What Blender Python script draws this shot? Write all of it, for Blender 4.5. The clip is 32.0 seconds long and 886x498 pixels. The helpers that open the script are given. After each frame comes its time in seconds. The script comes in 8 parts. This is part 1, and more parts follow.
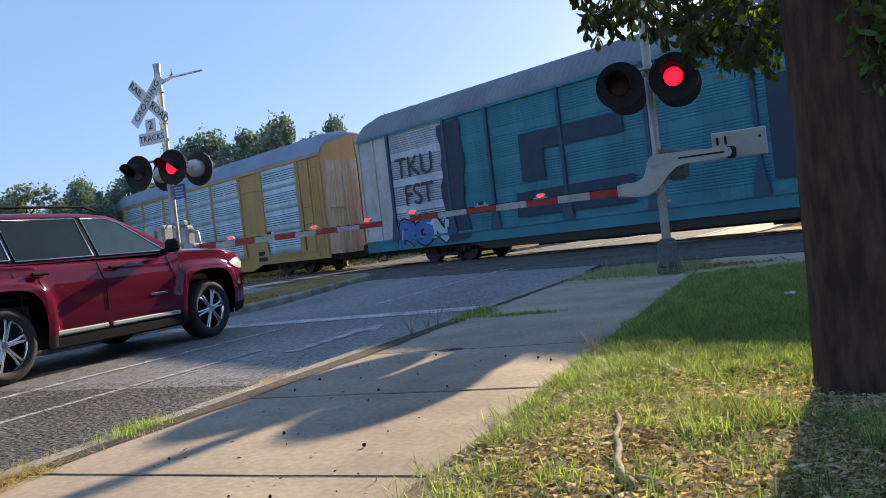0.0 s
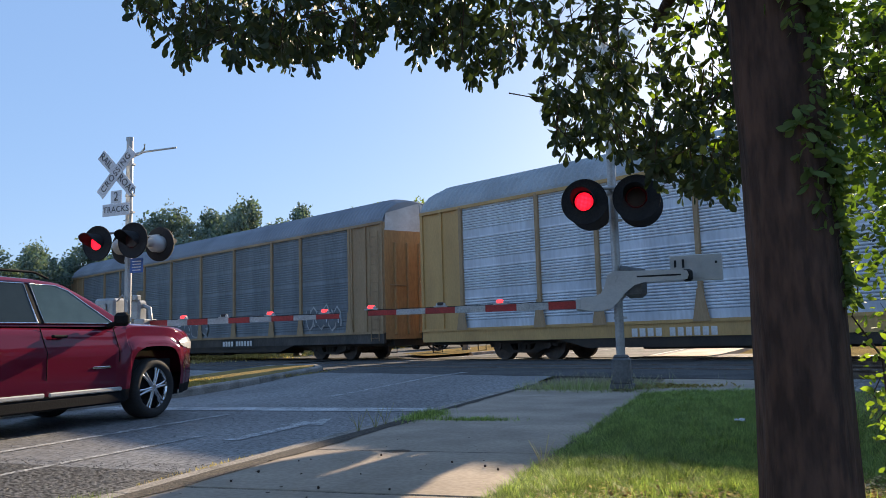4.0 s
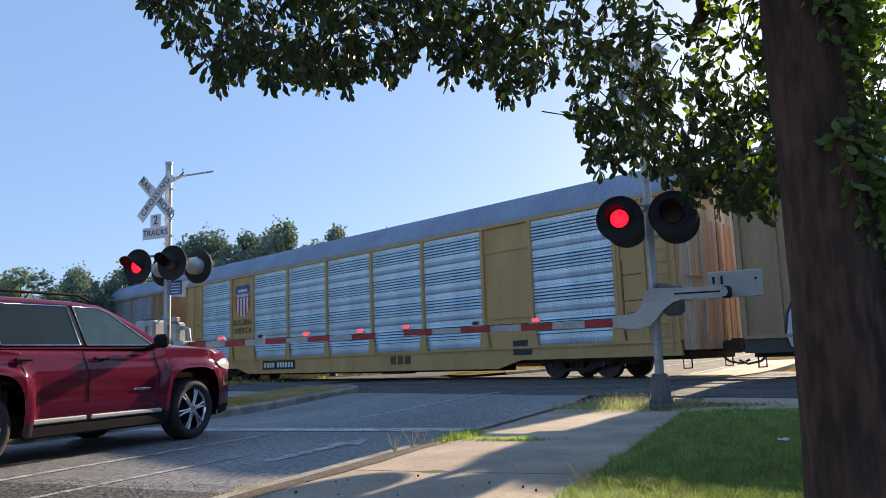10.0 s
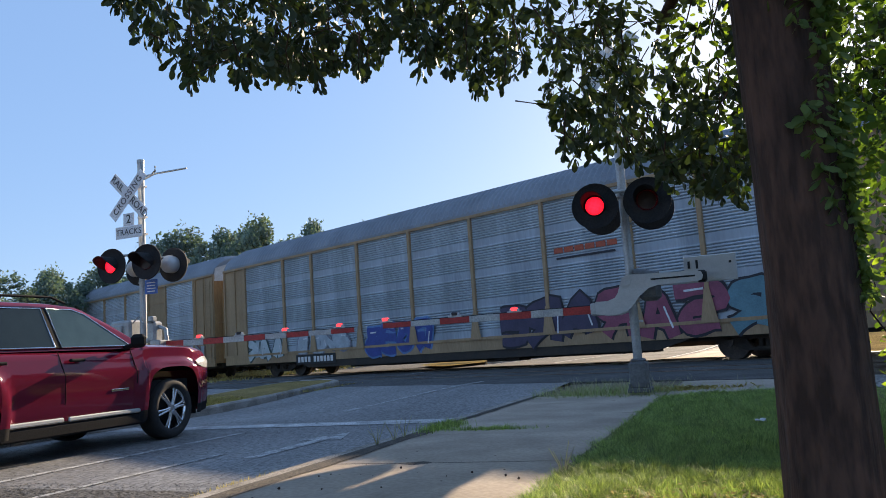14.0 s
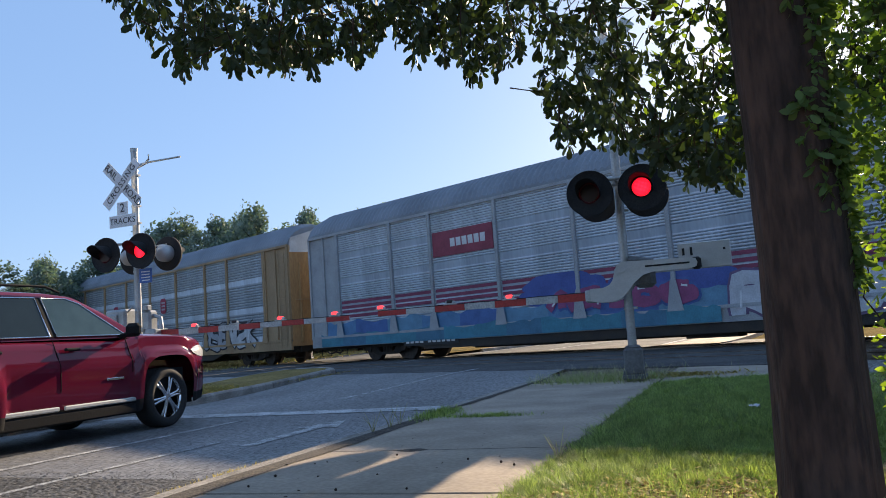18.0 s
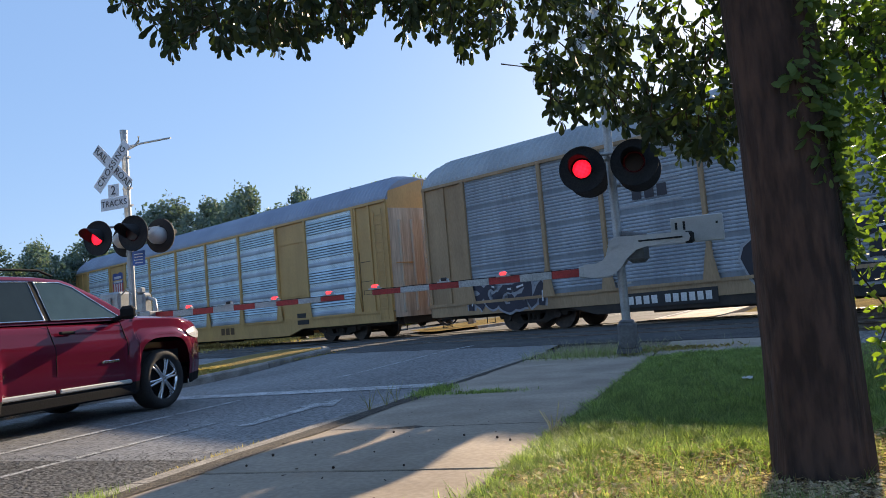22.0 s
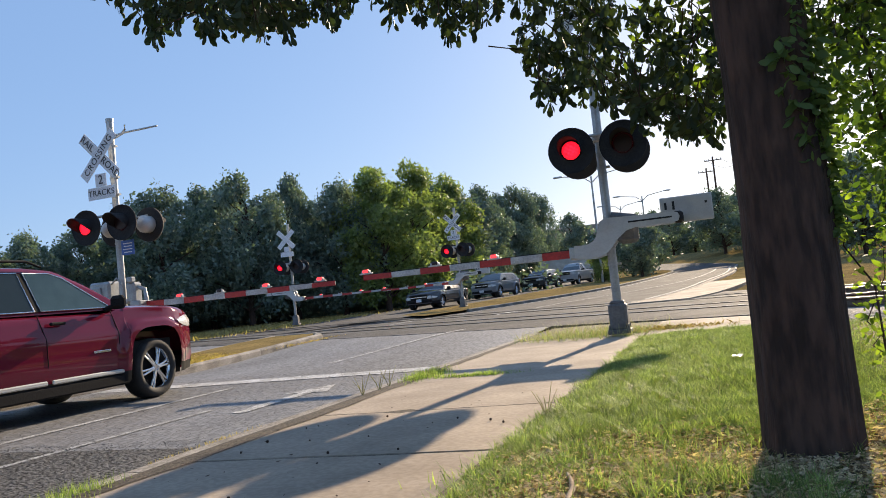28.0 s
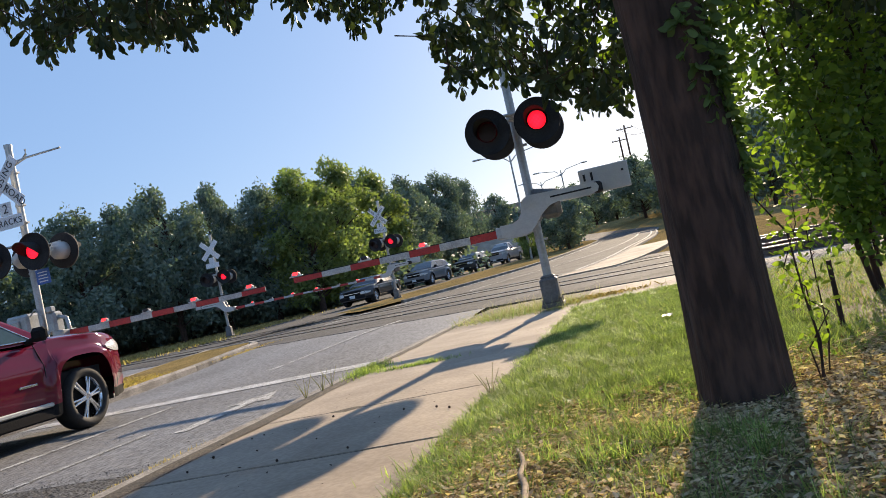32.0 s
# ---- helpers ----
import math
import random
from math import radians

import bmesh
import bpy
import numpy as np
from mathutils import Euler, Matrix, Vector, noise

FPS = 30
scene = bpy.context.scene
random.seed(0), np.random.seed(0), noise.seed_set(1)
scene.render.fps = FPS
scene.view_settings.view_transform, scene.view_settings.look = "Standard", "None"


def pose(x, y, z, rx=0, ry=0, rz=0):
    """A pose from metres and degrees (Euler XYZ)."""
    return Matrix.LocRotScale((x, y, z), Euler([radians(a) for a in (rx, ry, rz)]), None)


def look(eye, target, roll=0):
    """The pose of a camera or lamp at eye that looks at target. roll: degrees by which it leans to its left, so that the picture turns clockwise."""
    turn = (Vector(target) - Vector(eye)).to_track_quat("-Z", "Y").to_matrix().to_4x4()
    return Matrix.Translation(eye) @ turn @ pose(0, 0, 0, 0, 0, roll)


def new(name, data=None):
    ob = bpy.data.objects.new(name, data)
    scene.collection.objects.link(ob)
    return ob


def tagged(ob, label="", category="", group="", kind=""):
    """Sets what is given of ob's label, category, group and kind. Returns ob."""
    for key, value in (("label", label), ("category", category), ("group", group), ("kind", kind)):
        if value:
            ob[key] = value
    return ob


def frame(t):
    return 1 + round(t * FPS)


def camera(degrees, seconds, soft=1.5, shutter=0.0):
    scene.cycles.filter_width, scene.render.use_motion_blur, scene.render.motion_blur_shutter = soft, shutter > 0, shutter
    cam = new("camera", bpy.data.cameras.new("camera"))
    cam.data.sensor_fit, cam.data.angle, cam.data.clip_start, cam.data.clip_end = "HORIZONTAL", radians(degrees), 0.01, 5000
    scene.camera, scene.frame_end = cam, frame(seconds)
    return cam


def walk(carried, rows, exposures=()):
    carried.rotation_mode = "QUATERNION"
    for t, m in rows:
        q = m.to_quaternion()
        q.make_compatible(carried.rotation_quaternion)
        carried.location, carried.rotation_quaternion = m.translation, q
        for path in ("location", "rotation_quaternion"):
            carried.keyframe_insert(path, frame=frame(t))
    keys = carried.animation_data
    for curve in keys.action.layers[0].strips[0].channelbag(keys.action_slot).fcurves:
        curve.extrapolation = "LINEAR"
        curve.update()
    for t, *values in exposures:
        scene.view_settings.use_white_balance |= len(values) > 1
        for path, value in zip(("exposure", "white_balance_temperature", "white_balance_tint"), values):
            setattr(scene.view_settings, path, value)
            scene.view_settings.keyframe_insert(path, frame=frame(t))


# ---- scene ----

# ---------------------------------------------------------------- camera
# World: x to the right of the road, y along the sidewalk towards the crossing, z = 0 on the sidewalk.
EYE = 0.76
PATH = [
    (0, pose(0, 0, EYE, 89.43, 6.52, 23.50)),
    (0.3, pose(0, 0, EYE, 87.71, 4.68, 24.65)),
    (0.5, pose(0, 0, EYE, 89.14, 2.60, 24.56)),
    (1, pose(0, 0, EYE, 90.97, 3.13, 23.12)),
    (1.5, pose(0, 0, EYE, 92.45, 3.21, 22.34)),
    (2, pose(0, 0, EYE, 94.03, 3.00, 21.90)),
    (2.5, pose(0, 0, EYE, 94.94, 3.85, 21.29)),
    (4.5, pose(0, 0, EYE, 96.84, 0.77, 20.59)),
    (5, pose(0, 0, EYE, 97.30, 1.02, 21.98)),
    (5.5, pose(0, 0, EYE, 97.38, 2.04, 22.65)),
    (6, pose(0, 0, EYE, 97.51, 2.39, 22.72)),
    (6.5, pose(0, 0, EYE, 97.77, 2.35, 22.64)),
    (7, pose(0, 0, EYE, 97.94, 2.11, 22.74)),
    (7.5, pose(0, 0, EYE, 97.90, 1.47, 23.18)),
    (8, pose(0, 0, EYE, 97.82, 1.11, 23.36)),
    (8.5, pose(0, 0, EYE, 97.89, 1.04, 23.33)),
    (9, pose(0, 0, EYE, 98.08, 1.39, 23.10)),
    (9.5, pose(0, 0, EYE, 98.02, 1.72, 22.98)),
    (10, pose(0, 0, EYE, 97.85, 2.03, 22.90)),
    (10.5, pose(0, 0, EYE, 97.77, 2.43, 22.67)),
    (11, pose(0, 0, EYE, 97.64, 2.79, 22.39)),
    (11.5, pose(0, 0, EYE, 97.54, 2.99, 22.17)),
    (12, pose(0, 0, EYE, 97.59, 3.25, 21.98)),
    (12.5, pose(0, 0, EYE, 97.61, 3.39, 21.85)),
    (13, pose(0, 0, EYE, 97.56, 3.41, 21.72)),
    (13.5, pose(0, 0, EYE, 97.41, 3.49, 21.58)),
    (14, pose(0, 0, EYE, 97.16, 3.71, 21.45)),
    (14.5, pose(0, 0, EYE, 96.86, 3.86, 21.38)),
    (16.5, pose(0, 0, EYE, 96.58, 4.06, 21.08)),
    (17, pose(0, 0, EYE, 96.49, 3.98, 21.09)),
    (17.5, pose(0, 0, EYE, 96.37, 3.88, 21.12)),
    (18, pose(0, 0, EYE, 96.25, 3.97, 21.11)),
    (18.5, pose(0, 0, EYE, 96.28, 4.07, 21.03)),
    (19, pose(0, 0, EYE, 96.16, 4.26, 20.95)),
    (19.5, pose(0, 0, EYE, 95.73, 4.43, 21.05)),
    (20, pose(0, 0, EYE, 95.22, 4.47, 21.10)),
    (20.5, pose(0, 0, EYE, 94.93, 4.55, 21.01)),
    (21, pose(0, 0, EYE, 94.75, 4.67, 20.90)),
    (21.5, pose(0, 0, EYE, 94.68, 4.82, 20.77)),
    (22, pose(0, 0, EYE, 94.62, 4.86, 20.72)),
    (22.5, pose(0, 0, EYE, 94.51, 4.92, 20.68)),
    (23, pose(0, 0, EYE, 94.41, 4.92, 20.65)),
    (23.5, pose(0, 0, EYE, 94.31, 4.99, 20.60)),
    (24, pose(0, 0, EYE, 94.14, 4.99, 20.54)),
    (24.5, pose(0, 0, EYE, 93.97, 5.09, 20.50)),
    (25, pose(0, 0, EYE, 93.92, 5.23, 20.43)),
    (25.5, pose(0, 0, EYE, 93.84, 5.35, 20.40)),
    (27.5, pose(0, 0, EYE, 93.40, 5.72, 20.21)),
    (28, pose(0, 0, EYE, 93.40, 5.89, 20.10)),
    (28.5, pose(0, 0, EYE, 93.49, 6.21, 19.91)),
    (29, pose(0, 0, EYE, 93.50, 6.34, 19.79)),
    (29.5, pose(0, 0, EYE, 93.48, 6.46, 19.65)),
    (30, pose(0, 0, EYE, 93.39, 6.73, 19.44)),
    (30.5, pose(0, 0, EYE, 93.18, 6.94, 19.31)),
    (31, pose(0, 0, EYE, 93.09, 7.03, 19.28)),
    (31.5, pose(0, 0, EYE, 93.01, 7.41, 19.10)),
    (32, pose(0, 0, EYE, 91.90, 12.29, 15.16)),
]
cam = camera(58.5, 32.0, soft=0.9)
walk(cam, PATH, [(0, 1.12, 7550, 14), (25.5, 1.12, 7550, 14), (27.5, 0.95, 7550, 14), (32, 0.95, 7550, 14)])

# ---------------------------------------------------------------- light
SUN_AZ, SUN_EL = 6.4, 19.9
world = bpy.data.worlds.new("sky_world")
scene.world = world
world.use_nodes = True
wn = world.node_tree.nodes
sky = wn.new("ShaderNodeTexSky")
sky.sky_type = "NISHITA"
sky.sun_disc = False
sky.sun_elevation = radians(SUN_EL)
sky.sun_rotation = radians(SUN_AZ)
sky.altitude, sky.air_density, sky.dust_density, sky.ozone_density = 200, 1.0, 0.7, 3.0
# a thin even haze over the whole sky, the clear sky on top of it
haze = wn.new("ShaderNodeVectorMath")
haze.operation = "MULTIPLY_ADD"
haze.inputs[1].default_value = (0.36, 0.36, 0.36)
haze.inputs[2].default_value = (0.93, 1.96, 4.05)
world.node_tree.links.new(sky.outputs[0], haze.inputs[0])
world.node_tree.links.new(haze.outputs[0], wn["Background"].inputs[0])
wn["Background"].inputs[1].default_value = 0.083
sun = new("sun", bpy.data.lights.new("sun", "SUN"))
sun.data.energy, sun.data.angle, sun.data.color = 4.2, radians(0.55), (1.0, 0.88, 0.70)
sun.matrix_world = look((0, 0, 30), (-math.sin(radians(SUN_AZ)) * math.cos(radians(SUN_EL)), -math.cos(radians(SUN_AZ)) * math.cos(radians(SUN_EL)), 30 - math.sin(radians(SUN_EL))))

# ---------------------------------------------------------------- mesh and material tools
class Mesh:
    """Collects vertices and faces, with a material slot per face."""

    def __init__(self):
        self.v, self.f, self.m, self.smooth = [], [], [], []

    def add(self, verts, faces, slot=0, smooth=False, at=None):
        n = len(self.v)
        self.v += [tuple(at @ Vector(p)) for p in verts] if at is not None else [tuple(p) for p in verts]
        for f in faces:
            self.f.append(tuple(i + n for i in f))
            self.m.append(slot)
            self.smooth.append(smooth)
        return self

    def box(self, c, s, slot=0, at=None, bevel=0.0):
        hx, hy, hz = s[0] / 2, s[1] / 2, s[2] / 2
        b = min(bevel, hx * 0.9, hy * 0.9, hz * 0.9)
        if b <= 0:
            vs = [(c[0] + i * hx, c[1] + j * hy, c[2] + k * hz) for i in (-1, 1) for j in (-1, 1) for k in (-1, 1)]
            return self.add(vs, [(0, 1, 3, 2), (4, 6, 7, 5), (0, 4, 5, 1), (2, 3, 7, 6), (0, 2, 6, 4), (1, 5, 7, 3)], slot, at=at)
        vs, idx = [], {}
        for i in (-1, 1):
            for j in (-1, 1):
                for k in (-1, 1):
                    for ax in range(3):
                        p = [i * hx, j * hy, k * hz]
                        for o in range(3):
                            if o != ax:
                                p[o] -= (i, j, k)[o] * b
                        idx[i, j, k, ax] = len(vs)
                        vs.append((c[0] + p[0], c[1] + p[1], c[2] + p[2]))
        fs = []
        for sgn in (-1, 1):
            for ax in range(3):
                o1, o2 = [o for o in range(3) if o != ax]
                ring = []
                for a, bb in ((-1, -1), (1, -1), (1, 1), (-1, 1)):
                    key = [0, 0, 0]
                    key[ax], key[o1], key[o2] = sgn, a, bb
                    ring.append(idx[(*key, ax)])
                flip = (sgn > 0) == (ax == 1)
                fs.append(tuple(ring[::-1]) if flip else tuple(ring))
        for ax in range(3):
            o1, o2 = [o for o in range(3) if o != ax]
            for a in (-1, 1):
                for bb in (-1, 1):
                    q = []
                    for t, which in ((-1, o1), (1, o1), (1, o2), (-1, o2)):
                        key = [0, 0, 0]
                        key[ax], key[o1], key[o2] = t, a, bb
                        q.append(idx[(*key, which)])
                    fs.append(tuple(q))
        for i in (-1, 1):
            for j in (-1, 1):
                for k in (-1, 1):
                    fs.append((idx[i, j, k, 0], idx[i, j, k, 1], idx[i, j, k, 2]))
        return self.add(vs, fs, slot, at=at)

    def tube(self, pts, radii, seg=12, slot=0, cap=True, smooth=True, at=None):
        """A round bar through the points, one radius or one for each."""
        pts = [Vector(p) for p in pts]
        if not isinstance(radii, (list, tuple)):
            radii = [radii] * len(pts)
        vs, fs = [], []
        for i, p in enumerate(pts):
            d = (pts[min(i + 1, len(pts) - 1)] - pts[max(i - 1, 0)]).normalized()
            u = d.cross(Vector((0, 0, 1)) if abs(d.z) < 0.9 else Vector((1, 0, 0))).normalized()
            w = d.cross(u)
            for k in range(seg):
                a = 2 * math.pi * k / seg
                vs.append(p + (u * math.cos(a) + w * math.sin(a)) * radii[i])
        for i in range(len(pts) - 1):
            for k in range(seg):
                a, b = i * seg + k, i * seg + (k + 1) % seg
                fs.append((a, b, b + seg, a + seg))
        self.add(vs, fs, slot, smooth, at)
        if cap:
            n = len(pts) - 1
            self.add([vs[k] for k in range(seg)], [tuple(range(seg - 1, -1, -1))], slot, at=at)
            self.add([vs[n * seg + k] for k in range(seg)], [tuple(range(seg))], slot, at=at)
        return self

    def plate(self, outline, depth, slot=0, at=None):
        """A flat outline in x, z, given depth along y (centred)."""
        n = len(outline)
        vs = [(x, -depth / 2, z) for x, z in outline] + [(x, depth / 2, z) for x, z in outline]
        fs = [tuple(range(n)), tuple(range(2 * n - 1, n - 1, -1))]
        fs += [(i, i + n, (i + 1) % n + n, (i + 1) % n) for i in range(n)]
        return self.add(vs, fs, slot, at=at)

    def sheet(self, grid, slot=0, smooth=True, at=None):
        """Rows of points joined into a sheet."""
        nc = len(grid[0])
        vs = [p for row in grid for p in row]
        fs = [(i * nc + j, i * nc + j + 1, (i + 1) * nc + j + 1, (i + 1) * nc + j) for i in range(len(grid) - 1) for j in range(nc - 1)]
        return self.add(vs, fs, slot, smooth, at)

    def data(self, name, mats):
        me = bpy.data.meshes.new(name)
        me.from_pydata(self.v, [], self.f)
        for m in mats if isinstance(mats, (list, tuple)) else [mats]:
            me.materials.append(m)
        me.polygons.foreach_set("material_index", self.m)
        me.polygons.foreach_set("use_smooth", self.smooth)
        bm = bmesh.new()
        bm.from_mesh(me)
        bmesh.ops.recalc_face_normals(bm, faces=bm.faces)
        bm.to_mesh(me)
        bm.free()
        me.update()
        return me


def part(name, mesh, mats, parent=None, label="", at=None):
    """One mesh object under a thing or under a part; mesh: a Mesh or ready mesh data."""
    data = mesh.data(name, mats) if isinstance(mesh, Mesh) else mesh
    ob = new(name, data)
    if parent is not None:
        ob.parent = parent
    if at is not None:
        ob.matrix_basis = at
    return tagged(ob, label) if label else ob


def thing(name, at, label, category, group="", kind=""):
    ob = new(name)
    ob.empty_display_size = 0.1
    ob.matrix_basis = at
    return tagged(ob, label, category, group, kind)


def material(name, a, b=None, rough=0.6, metal=0.0, scale=3.0, fine=60.0, vary=0.18, bump=0.25, depth=0.004, per=0.0, spec=0.5, stretch=(1, 1, 1), coat=0.0):
    """Two base colours mixed by broad noise, a fine grain over them, bump and uneven roughness. per: how far each object or piece differs."""
    m = bpy.data.materials.new(name)
    m.use_nodes = True
    n, l = m.node_tree.nodes, m.node_tree.links
    p = n["Principled BSDF"]
    tc = n.new("ShaderNodeTexCoord")
    mp = n.new("ShaderNodeMapping")
    mp.inputs["Scale"].default_value = stretch
    l.new(tc.outputs["Object"], mp.inputs[0])
    broad = n.new("ShaderNodeTexNoise")
    broad.inputs["Scale"].default_value, broad.inputs["Detail"].default_value, broad.inputs["Roughness"].default_value = scale, 5, 0.6
    grain = n.new("ShaderNodeTexNoise")
    grain.inputs["Scale"].default_value, grain.inputs["Detail"].default_value = fine, 3
    for t in (broad, grain):
        l.new(mp.outputs[0], t.inputs["Vector"])
    ramp = n.new("ShaderNodeMapRange")
    ramp.inputs[1].default_value, ramp.inputs[2].default_value = 0.36, 0.64
    l.new(broad.outputs[0], ramp.inputs[0])
    mix = n.new("ShaderNodeMix")
    mix.data_type = "RGBA"
    mix.inputs[6].default_value, mix.inputs[7].default_value = (*a, 1), (*(b or [c * 0.75 for c in a]), 1)
    l.new(ramp.outputs[0], mix.inputs[0])
    gr = n.new("ShaderNodeMapRange")
    gr.inputs[1].default_value, gr.inputs[2].default_value, gr.inputs[3].default_value, gr.inputs[4].default_value = 0.38, 0.62, 1 - vary, 1 + vary
    l.new(grain.outputs[0], gr.inputs[0])
    last = gr.outputs[0]
    if per:
        oi = n.new("ShaderNodeObjectInfo")
        pr = n.new("ShaderNodeMapRange")
        pr.inputs[3].default_value, pr.inputs[4].default_value = 1 - per, 1 + per
        l.new(oi.outputs["Random"], pr.inputs[0])
        mul = n.new("ShaderNodeMath")
        mul.operation = "MULTIPLY"
        l.new(last, mul.inputs[0]), l.new(pr.outputs[0], mul.inputs[1])
        last = mul.outputs[0]
    sc = n.new("ShaderNodeVectorMath")
    sc.operation = "SCALE"
    l.new(mix.outputs[2], sc.inputs[0]), l.new(last, sc.inputs[3])
    l.new(sc.outputs[0], p.inputs["Base Color"])
    rr = n.new("ShaderNodeMapRange")
    rr.inputs[3].default_value, rr.inputs[4].default_value = max(0.02, rough - 0.12), min(1, rough + 0.12)
    l.new(broad.outputs[0], rr.inputs[0]), l.new(rr.outputs[0], p.inputs["Roughness"])
    p.inputs["Metallic"].default_value = metal
    p.inputs["Specular IOR Level"].default_value = spec
    p.inputs["Coat Weight"].default_value = coat
    p.inputs["Coat Roughness"].default_value = 0.05
    if bump:
        bp = n.new("ShaderNodeBump")
        bp.inputs["Strength"].default_value, bp.inputs["Distance"].default_value = bump, depth
        l.new(grain.outputs[0], bp.inputs["Height"]), l.new(bp.outputs[0], p.inputs["Normal"])
    return m


def glowing(name, colour, strength):
    m = bpy.data.materials.new(name)
    m.use_nodes = True
    p = m.node_tree.nodes["Principled BSDF"]
    p.inputs["Base Color"].default_value = (*colour, 1)
    p.inputs["Emission Color"].default_value = (*colour, 1)
    p.inputs["Emission Strength"].default_value = strength
    return m


def leaf_material(name, a, b, glow=0.35, patch=0.0, gloss=0.35):
    """A leaf: matt top, light passing through it, each leaf a little different."""
    m = bpy.data.materials.new(name)
    m.use_nodes = True
    n, l = m.node_tree.nodes, m.node_tree.links
    p = n["Principled BSDF"]
    geo = n.new("ShaderNodeNewGeometry")
    mix = n.new("ShaderNodeMix")
    mix.data_type = "RGBA"
    mix.inputs[6].default_value, mix.inputs[7].default_value = (*a, 1), (*b, 1)
    l.new(geo.outputs["Random Per Island"], mix.inputs[0])
    leaf = mix.outputs[2]
    if patch:
        tc = n.new("ShaderNodeTexCoord")
        nz = n.new("ShaderNodeTexNoise")
        nz.inputs["Scale"].default_value, nz.inputs["Detail"].default_value = patch, 4
        l.new(tc.outputs["Object"], nz.inputs["Vector"])
        mr = n.new("ShaderNodeMapRange")
        mr.inputs[1].default_value, mr.inputs[2].default_value, mr.inputs[3].default_value, mr.inputs[4].default_value = 0.34, 0.66, 0.66, 1.22
        l.new(nz.outputs[0], mr.inputs[0])
        vm = n.new("ShaderNodeVectorMath")
        vm.operation = "SCALE"
        l.new(leaf, vm.inputs[0]), l.new(mr.outputs[0], vm.inputs[3])
        leaf = vm.outputs[0]
    l.new(leaf, p.inputs["Base Color"])
    p.inputs["Roughness"].default_value = 0.5
    p.inputs["Specular IOR Level"].default_value = gloss
    tr = n.new("ShaderNodeBsdfTranslucent")
    sc = n.new("ShaderNodeVectorMath")
    sc.operation = "MULTIPLY"
    sc.inputs[1].default_value = (1.5, 1.65, 0.7)
    l.new(leaf, sc.inputs[0]), l.new(sc.outputs[0], tr.inputs[0])
    ms = n.new("ShaderNodeMixShader")
    ms.inputs[0].default_value = glow
    l.new(p.outputs[0], ms.inputs[1]), l.new(tr.outputs[0], ms.inputs[2])
    l.new(ms.outputs[0], n["Material Output"].inputs[0])
    return m


def glass_material(name, tint, rough=0.03):
    m = bpy.data.materials.new(name)
    m.use_nodes = True
    p = m.node_tree.nodes["Principled BSDF"]
    p.inputs["Base Color"].default_value = (*tint, 1)
    p.inputs["Roughness"].default_value = rough
    p.inputs["Transmission Weight"].default_value = 1.0
    p.inputs["IOR"].default_value = 1.45
    return m


ASPHALT = material("asphalt", (0.222, 0.220, 0.216), (0.154, 0.152, 0.149), rough=0.62, spec=0.3, scale=0.5, fine=30, vary=0.38, bump=0.4, depth=0.005, stretch=(1, 0.35, 1))
ASPHALT_WORN = material("worn_asphalt", (0.125, 0.122, 0.118), (0.082, 0.080, 0.077), rough=0.9, spec=0.08, scale=0.7, fine=45, vary=0.45, bump=0.6, depth=0.006)
PAINT_ROAD = material("road_paint", (0.55, 0.55, 0.54), (0.28, 0.28, 0.27), rough=0.7, scale=5, fine=70, vary=0.35, bump=0.4)
PAINT_FAINT = material("faint_road_paint", (0.50, 0.50, 0.49), (0.20, 0.20, 0.195), rough=0.85, scale=7, fine=60, vary=0.45, bump=0.4)
ASPHALT_PATCH = material("coarse_asphalt_patch", (0.105, 0.103, 0.10), (0.066, 0.065, 0.063), rough=0.9, spec=0.25, scale=0.8, fine=32, vary=0.95, bump=1.0, depth=0.014)
TAR = material("tar_seal", (0.05, 0.05, 0.052), (0.065, 0.065, 0.065), rough=0.6, scale=4)
CONCRETE = material("concrete", (0.455, 0.372, 0.292), (0.315, 0.255, 0.20), rough=0.9, spec=0.25, scale=1.1, fine=30, vary=0.09, bump=0.35, per=0.07)
KERB = material("kerb_concrete", (0.38, 0.345, 0.305), (0.20, 0.18, 0.155), rough=0.9, spec=0.25, scale=2.5, fine=60, vary=0.3, bump=0.6, depth=0.008, per=0.08)
SOIL = material("soil", (0.105, 0.078, 0.05), (0.18, 0.13, 0.085), rough=0.95, scale=3, fine=90, vary=0.35, bump=0.4, depth=0.006)
DRYGRASS = material("dry_grass_ground", (0.32, 0.225, 0.095), (0.21, 0.155, 0.07), spec=0.0, rough=0.95, scale=0.8, fine=40, vary=0.35, bump=0.8, depth=0.02)
JOINT = material("joint_dirt", (0.045, 0.036, 0.027), (0.08, 0.062, 0.045), rough=0.95, scale=6, fine=60, vary=0.5, bump=0.9, depth=0.01)
LAWN = material("lawn_soil", (0.10, 0.14, 0.035), (0.16, 0.14, 0.05), rough=0.95, scale=1.5, fine=60, vary=0.4, bump=0.9, depth=0.02)
GRAVEL = material("ballast", (0.26, 0.24, 0.22), (0.15, 0.14, 0.13), rough=0.9, scale=6, fine=25, vary=0.5, bump=1.0, depth=0.04)
RAIL = material("rail_steel", (0.20, 0.16, 0.13), (0.12, 0.08, 0.06), rough=0.5, metal=0.6, scale=4)
RAILTOP = material("rail_head", (0.62, 0.62, 0.62), (0.5, 0.5, 0.5), rough=0.22, metal=1.0, scale=4, bump=0)
TIE = material("tie_wood", (0.11, 0.085, 0.065), (0.06, 0.048, 0.04), rough=0.9, scale=3, stretch=(1, 8, 8), per=0.2)
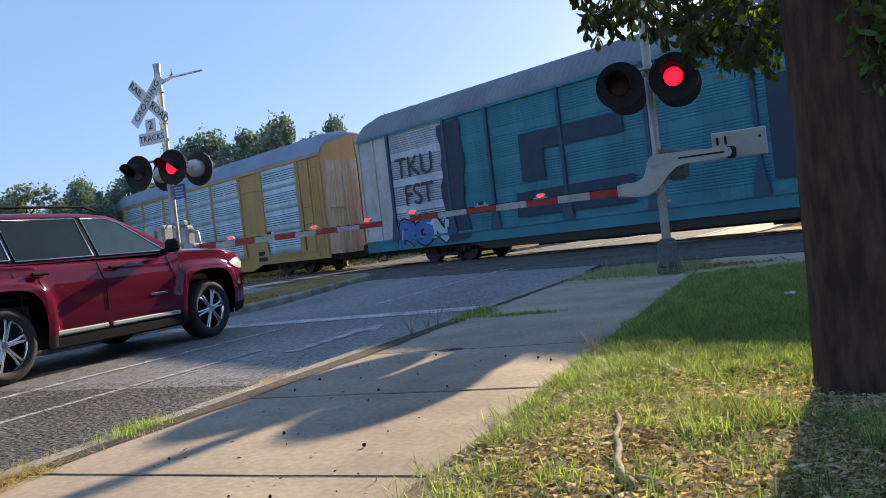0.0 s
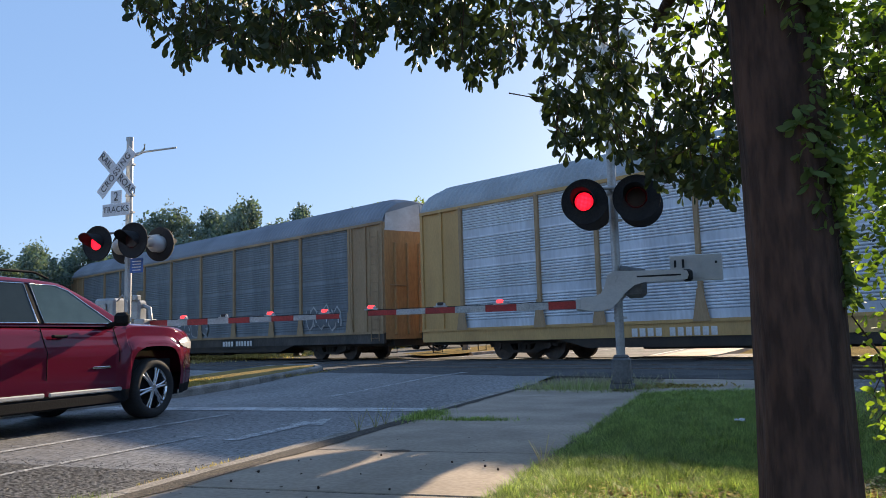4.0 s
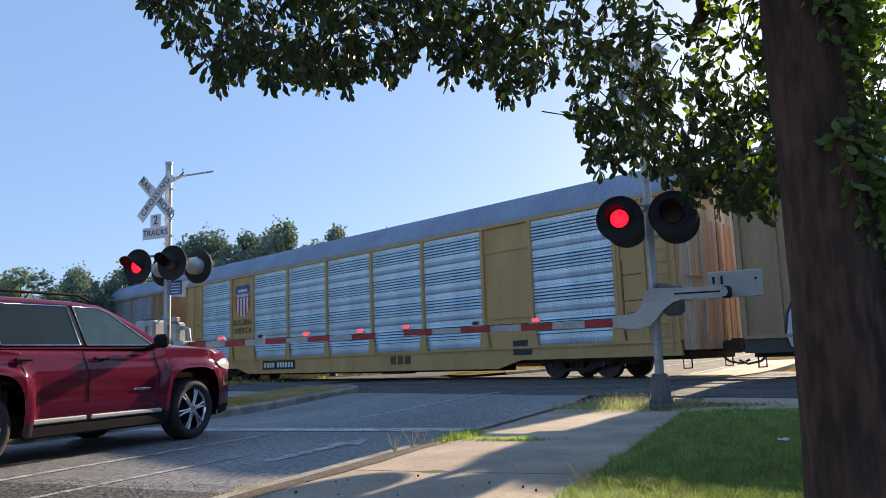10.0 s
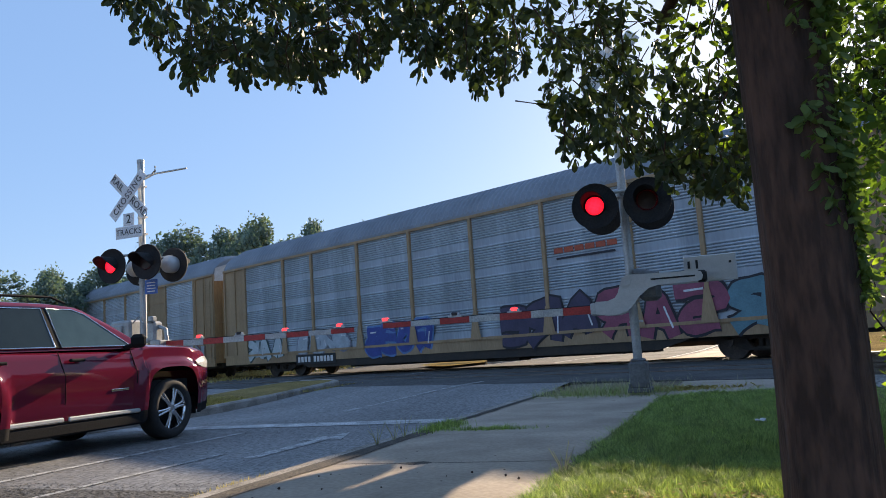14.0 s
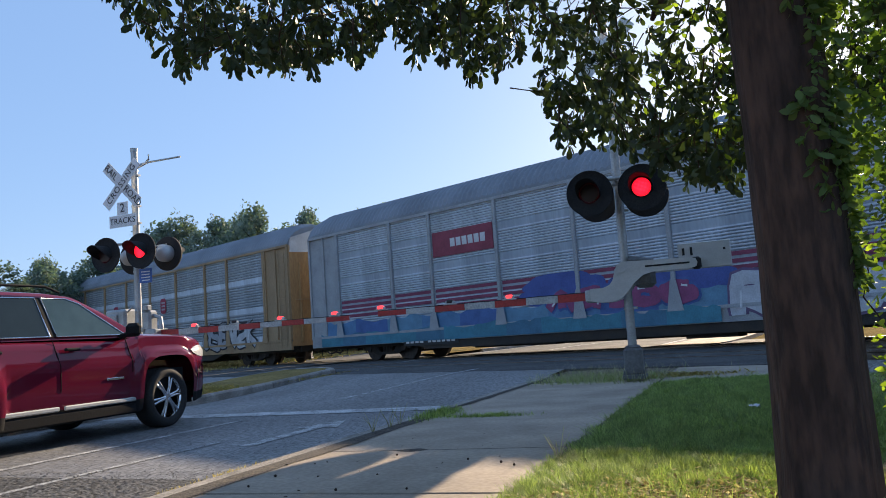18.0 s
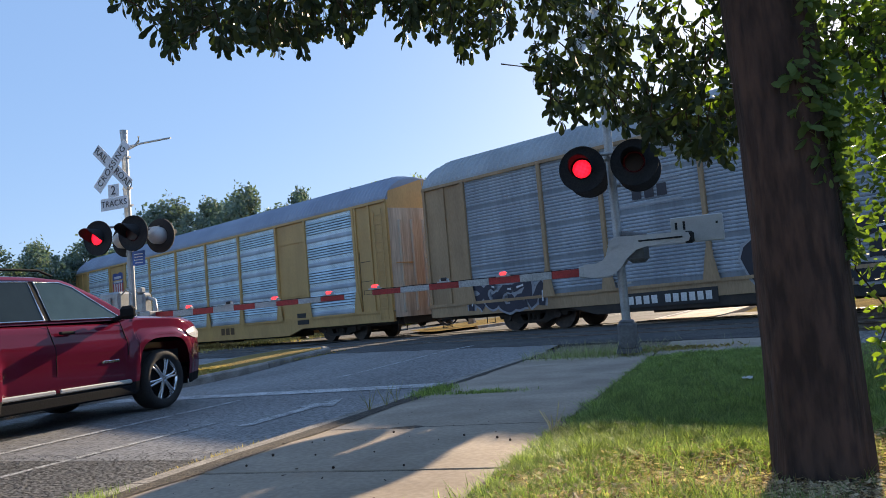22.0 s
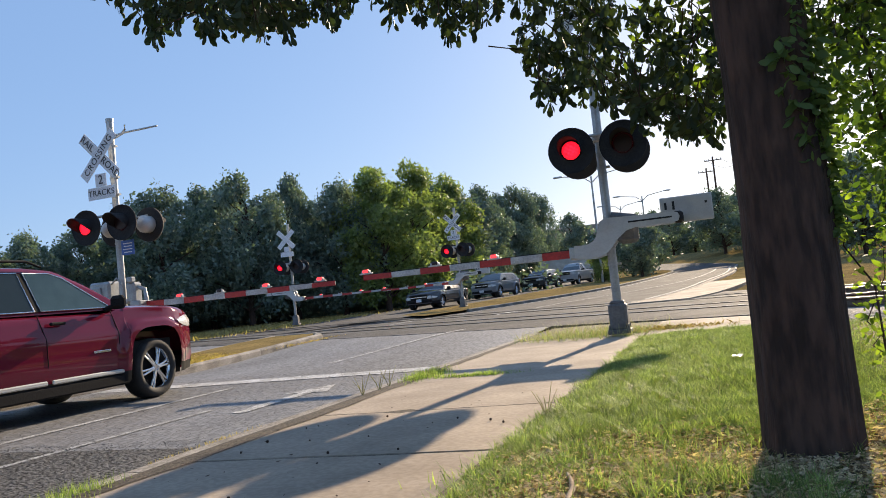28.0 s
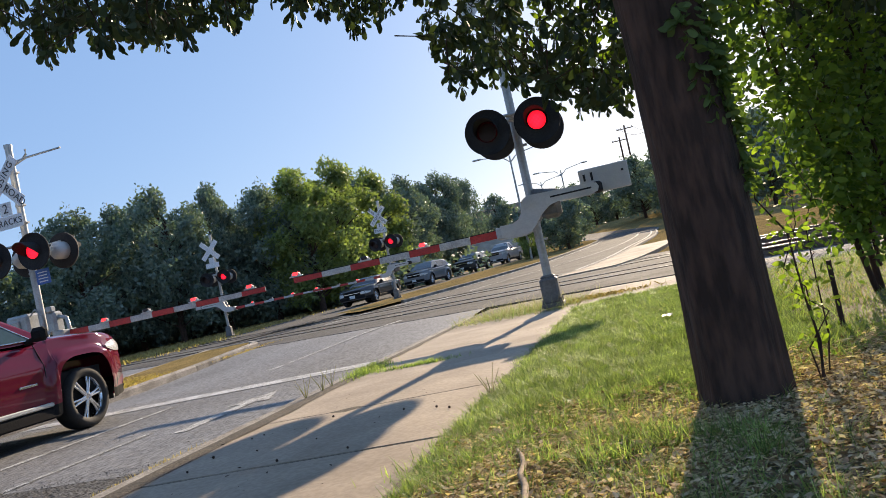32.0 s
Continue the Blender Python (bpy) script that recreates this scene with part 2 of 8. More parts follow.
GALV = material("galvanised_steel", (0.44, 0.45, 0.45), (0.33, 0.34, 0.34), rough=0.48, metal=0.6, scale=4, fine=40, vary=0.08, bump=0.05)
ALU = material("aluminium_casting", (0.54, 0.54, 0.53), (0.46, 0.46, 0.455), rough=0.5, metal=0.3, scale=3, fine=50, vary=0.04, bump=0.05)
BASEGREY = material("weathered_cast_iron", (0.17, 0.175, 0.18), (0.12, 0.12, 0.12), rough=0.7, metal=0.2, scale=5, fine=40, vary=0.15, bump=0.15)
BLACK = material("black_paint", (0.024, 0.024, 0.026), (0.035, 0.035, 0.036), rough=0.8, spec=0.2, scale=4, bump=0.05)
RUBBER = material("rubber", (0.022, 0.022, 0.023), (0.03, 0.029, 0.028), rough=0.8, scale=10, bump=0.2)
SIGNWHITE = material("sign_sheeting", (0.72, 0.74, 0.76), (0.62, 0.65, 0.68), rough=0.4, scale=3, bump=0)
LETTER = material("letter_black", (0.03, 0.03, 0.035), rough=0.5, bump=0)
BLUE = material("blue_sign_sheet", (0.03, 0.12, 0.42), (0.03, 0.10, 0.36), rough=0.4, bump=0)
ARMWHITE = material("arm_white", (0.50, 0.50, 0.48), (0.38, 0.38, 0.37), rough=0.5, scale=6, bump=0)
ARMRED = material("arm_red", (0.50, 0.035, 0.03), (0.38, 0.03, 0.025), rough=0.5, scale=6, bump=0)
LIT = glowing("lit_red_lens", (1.0, 0.012, 0.035), 1.5)
# the lit lens is a field of small diodes
_n, _l = LIT.node_tree.nodes, LIT.node_tree.links
_tc, _vo, _mr = _n.new("ShaderNodeTexCoord"), _n.new("ShaderNodeTexVoronoi"), _n.new("ShaderNodeMapRange")
_vo.inputs["Scale"].default_value, _vo.inputs["Randomness"].default_value = 58, 0.15
_mr.inputs[1].default_value, _mr.inputs[2].default_value, _mr.inputs[3].default_value, _mr.inputs[4].default_value = 0.25, 0.6, 1.9, 0.45
_l.new(_tc.outputs["Object"], _vo.inputs["Vector"]), _l.new(_vo.outputs["Distance"], _mr.inputs[0]), _l.new(_mr.outputs[0], _n["Principled BSDF"].inputs["Emission Strength"])
LIT_SMALL = glowing("lit_small_red_lens", (1.0, 0.04, 0.05), 1.2)
UNLIT = material("unlit_red_lens", (0.022, 0.008, 0.008), (0.016, 0.007, 0.007), rough=0.45, fine=120, bump=0.3)
BARK = material("bark", (0.070, 0.037, 0.026), (0.042, 0.023, 0.017), rough=0.95, scale=7, fine=26, vary=0.4, bump=1.0, depth=0.02, stretch=(1, 1, 0.22))
WOOD_DEAD = material("dead_wood", (0.36, 0.27, 0.19), (0.24, 0.17, 0.12), rough=0.9, scale=8, fine=50)
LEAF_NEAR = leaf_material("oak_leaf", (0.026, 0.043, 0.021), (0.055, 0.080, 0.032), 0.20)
LEAF_IVY = leaf_material("ivy_leaf", (0.075, 0.125, 0.04), (0.14, 0.21, 0.065), 0.35)
LEAF_VINE = leaf_material("vine_leaf", (0.065, 0.125, 0.028), (0.15, 0.23, 0.045), 0.45)
# brighter leaf; on the low oak bough it carries the sunlight as colour
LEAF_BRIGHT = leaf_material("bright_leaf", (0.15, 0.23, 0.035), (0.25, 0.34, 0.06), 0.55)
# far leaves: the haze of distance is put into this pale bluish colour
LEAF_HAZED = leaf_material("hazed_leaf", (0.115, 0.175, 0.165), (0.24, 0.295, 0.245), 0.20, 0.7, 0.05)
CHIPS = leaf_material("road_stone_chips", (0.025, 0.025, 0.026), (0.21, 0.205, 0.20), 0.0)
# lighter copy of the far leaf, sunlight on some trees put into its colour
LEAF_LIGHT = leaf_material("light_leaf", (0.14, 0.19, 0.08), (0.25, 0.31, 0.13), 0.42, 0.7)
GRASS = leaf_material("grass_blade", (0.085, 0.145, 0.05), (0.42, 0.50, 0.22), 0.46, 7.0, 0.1)
GRASS_PALE = leaf_material("pale_weed_blade", (0.35, 0.32, 0.23), (0.52, 0.47, 0.36), 0.35, 0.0, 0.0)
GRASS_DRY = leaf_material("dry_blade", (0.40, 0.29, 0.13), (0.60, 0.46, 0.24), 0.35, 4.0, 0.1)
LITTER = leaf_material("leaf_litter", (0.17, 0.095, 0.055), (0.95, 0.76, 0.57), 0.25, 0.0, 0.0)

# ---------------------------------------------------------------- the ground
TN = Vector((0.4099, 0.9121))     # across the tracks, away from the sidewalk
TD = Vector((0.9121, -0.4099))    # along the tracks, the way the train runs
TRACKS = (14.5, 18.92)           # middle of the two tracks, metres from the eye along TN
RAIL_Z = 0.06


def ease(t):
    t = max(0.0, min(1.0, t))
    return t * t * (3 - 2 * t)


def road_z(x, y):
    """The road climbs a little to the crossing and again beyond it."""
    d = TN.x * x + TN.y * y
    return -0.13 + 0.155 * ease((d - 7.0) / 5.0) + 0.0125 * max(0, d - 21) + 0.00005 * max(0, d - 21) ** 2 + 0.0016 * max(0, d - 66) ** 2


def track_point(s, d, z=0.0):
    return Vector((TD.x * s + TN.x * d, TD.y * s + TN.y * d, z))


def hill_z(x, y):
    h = 0.0
    for cx, cy, rx, ry, hh in ((24, 114, 15, 17, 6.0), (-48, 128, 16, 36, 4.0)):
        h += hh * math.exp(-((x - cx) / rx) ** 2 - ((y - cy) / ry) ** 2)
    return h


def axis_steps(stops):
    out = []
    for (a, n), (b, _) in zip(stops, stops[1:]):
        out += [a + (b - a) * i / n for i in range(n)]
    return out + [stops[-1][0]]


def build_ground():
    xs = axis_steps([(-1500, 6), (-120, 16), (-40, 40), (30, 14), (120, 6), (1500, 1)])
    ys = axis_steps([(-1500, 6), (-60, 12), (0, 44), (130, 12), (250, 6), (2500, 1)])
    grid = []
    for y in ys:
        row = []
        for x in xs:
            far = min(1.0, max(abs(x), abs(y)) / 160)
            z = min(road_z(x, y), 3.0) - 0.06 + hill_z(x, y) * (1 if far < 1 else 0.2)
            if -3.2 < x < 40 and -30 < y < 9:
                z = min(z, -0.16)
            if x > -0.5 and 11.3 < TN.x * x + TN.y * y < 23.5:
                z = min(z, -0.32)
            row.append((x, y, z + 0.02 * noise.noise((x * 0.4, y * 0.4, 0))))
        grid.append(row)
    tagged(part("ground", Mesh().sheet(grid), DRYGRASS), "dry grassy ground around the crossing", "ground", kind="structure")


build_ground()


def ribbon(left, right, lift, n=1):
    """A strip between two edge lines, laid on the road's height."""
    rows = []
    for (ax, ay), (bx, by) in zip(left, right):
        row = []
        for i in range(n + 1):
            t = i / n
            x, y = ax + (bx - ax) * t, ay + (by - ay) * t
            row.append((x, y, road_z(x, y) + lift))
        rows.append(row)
    return Mesh().sheet(rows)


def resample(pts, step):
    out = []
    for (ax, ay), (bx, by) in zip(pts, pts[1:]):
        n = max(1, int(math.hypot(bx - ax, by - ay) / step))
        out += [(ax + (bx - ax) * i / n, ay + (by - ay) * i / n) for i in range(n)]
    return out + [pts[-1]]


def smooth_line(pts, n):
    """A soft curve through the points."""
    out = []
    for i in range(len(pts) - 1):
        p0, p1, p2, p3 = pts[max(i - 1, 0)], pts[i], pts[i + 1], pts[min(i + 2, len(pts) - 1)]
        for k in range(n):
            t = k / n
            out.append(tuple(0.5 * (2 * p1[j] + (p2[j] - p0[j]) * t + (2 * p0[j] - 5 * p1[j] + 4 * p2[j] - p3[j]) * t * t + (3 * p1[j] - p0[j] - 3 * p2[j] + p3[j]) * t ** 3) for j in range(len(p1))))
    return out + [tuple(pts[-1])]


# near carriageways, then the crossing, then the far carriageways that bend away
Y_STEPS = [-30 + 1.0 * i for i in range(51)]
tagged(part("road_near", ribbon([(-20.5, y) for y in Y_STEPS], [(-3.14, y) for y in Y_STEPS], 0.0, 12), ASPHALT), "worn dark asphalt road running up to the tracks", "road", kind="structure")
FAR_R = smooth_line([(-3.14, 19.6), (-2.2, 23.5), (-1.3, 30), (-0.8, 38), (0.1, 52), (0.3, 70), (-0.6, 86), (-12, 106), (-30, 120)], 8)
FAR_L = smooth_line([(-10.6, 19.6), (-10.3, 26), (-8.0, 33.5), (-6.3, 42), (-5.5, 54), (-5.2, 70), (-6.2, 84), (-14, 98), (-30, 110)], 8)
tagged(part("road_far", ribbon(FAR_L, FAR_R, 0.012, 4), ASPHALT_WORN), "worn grey road that bends away beyond the tracks", "road", kind="structure")
OPP_R = smooth_line([(-12.9, 19.6), (-12.9, 30), (-12.2, 46), (-11.6, 60), (-10.8, 74), (-12.5, 92), (-20, 110)], 8)
OPP_L = smooth_line([(-20.5, 19.6), (-20.2, 30), (-19.4, 46), (-18.6, 60), (-17.6, 74), (-19, 92), (-27, 110)], 8)
tagged(part("road_opposite", ribbon(OPP_L, OPP_R, 0.010, 4), ASPHALT_WORN), "worn grey carriageway for oncoming cars", "road", kind="structure")

# road paint: stop line, lane lines, arrow
def paint(name, left, right, label, step=0.5, lift=0.006):
    l, r = resample(left, step), resample(right, step)
    tagged(part(name, ribbon(l, r, lift), PAINT_ROAD if name == "stop_line" else PAINT_FAINT), label, "road marking", kind="structure")


paint("stop_line", [(-8.9, 9.05), (-3.3, 9.05)], [(-8.9, 9.5), (-3.3, 9.5)], "worn white stop line across the lanes")
paint("lane_line", [(-6.25, -8), (-6.15, 8.6)], [(-6.15, -8), (-6.05, 8.6)], "thin worn white lane line")
paint("turn_line", [(-5.22, -8), (-5.0, 6.6)], [(-5.15, -8), (-4.93, 6.6)], "thin worn white guide line")
paint("crossing_line", [(-6.2, 11.2), (-5.3, 16.2)], [(-6.08, 11.2), (-5.18, 16.2)], "thin white lane line at the crossing")
arrow = Mesh()
ax, ay = -4.45, 6.3
shape = [(-0.08, 0), (0.08, 0), (0.08, 1.25), (0.26, 1.25), (0.0, 1.95), (-0.26, 1.25), (-0.08, 1.25)]
arrow.add([(ax + x, ay + y, road_z(ax, ay + y) + 0.006) for x, y in shape], [tuple(range(7))])
tagged(part("road_arrow", arrow, PAINT_FAINT), "worn white straight arrow on the asphalt", "road marking", kind="structure")
for edge, off in ((FAR_R, -0.5), (FAR_L, 0.5), (FAR_L, 3.9)):
    pts = [(x + off, y) for x, y in edge[4:44]]
    paint("edge_line", pts, [(x + 0.13, y) for x, y in pts], "thin white line on the far road", 4, 0.022)


# coarse patch, tar-sealed cracks and a seam
tagged(part("asphalt_patch", ribbon([(-9.0, y * 1.0) for y in range(-12, 6)], [(-3.2, y * 1.0 - 0.35) for y in range(-12, 6)], 0.003, 8), ASPHALT_PATCH), "coarse dark patch of chip-sealed asphalt", "road", kind="structure")
crack_rng = random.Random(12)
for x, y, n, a in ((-7.2, 12.2, 12, 0.4), (-4.6, 4.2, 10, 0.9), (-4.1, 10.4, 9, 0.5)):
    pts = [(x, y)]
    for _ in range(n):
        a += crack_rng.uniform(-0.35, 0.35)
        pts.append((pts[-1][0] + 0.22 * math.cos(a), pts[-1][1] + 0.22 * math.sin(a)))
    tagged(part("crack", ribbon(pts, [(px + 0.007, py + 0.012) for px, py in pts], 0.007), TAR), "thin dark crack in the asphalt", "road", kind="structure")

# kerbs: lengths of cast stone with joints
def kerb_line(name, pts, label, length=3.0, width=0.16, top=None, n_max=40, rise=0.13):
    base = tagged(new(name), label, "kerb", kind="structure")
    pts = resample(pts, length)
    for (ax, ay), (bx, by) in list(zip(pts, pts[1:]))[:n_max]:
        L, a = math.hypot(bx - ax, by - ay), math.atan2(by - ay, bx - ax)
        z0, z1 = road_z(ax, ay), road_z(bx, by)
        m = Mesh()
        k = 4
        prof = [(-width / 2, -0.12), (-width / 2, rise - 0.02), (-width / 2 + 0.02, rise), (width / 2 - 0.035, rise), (width / 2, rise - 0.035), (width / 2 + 0.012, -0.12)]
        grid = []
        for i in range(k + 1):
            t = i / k
            u = (0.006 if i == 0 else L - 0.006 if i == k else L * t)
            zz = z0 + (z1 - z0) * t if top is None else top - 0.13
            wob = 0.006 * noise.noise((ax + u, ay, 3.0))
            grid.append([(u, -p + wob, zz + q + wob * 0.6) for p, q in prof])
        m.sheet(grid, smooth=False)
        m.add(grid[0], [tuple(range(6))]).add(grid[-1], [tuple(range(5, -1, -1))])
        part("kerb_stone", m, KERB, base, at=Matrix.Translation((ax, ay, 0)) @ Matrix.Rotation(a, 4, "Z"))


kerb_line("kerb", [(-3.08, 12.6), (-3.08, -12)], "weathered concrete kerb beside the sidewalk", 3.05, top=0.004)
kerb_line("median_kerb", [(-9.1, -6), (-9.1, 11), (-9.6, 17.2), (-10.4, 18.4), (-11.6, 18.9)], "pale concrete kerb round the median", 3.0)
kerb_line("median_kerb_far_side", [(-11.8, 18.6), (-12.0, -6)], "pale concrete kerb round the median", 3.0)
kerb_line("island_kerb", [(x, y) for x, y in FAR_L[5:52]][::-1], "pale concrete kerb along the dry grass island", 4.0)
kerb_line("far_kerb", [(x, y) for x, y in FAR_R[4:60]], "pale concrete kerb along the bend", 4.0, rise=0.06)
def far_walk():
    base = tagged(new("far_sidewalk"), "pale concrete sidewalk beyond the tracks", "sidewalk", kind="structure")
    line = resample(FAR_R[3:22], 1.6)
    for (ax, ay), (bx, by) in zip(line, line[1:]):
        q = [(ax + 0.09, ay + 0.02), (ax + 1.75, ay + 0.02), (bx + 1.75, by), (bx + 0.09, by)]
        top = [(x, y, road_z(x, y) + 0.055) for x, y in q]
        m = Mesh().add(top + [(x, y, z - 0.7) for x, y, z in top], [(0, 1, 2, 3), (0, 4, 5, 1), (1, 5, 6, 2), (2, 6, 7, 3), (3, 7, 4, 0)])
        part("slab", m, CONCRETE, base)


far_walk()

# median with dry grass; island beyond the tracks
tagged(part("median", ribbon([(-11.75, y) for y in range(-6, 18)] + [(-11.7, 18.4)], [(-9.2 - 0.08 * max(0, y - 11), y) for y in range(-6, 18)] + [(-10.3, 18.2)], 0.12, 5), DRYGRASS), "median strip of dry trampled grass", "median", kind="structure")
tagged(part("island", ribbon(OPP_R[8:49], FAR_L[8:49], 0.11, 4), DRYGRASS), "dry grass island between the far carriageways", "median", kind="structure")

# lawn beside the sidewalk
def lawn_z(x, y):
    return 0.03 * ease((x + 1.16) / 0.5) + 0.02 * noise.noise((x * 1.3, y * 1.3, 0.0)) * ease((x + 1.16) / 0.3)


def build_lawn():
    xs = axis_steps([(-1.16, 30), (4, 14), (26, 1)])
    ys = axis_steps([(-14, 10), (0, 44), (9.95, 1)])
    grid = []
    for y in ys:
        grid.append([(x, y, lawn_z(x, y)) for x in xs])
    tagged(part("lawn", Mesh().sheet(grid), [SOIL]), "patchy lawn soil with leaf litter beside the sidewalk", "ground", kind="structure")


build_lawn()

# tracks
def build_tracks():
    for k, d in enumerate(TRACKS):
        t = tagged(new("railway_track"), "two steel rails, on wooden ties outside the road", "railway track", kind="structure")
        prof = [(-0.075, -0.17), (-0.075, -0.15), (-0.02, -0.13), (-0.018, -0.045), (-0.037, -0.03), (-0.037, -0.004), (-0.03, 0.0), (0.03, 0.0), (0.037, -0.004), (0.037, -0.03), (0.018, -0.045), (0.02, -0.13), (0.075, -0.15), (0.075, -0.17)]
        for side in (-1, 1):
            m = Mesh()
            grid = [[track_point(s, d + side * 0.752 + p, RAIL_Z + q) for p, q in prof] for s in range(-160, 161, 20)]
            m.sheet(grid, 0, smooth=False)
            m.sheet([[track_point(s, d + side * 0.752 + p, RAIL_Z + 0.001) for p in (-0.03, 0.03)] for s in range(-160, 161, 20)], 1)
            part("rail", m, [RAIL, RAILTOP], t)
        tie = Mesh().box((0, 0, -0.25), (0.23, 2.6, 0.17), bevel=0.012).data("tie", TIE)
        for i in range(70):
            s = -5.6 - (d - 14.5) * 0.45 + i * 0.54
            part("tie", tie, None, t, at=Matrix.Translation(track_point(s, d, RAIL_Z + random.uniform(-0.01, 0.01))) @ Matrix.Rotation(math.atan2(TD.y, TD.x) + random.uniform(-0.02, 0.02), 4, "Z"))
    # ballast beside the road
    for a, b in ((-5.4, 60), (-90, -21.5)):
        n = 60
        grid = []
        for i in range(n + 1):
            s = a + (b - a) * i / n
            row = []
            for j in range(15):
                d = TRACKS[0] - 3.0 + 10.6 * j / 14
                zz = -0.30 * (1 if j in (0, 14) else 0) + RAIL_Z - 0.15 + 0.03 * noise.noise((s * 3, d * 3, 1))
                row.append(track_point(s - (d - 14.5) * (0.45 if a > -10 else 0.05), d, zz))
            grid.append(row)
        tagged(part("ballast_bed", Mesh().sheet(grid), GRAVEL), "grey crushed stone ballast under the tracks", "ballast", kind="structure")
    # paved crossing between and beside the rails
    lanes = (-20.3, 1.6)
    edges = [TRACKS[0] - 3.0, TRACKS[0] - 0.86, TRACKS[0] - 0.66, TRACKS[0] + 0.66, TRACKS[0] + 0.86, TRACKS[1] - 0.86, TRACKS[1] - 0.66, TRACKS[1] + 0.66, TRACKS[1] + 0.86, TRACKS[1] + 3.2]
    cross = tagged(new("crossing_surface"), "worn paving panels between the rails", "crossing surface", kind="structure")
    for i in range(0, len(edges) - 1, 2):
        a, b = edges[i], edges[i + 1]
        step = 2.4
        for j in range(8):
            s0 = -24.5 + j * step - (0.45 * ((a + b) / 2 - 14.5) if j else 0) - 2.4 * (j == 0)
            m = Mesh()
            c0, c1 = s0 + 0.008, s0 + step - 0.008 + (2.4 if j == 0 else 0)
            q = [track_point(c0, a, RAIL_Z - 0.014), track_point(c1, a, RAIL_Z - 0.014), track_point(c1, b, RAIL_Z - 0.014), track_point(c0, b, RAIL_Z - 0.014)]
            if i == 0:
                q[0].z = q[1].z = road_z(q[0].x, q[0].y) + 0.004
            if i == 8:
                q[2].z = q[3].z = road_z(q[2].x, q[2].y) + 0.014
            m.add(q + [p - Vector((0, 0, 0.2)) for p in q], [(0, 1, 2, 3), (0, 4, 5, 1), (1, 5, 6, 2), (2, 6, 7, 3), (3, 7, 4, 0)])
            part("panel", m, ASPHALT_WORN, cross)


build_tracks()

# ---------------------------------------------------------------- sidewalk slabs
def build_sidewalk():
    base = tagged(new("sidewalk"), "pale concrete sidewalk with dark joints", "sidewalk", kind="structure")
    joints = [-9.4, -7.9, -6.4, -4.95, -3.5, -2.05, -0.62, 0.82, 2.26, 3.62, 5.05, 6.66, 8.2, 9.75, 10.9]
    for y0, y1 in zip(joints, joints[1:]):
        m = Mesh()
        x0, x1 = -2.95, -1.15
        tilt = random.uniform(-0.006, 0.006)
        g = 0.012
        nx, ny = 10, 8
        grid = []
        for j in range(ny + 1):
            row = []
            for i in range(nx + 1):
                x, y = x0 + (x1 - x0) * i / nx, y0 + g + (y1 - y0 - 2 * g) * j / ny
                y += 0.06 * (x0 - x) / (x1 - x0) * -1
                edge = 0.001 if j in (0, ny) or i in (0, nx) else 0.0
                row.append((x, y, 0.0 - edge + tilt * (j / ny - 0.5) + 0.003 * noise.noise((x * 2, y * 2, 5))))
            grid.append(row)
        m.sheet(grid, smooth=True)
        low = [[(p[0], p[1], -0.12) for p in grid[0]], grid[0]]
        m.sheet(low, smooth=False).sheet([grid[-1], [(p[0], p[1], -0.12) for p in grid[-1]]], smooth=False)
        part("slab", m, CONCRETE, base)
    # landing beside the tracks, wider than the walk
    for x0, x1, y0, y1 in ((-1.12, 0.9, 10.0, 11.5), (-1.12, 0.9, 11.52, 13.0)):
        part("slab", Mesh().box(((x0 + x1) / 2, (y0 + y1) / 2, -0.045), (x1 - x0, y1 - y0, 0.11), bevel=0.012), CONCRETE, base)
    # dirt and debris in the seam beside the kerb, and the bare pocket round the signal
    seam = []
    for i in range(140):
        y = -9 + 22 * i / 139
        w = 0.045 + 0.04 * noise.noise((0.0, y * 2.3, 7.0)) + 0.05 * ease((y - 2.8) / 0.6) * ease((7.4 - y) / 0.8)
        seam.append([(-3.005 - w * 0.3, y, 0.003), (-2.965, y, 0.009 + 0.004 * noise.noise((1.0, y * 9, 2.0))), (-2.955 + w, y, 0.003)])
    tagged(part("seam_dirt", Mesh().sheet(seam), JOINT), "dark dirt and debris in the seam between kerb and sidewalk", "dirt", kind="structure")
    pocket = [[(-3.0 + 4.0 * i / 10, 11.0 + 2.6 * j / 6, 0.0 if j else -0.02) for i in range(11)] for j in range(7)]
    tagged(part("soil_pocket", Mesh().sheet(pocket), SOIL), "bare soil between the sidewalk and the tracks", "ground", kind="structure")
    bed = Mesh().box((-2.09, 0.5, -0.1045), (1.88, 24, 0.20))
    tagged(part("joint_bed", bed, JOINT), "dark soil in the joints of the sidewalk", "ground", kind="structure")


build_sidewalk()

# ---------------------------------------------------------------- the train of covered car carriers
CAR_LEN = 28.6
SPEED = 15.87
FIRST = 3.75          # coupling ahead of the first car at 0 s, along TD
EDGES = (-13.3, -11.75, -8.85, -6.93, -4.15, -1.39, 1.39, 4.15, 6.93, 8.85, 11.75, 13.3)
HALF = 1.52           # half width of a car
Z_SILL, Z_DECK, Z_EAVE, Z_TOP = 0.38, 0.98, 4.68, 5.62

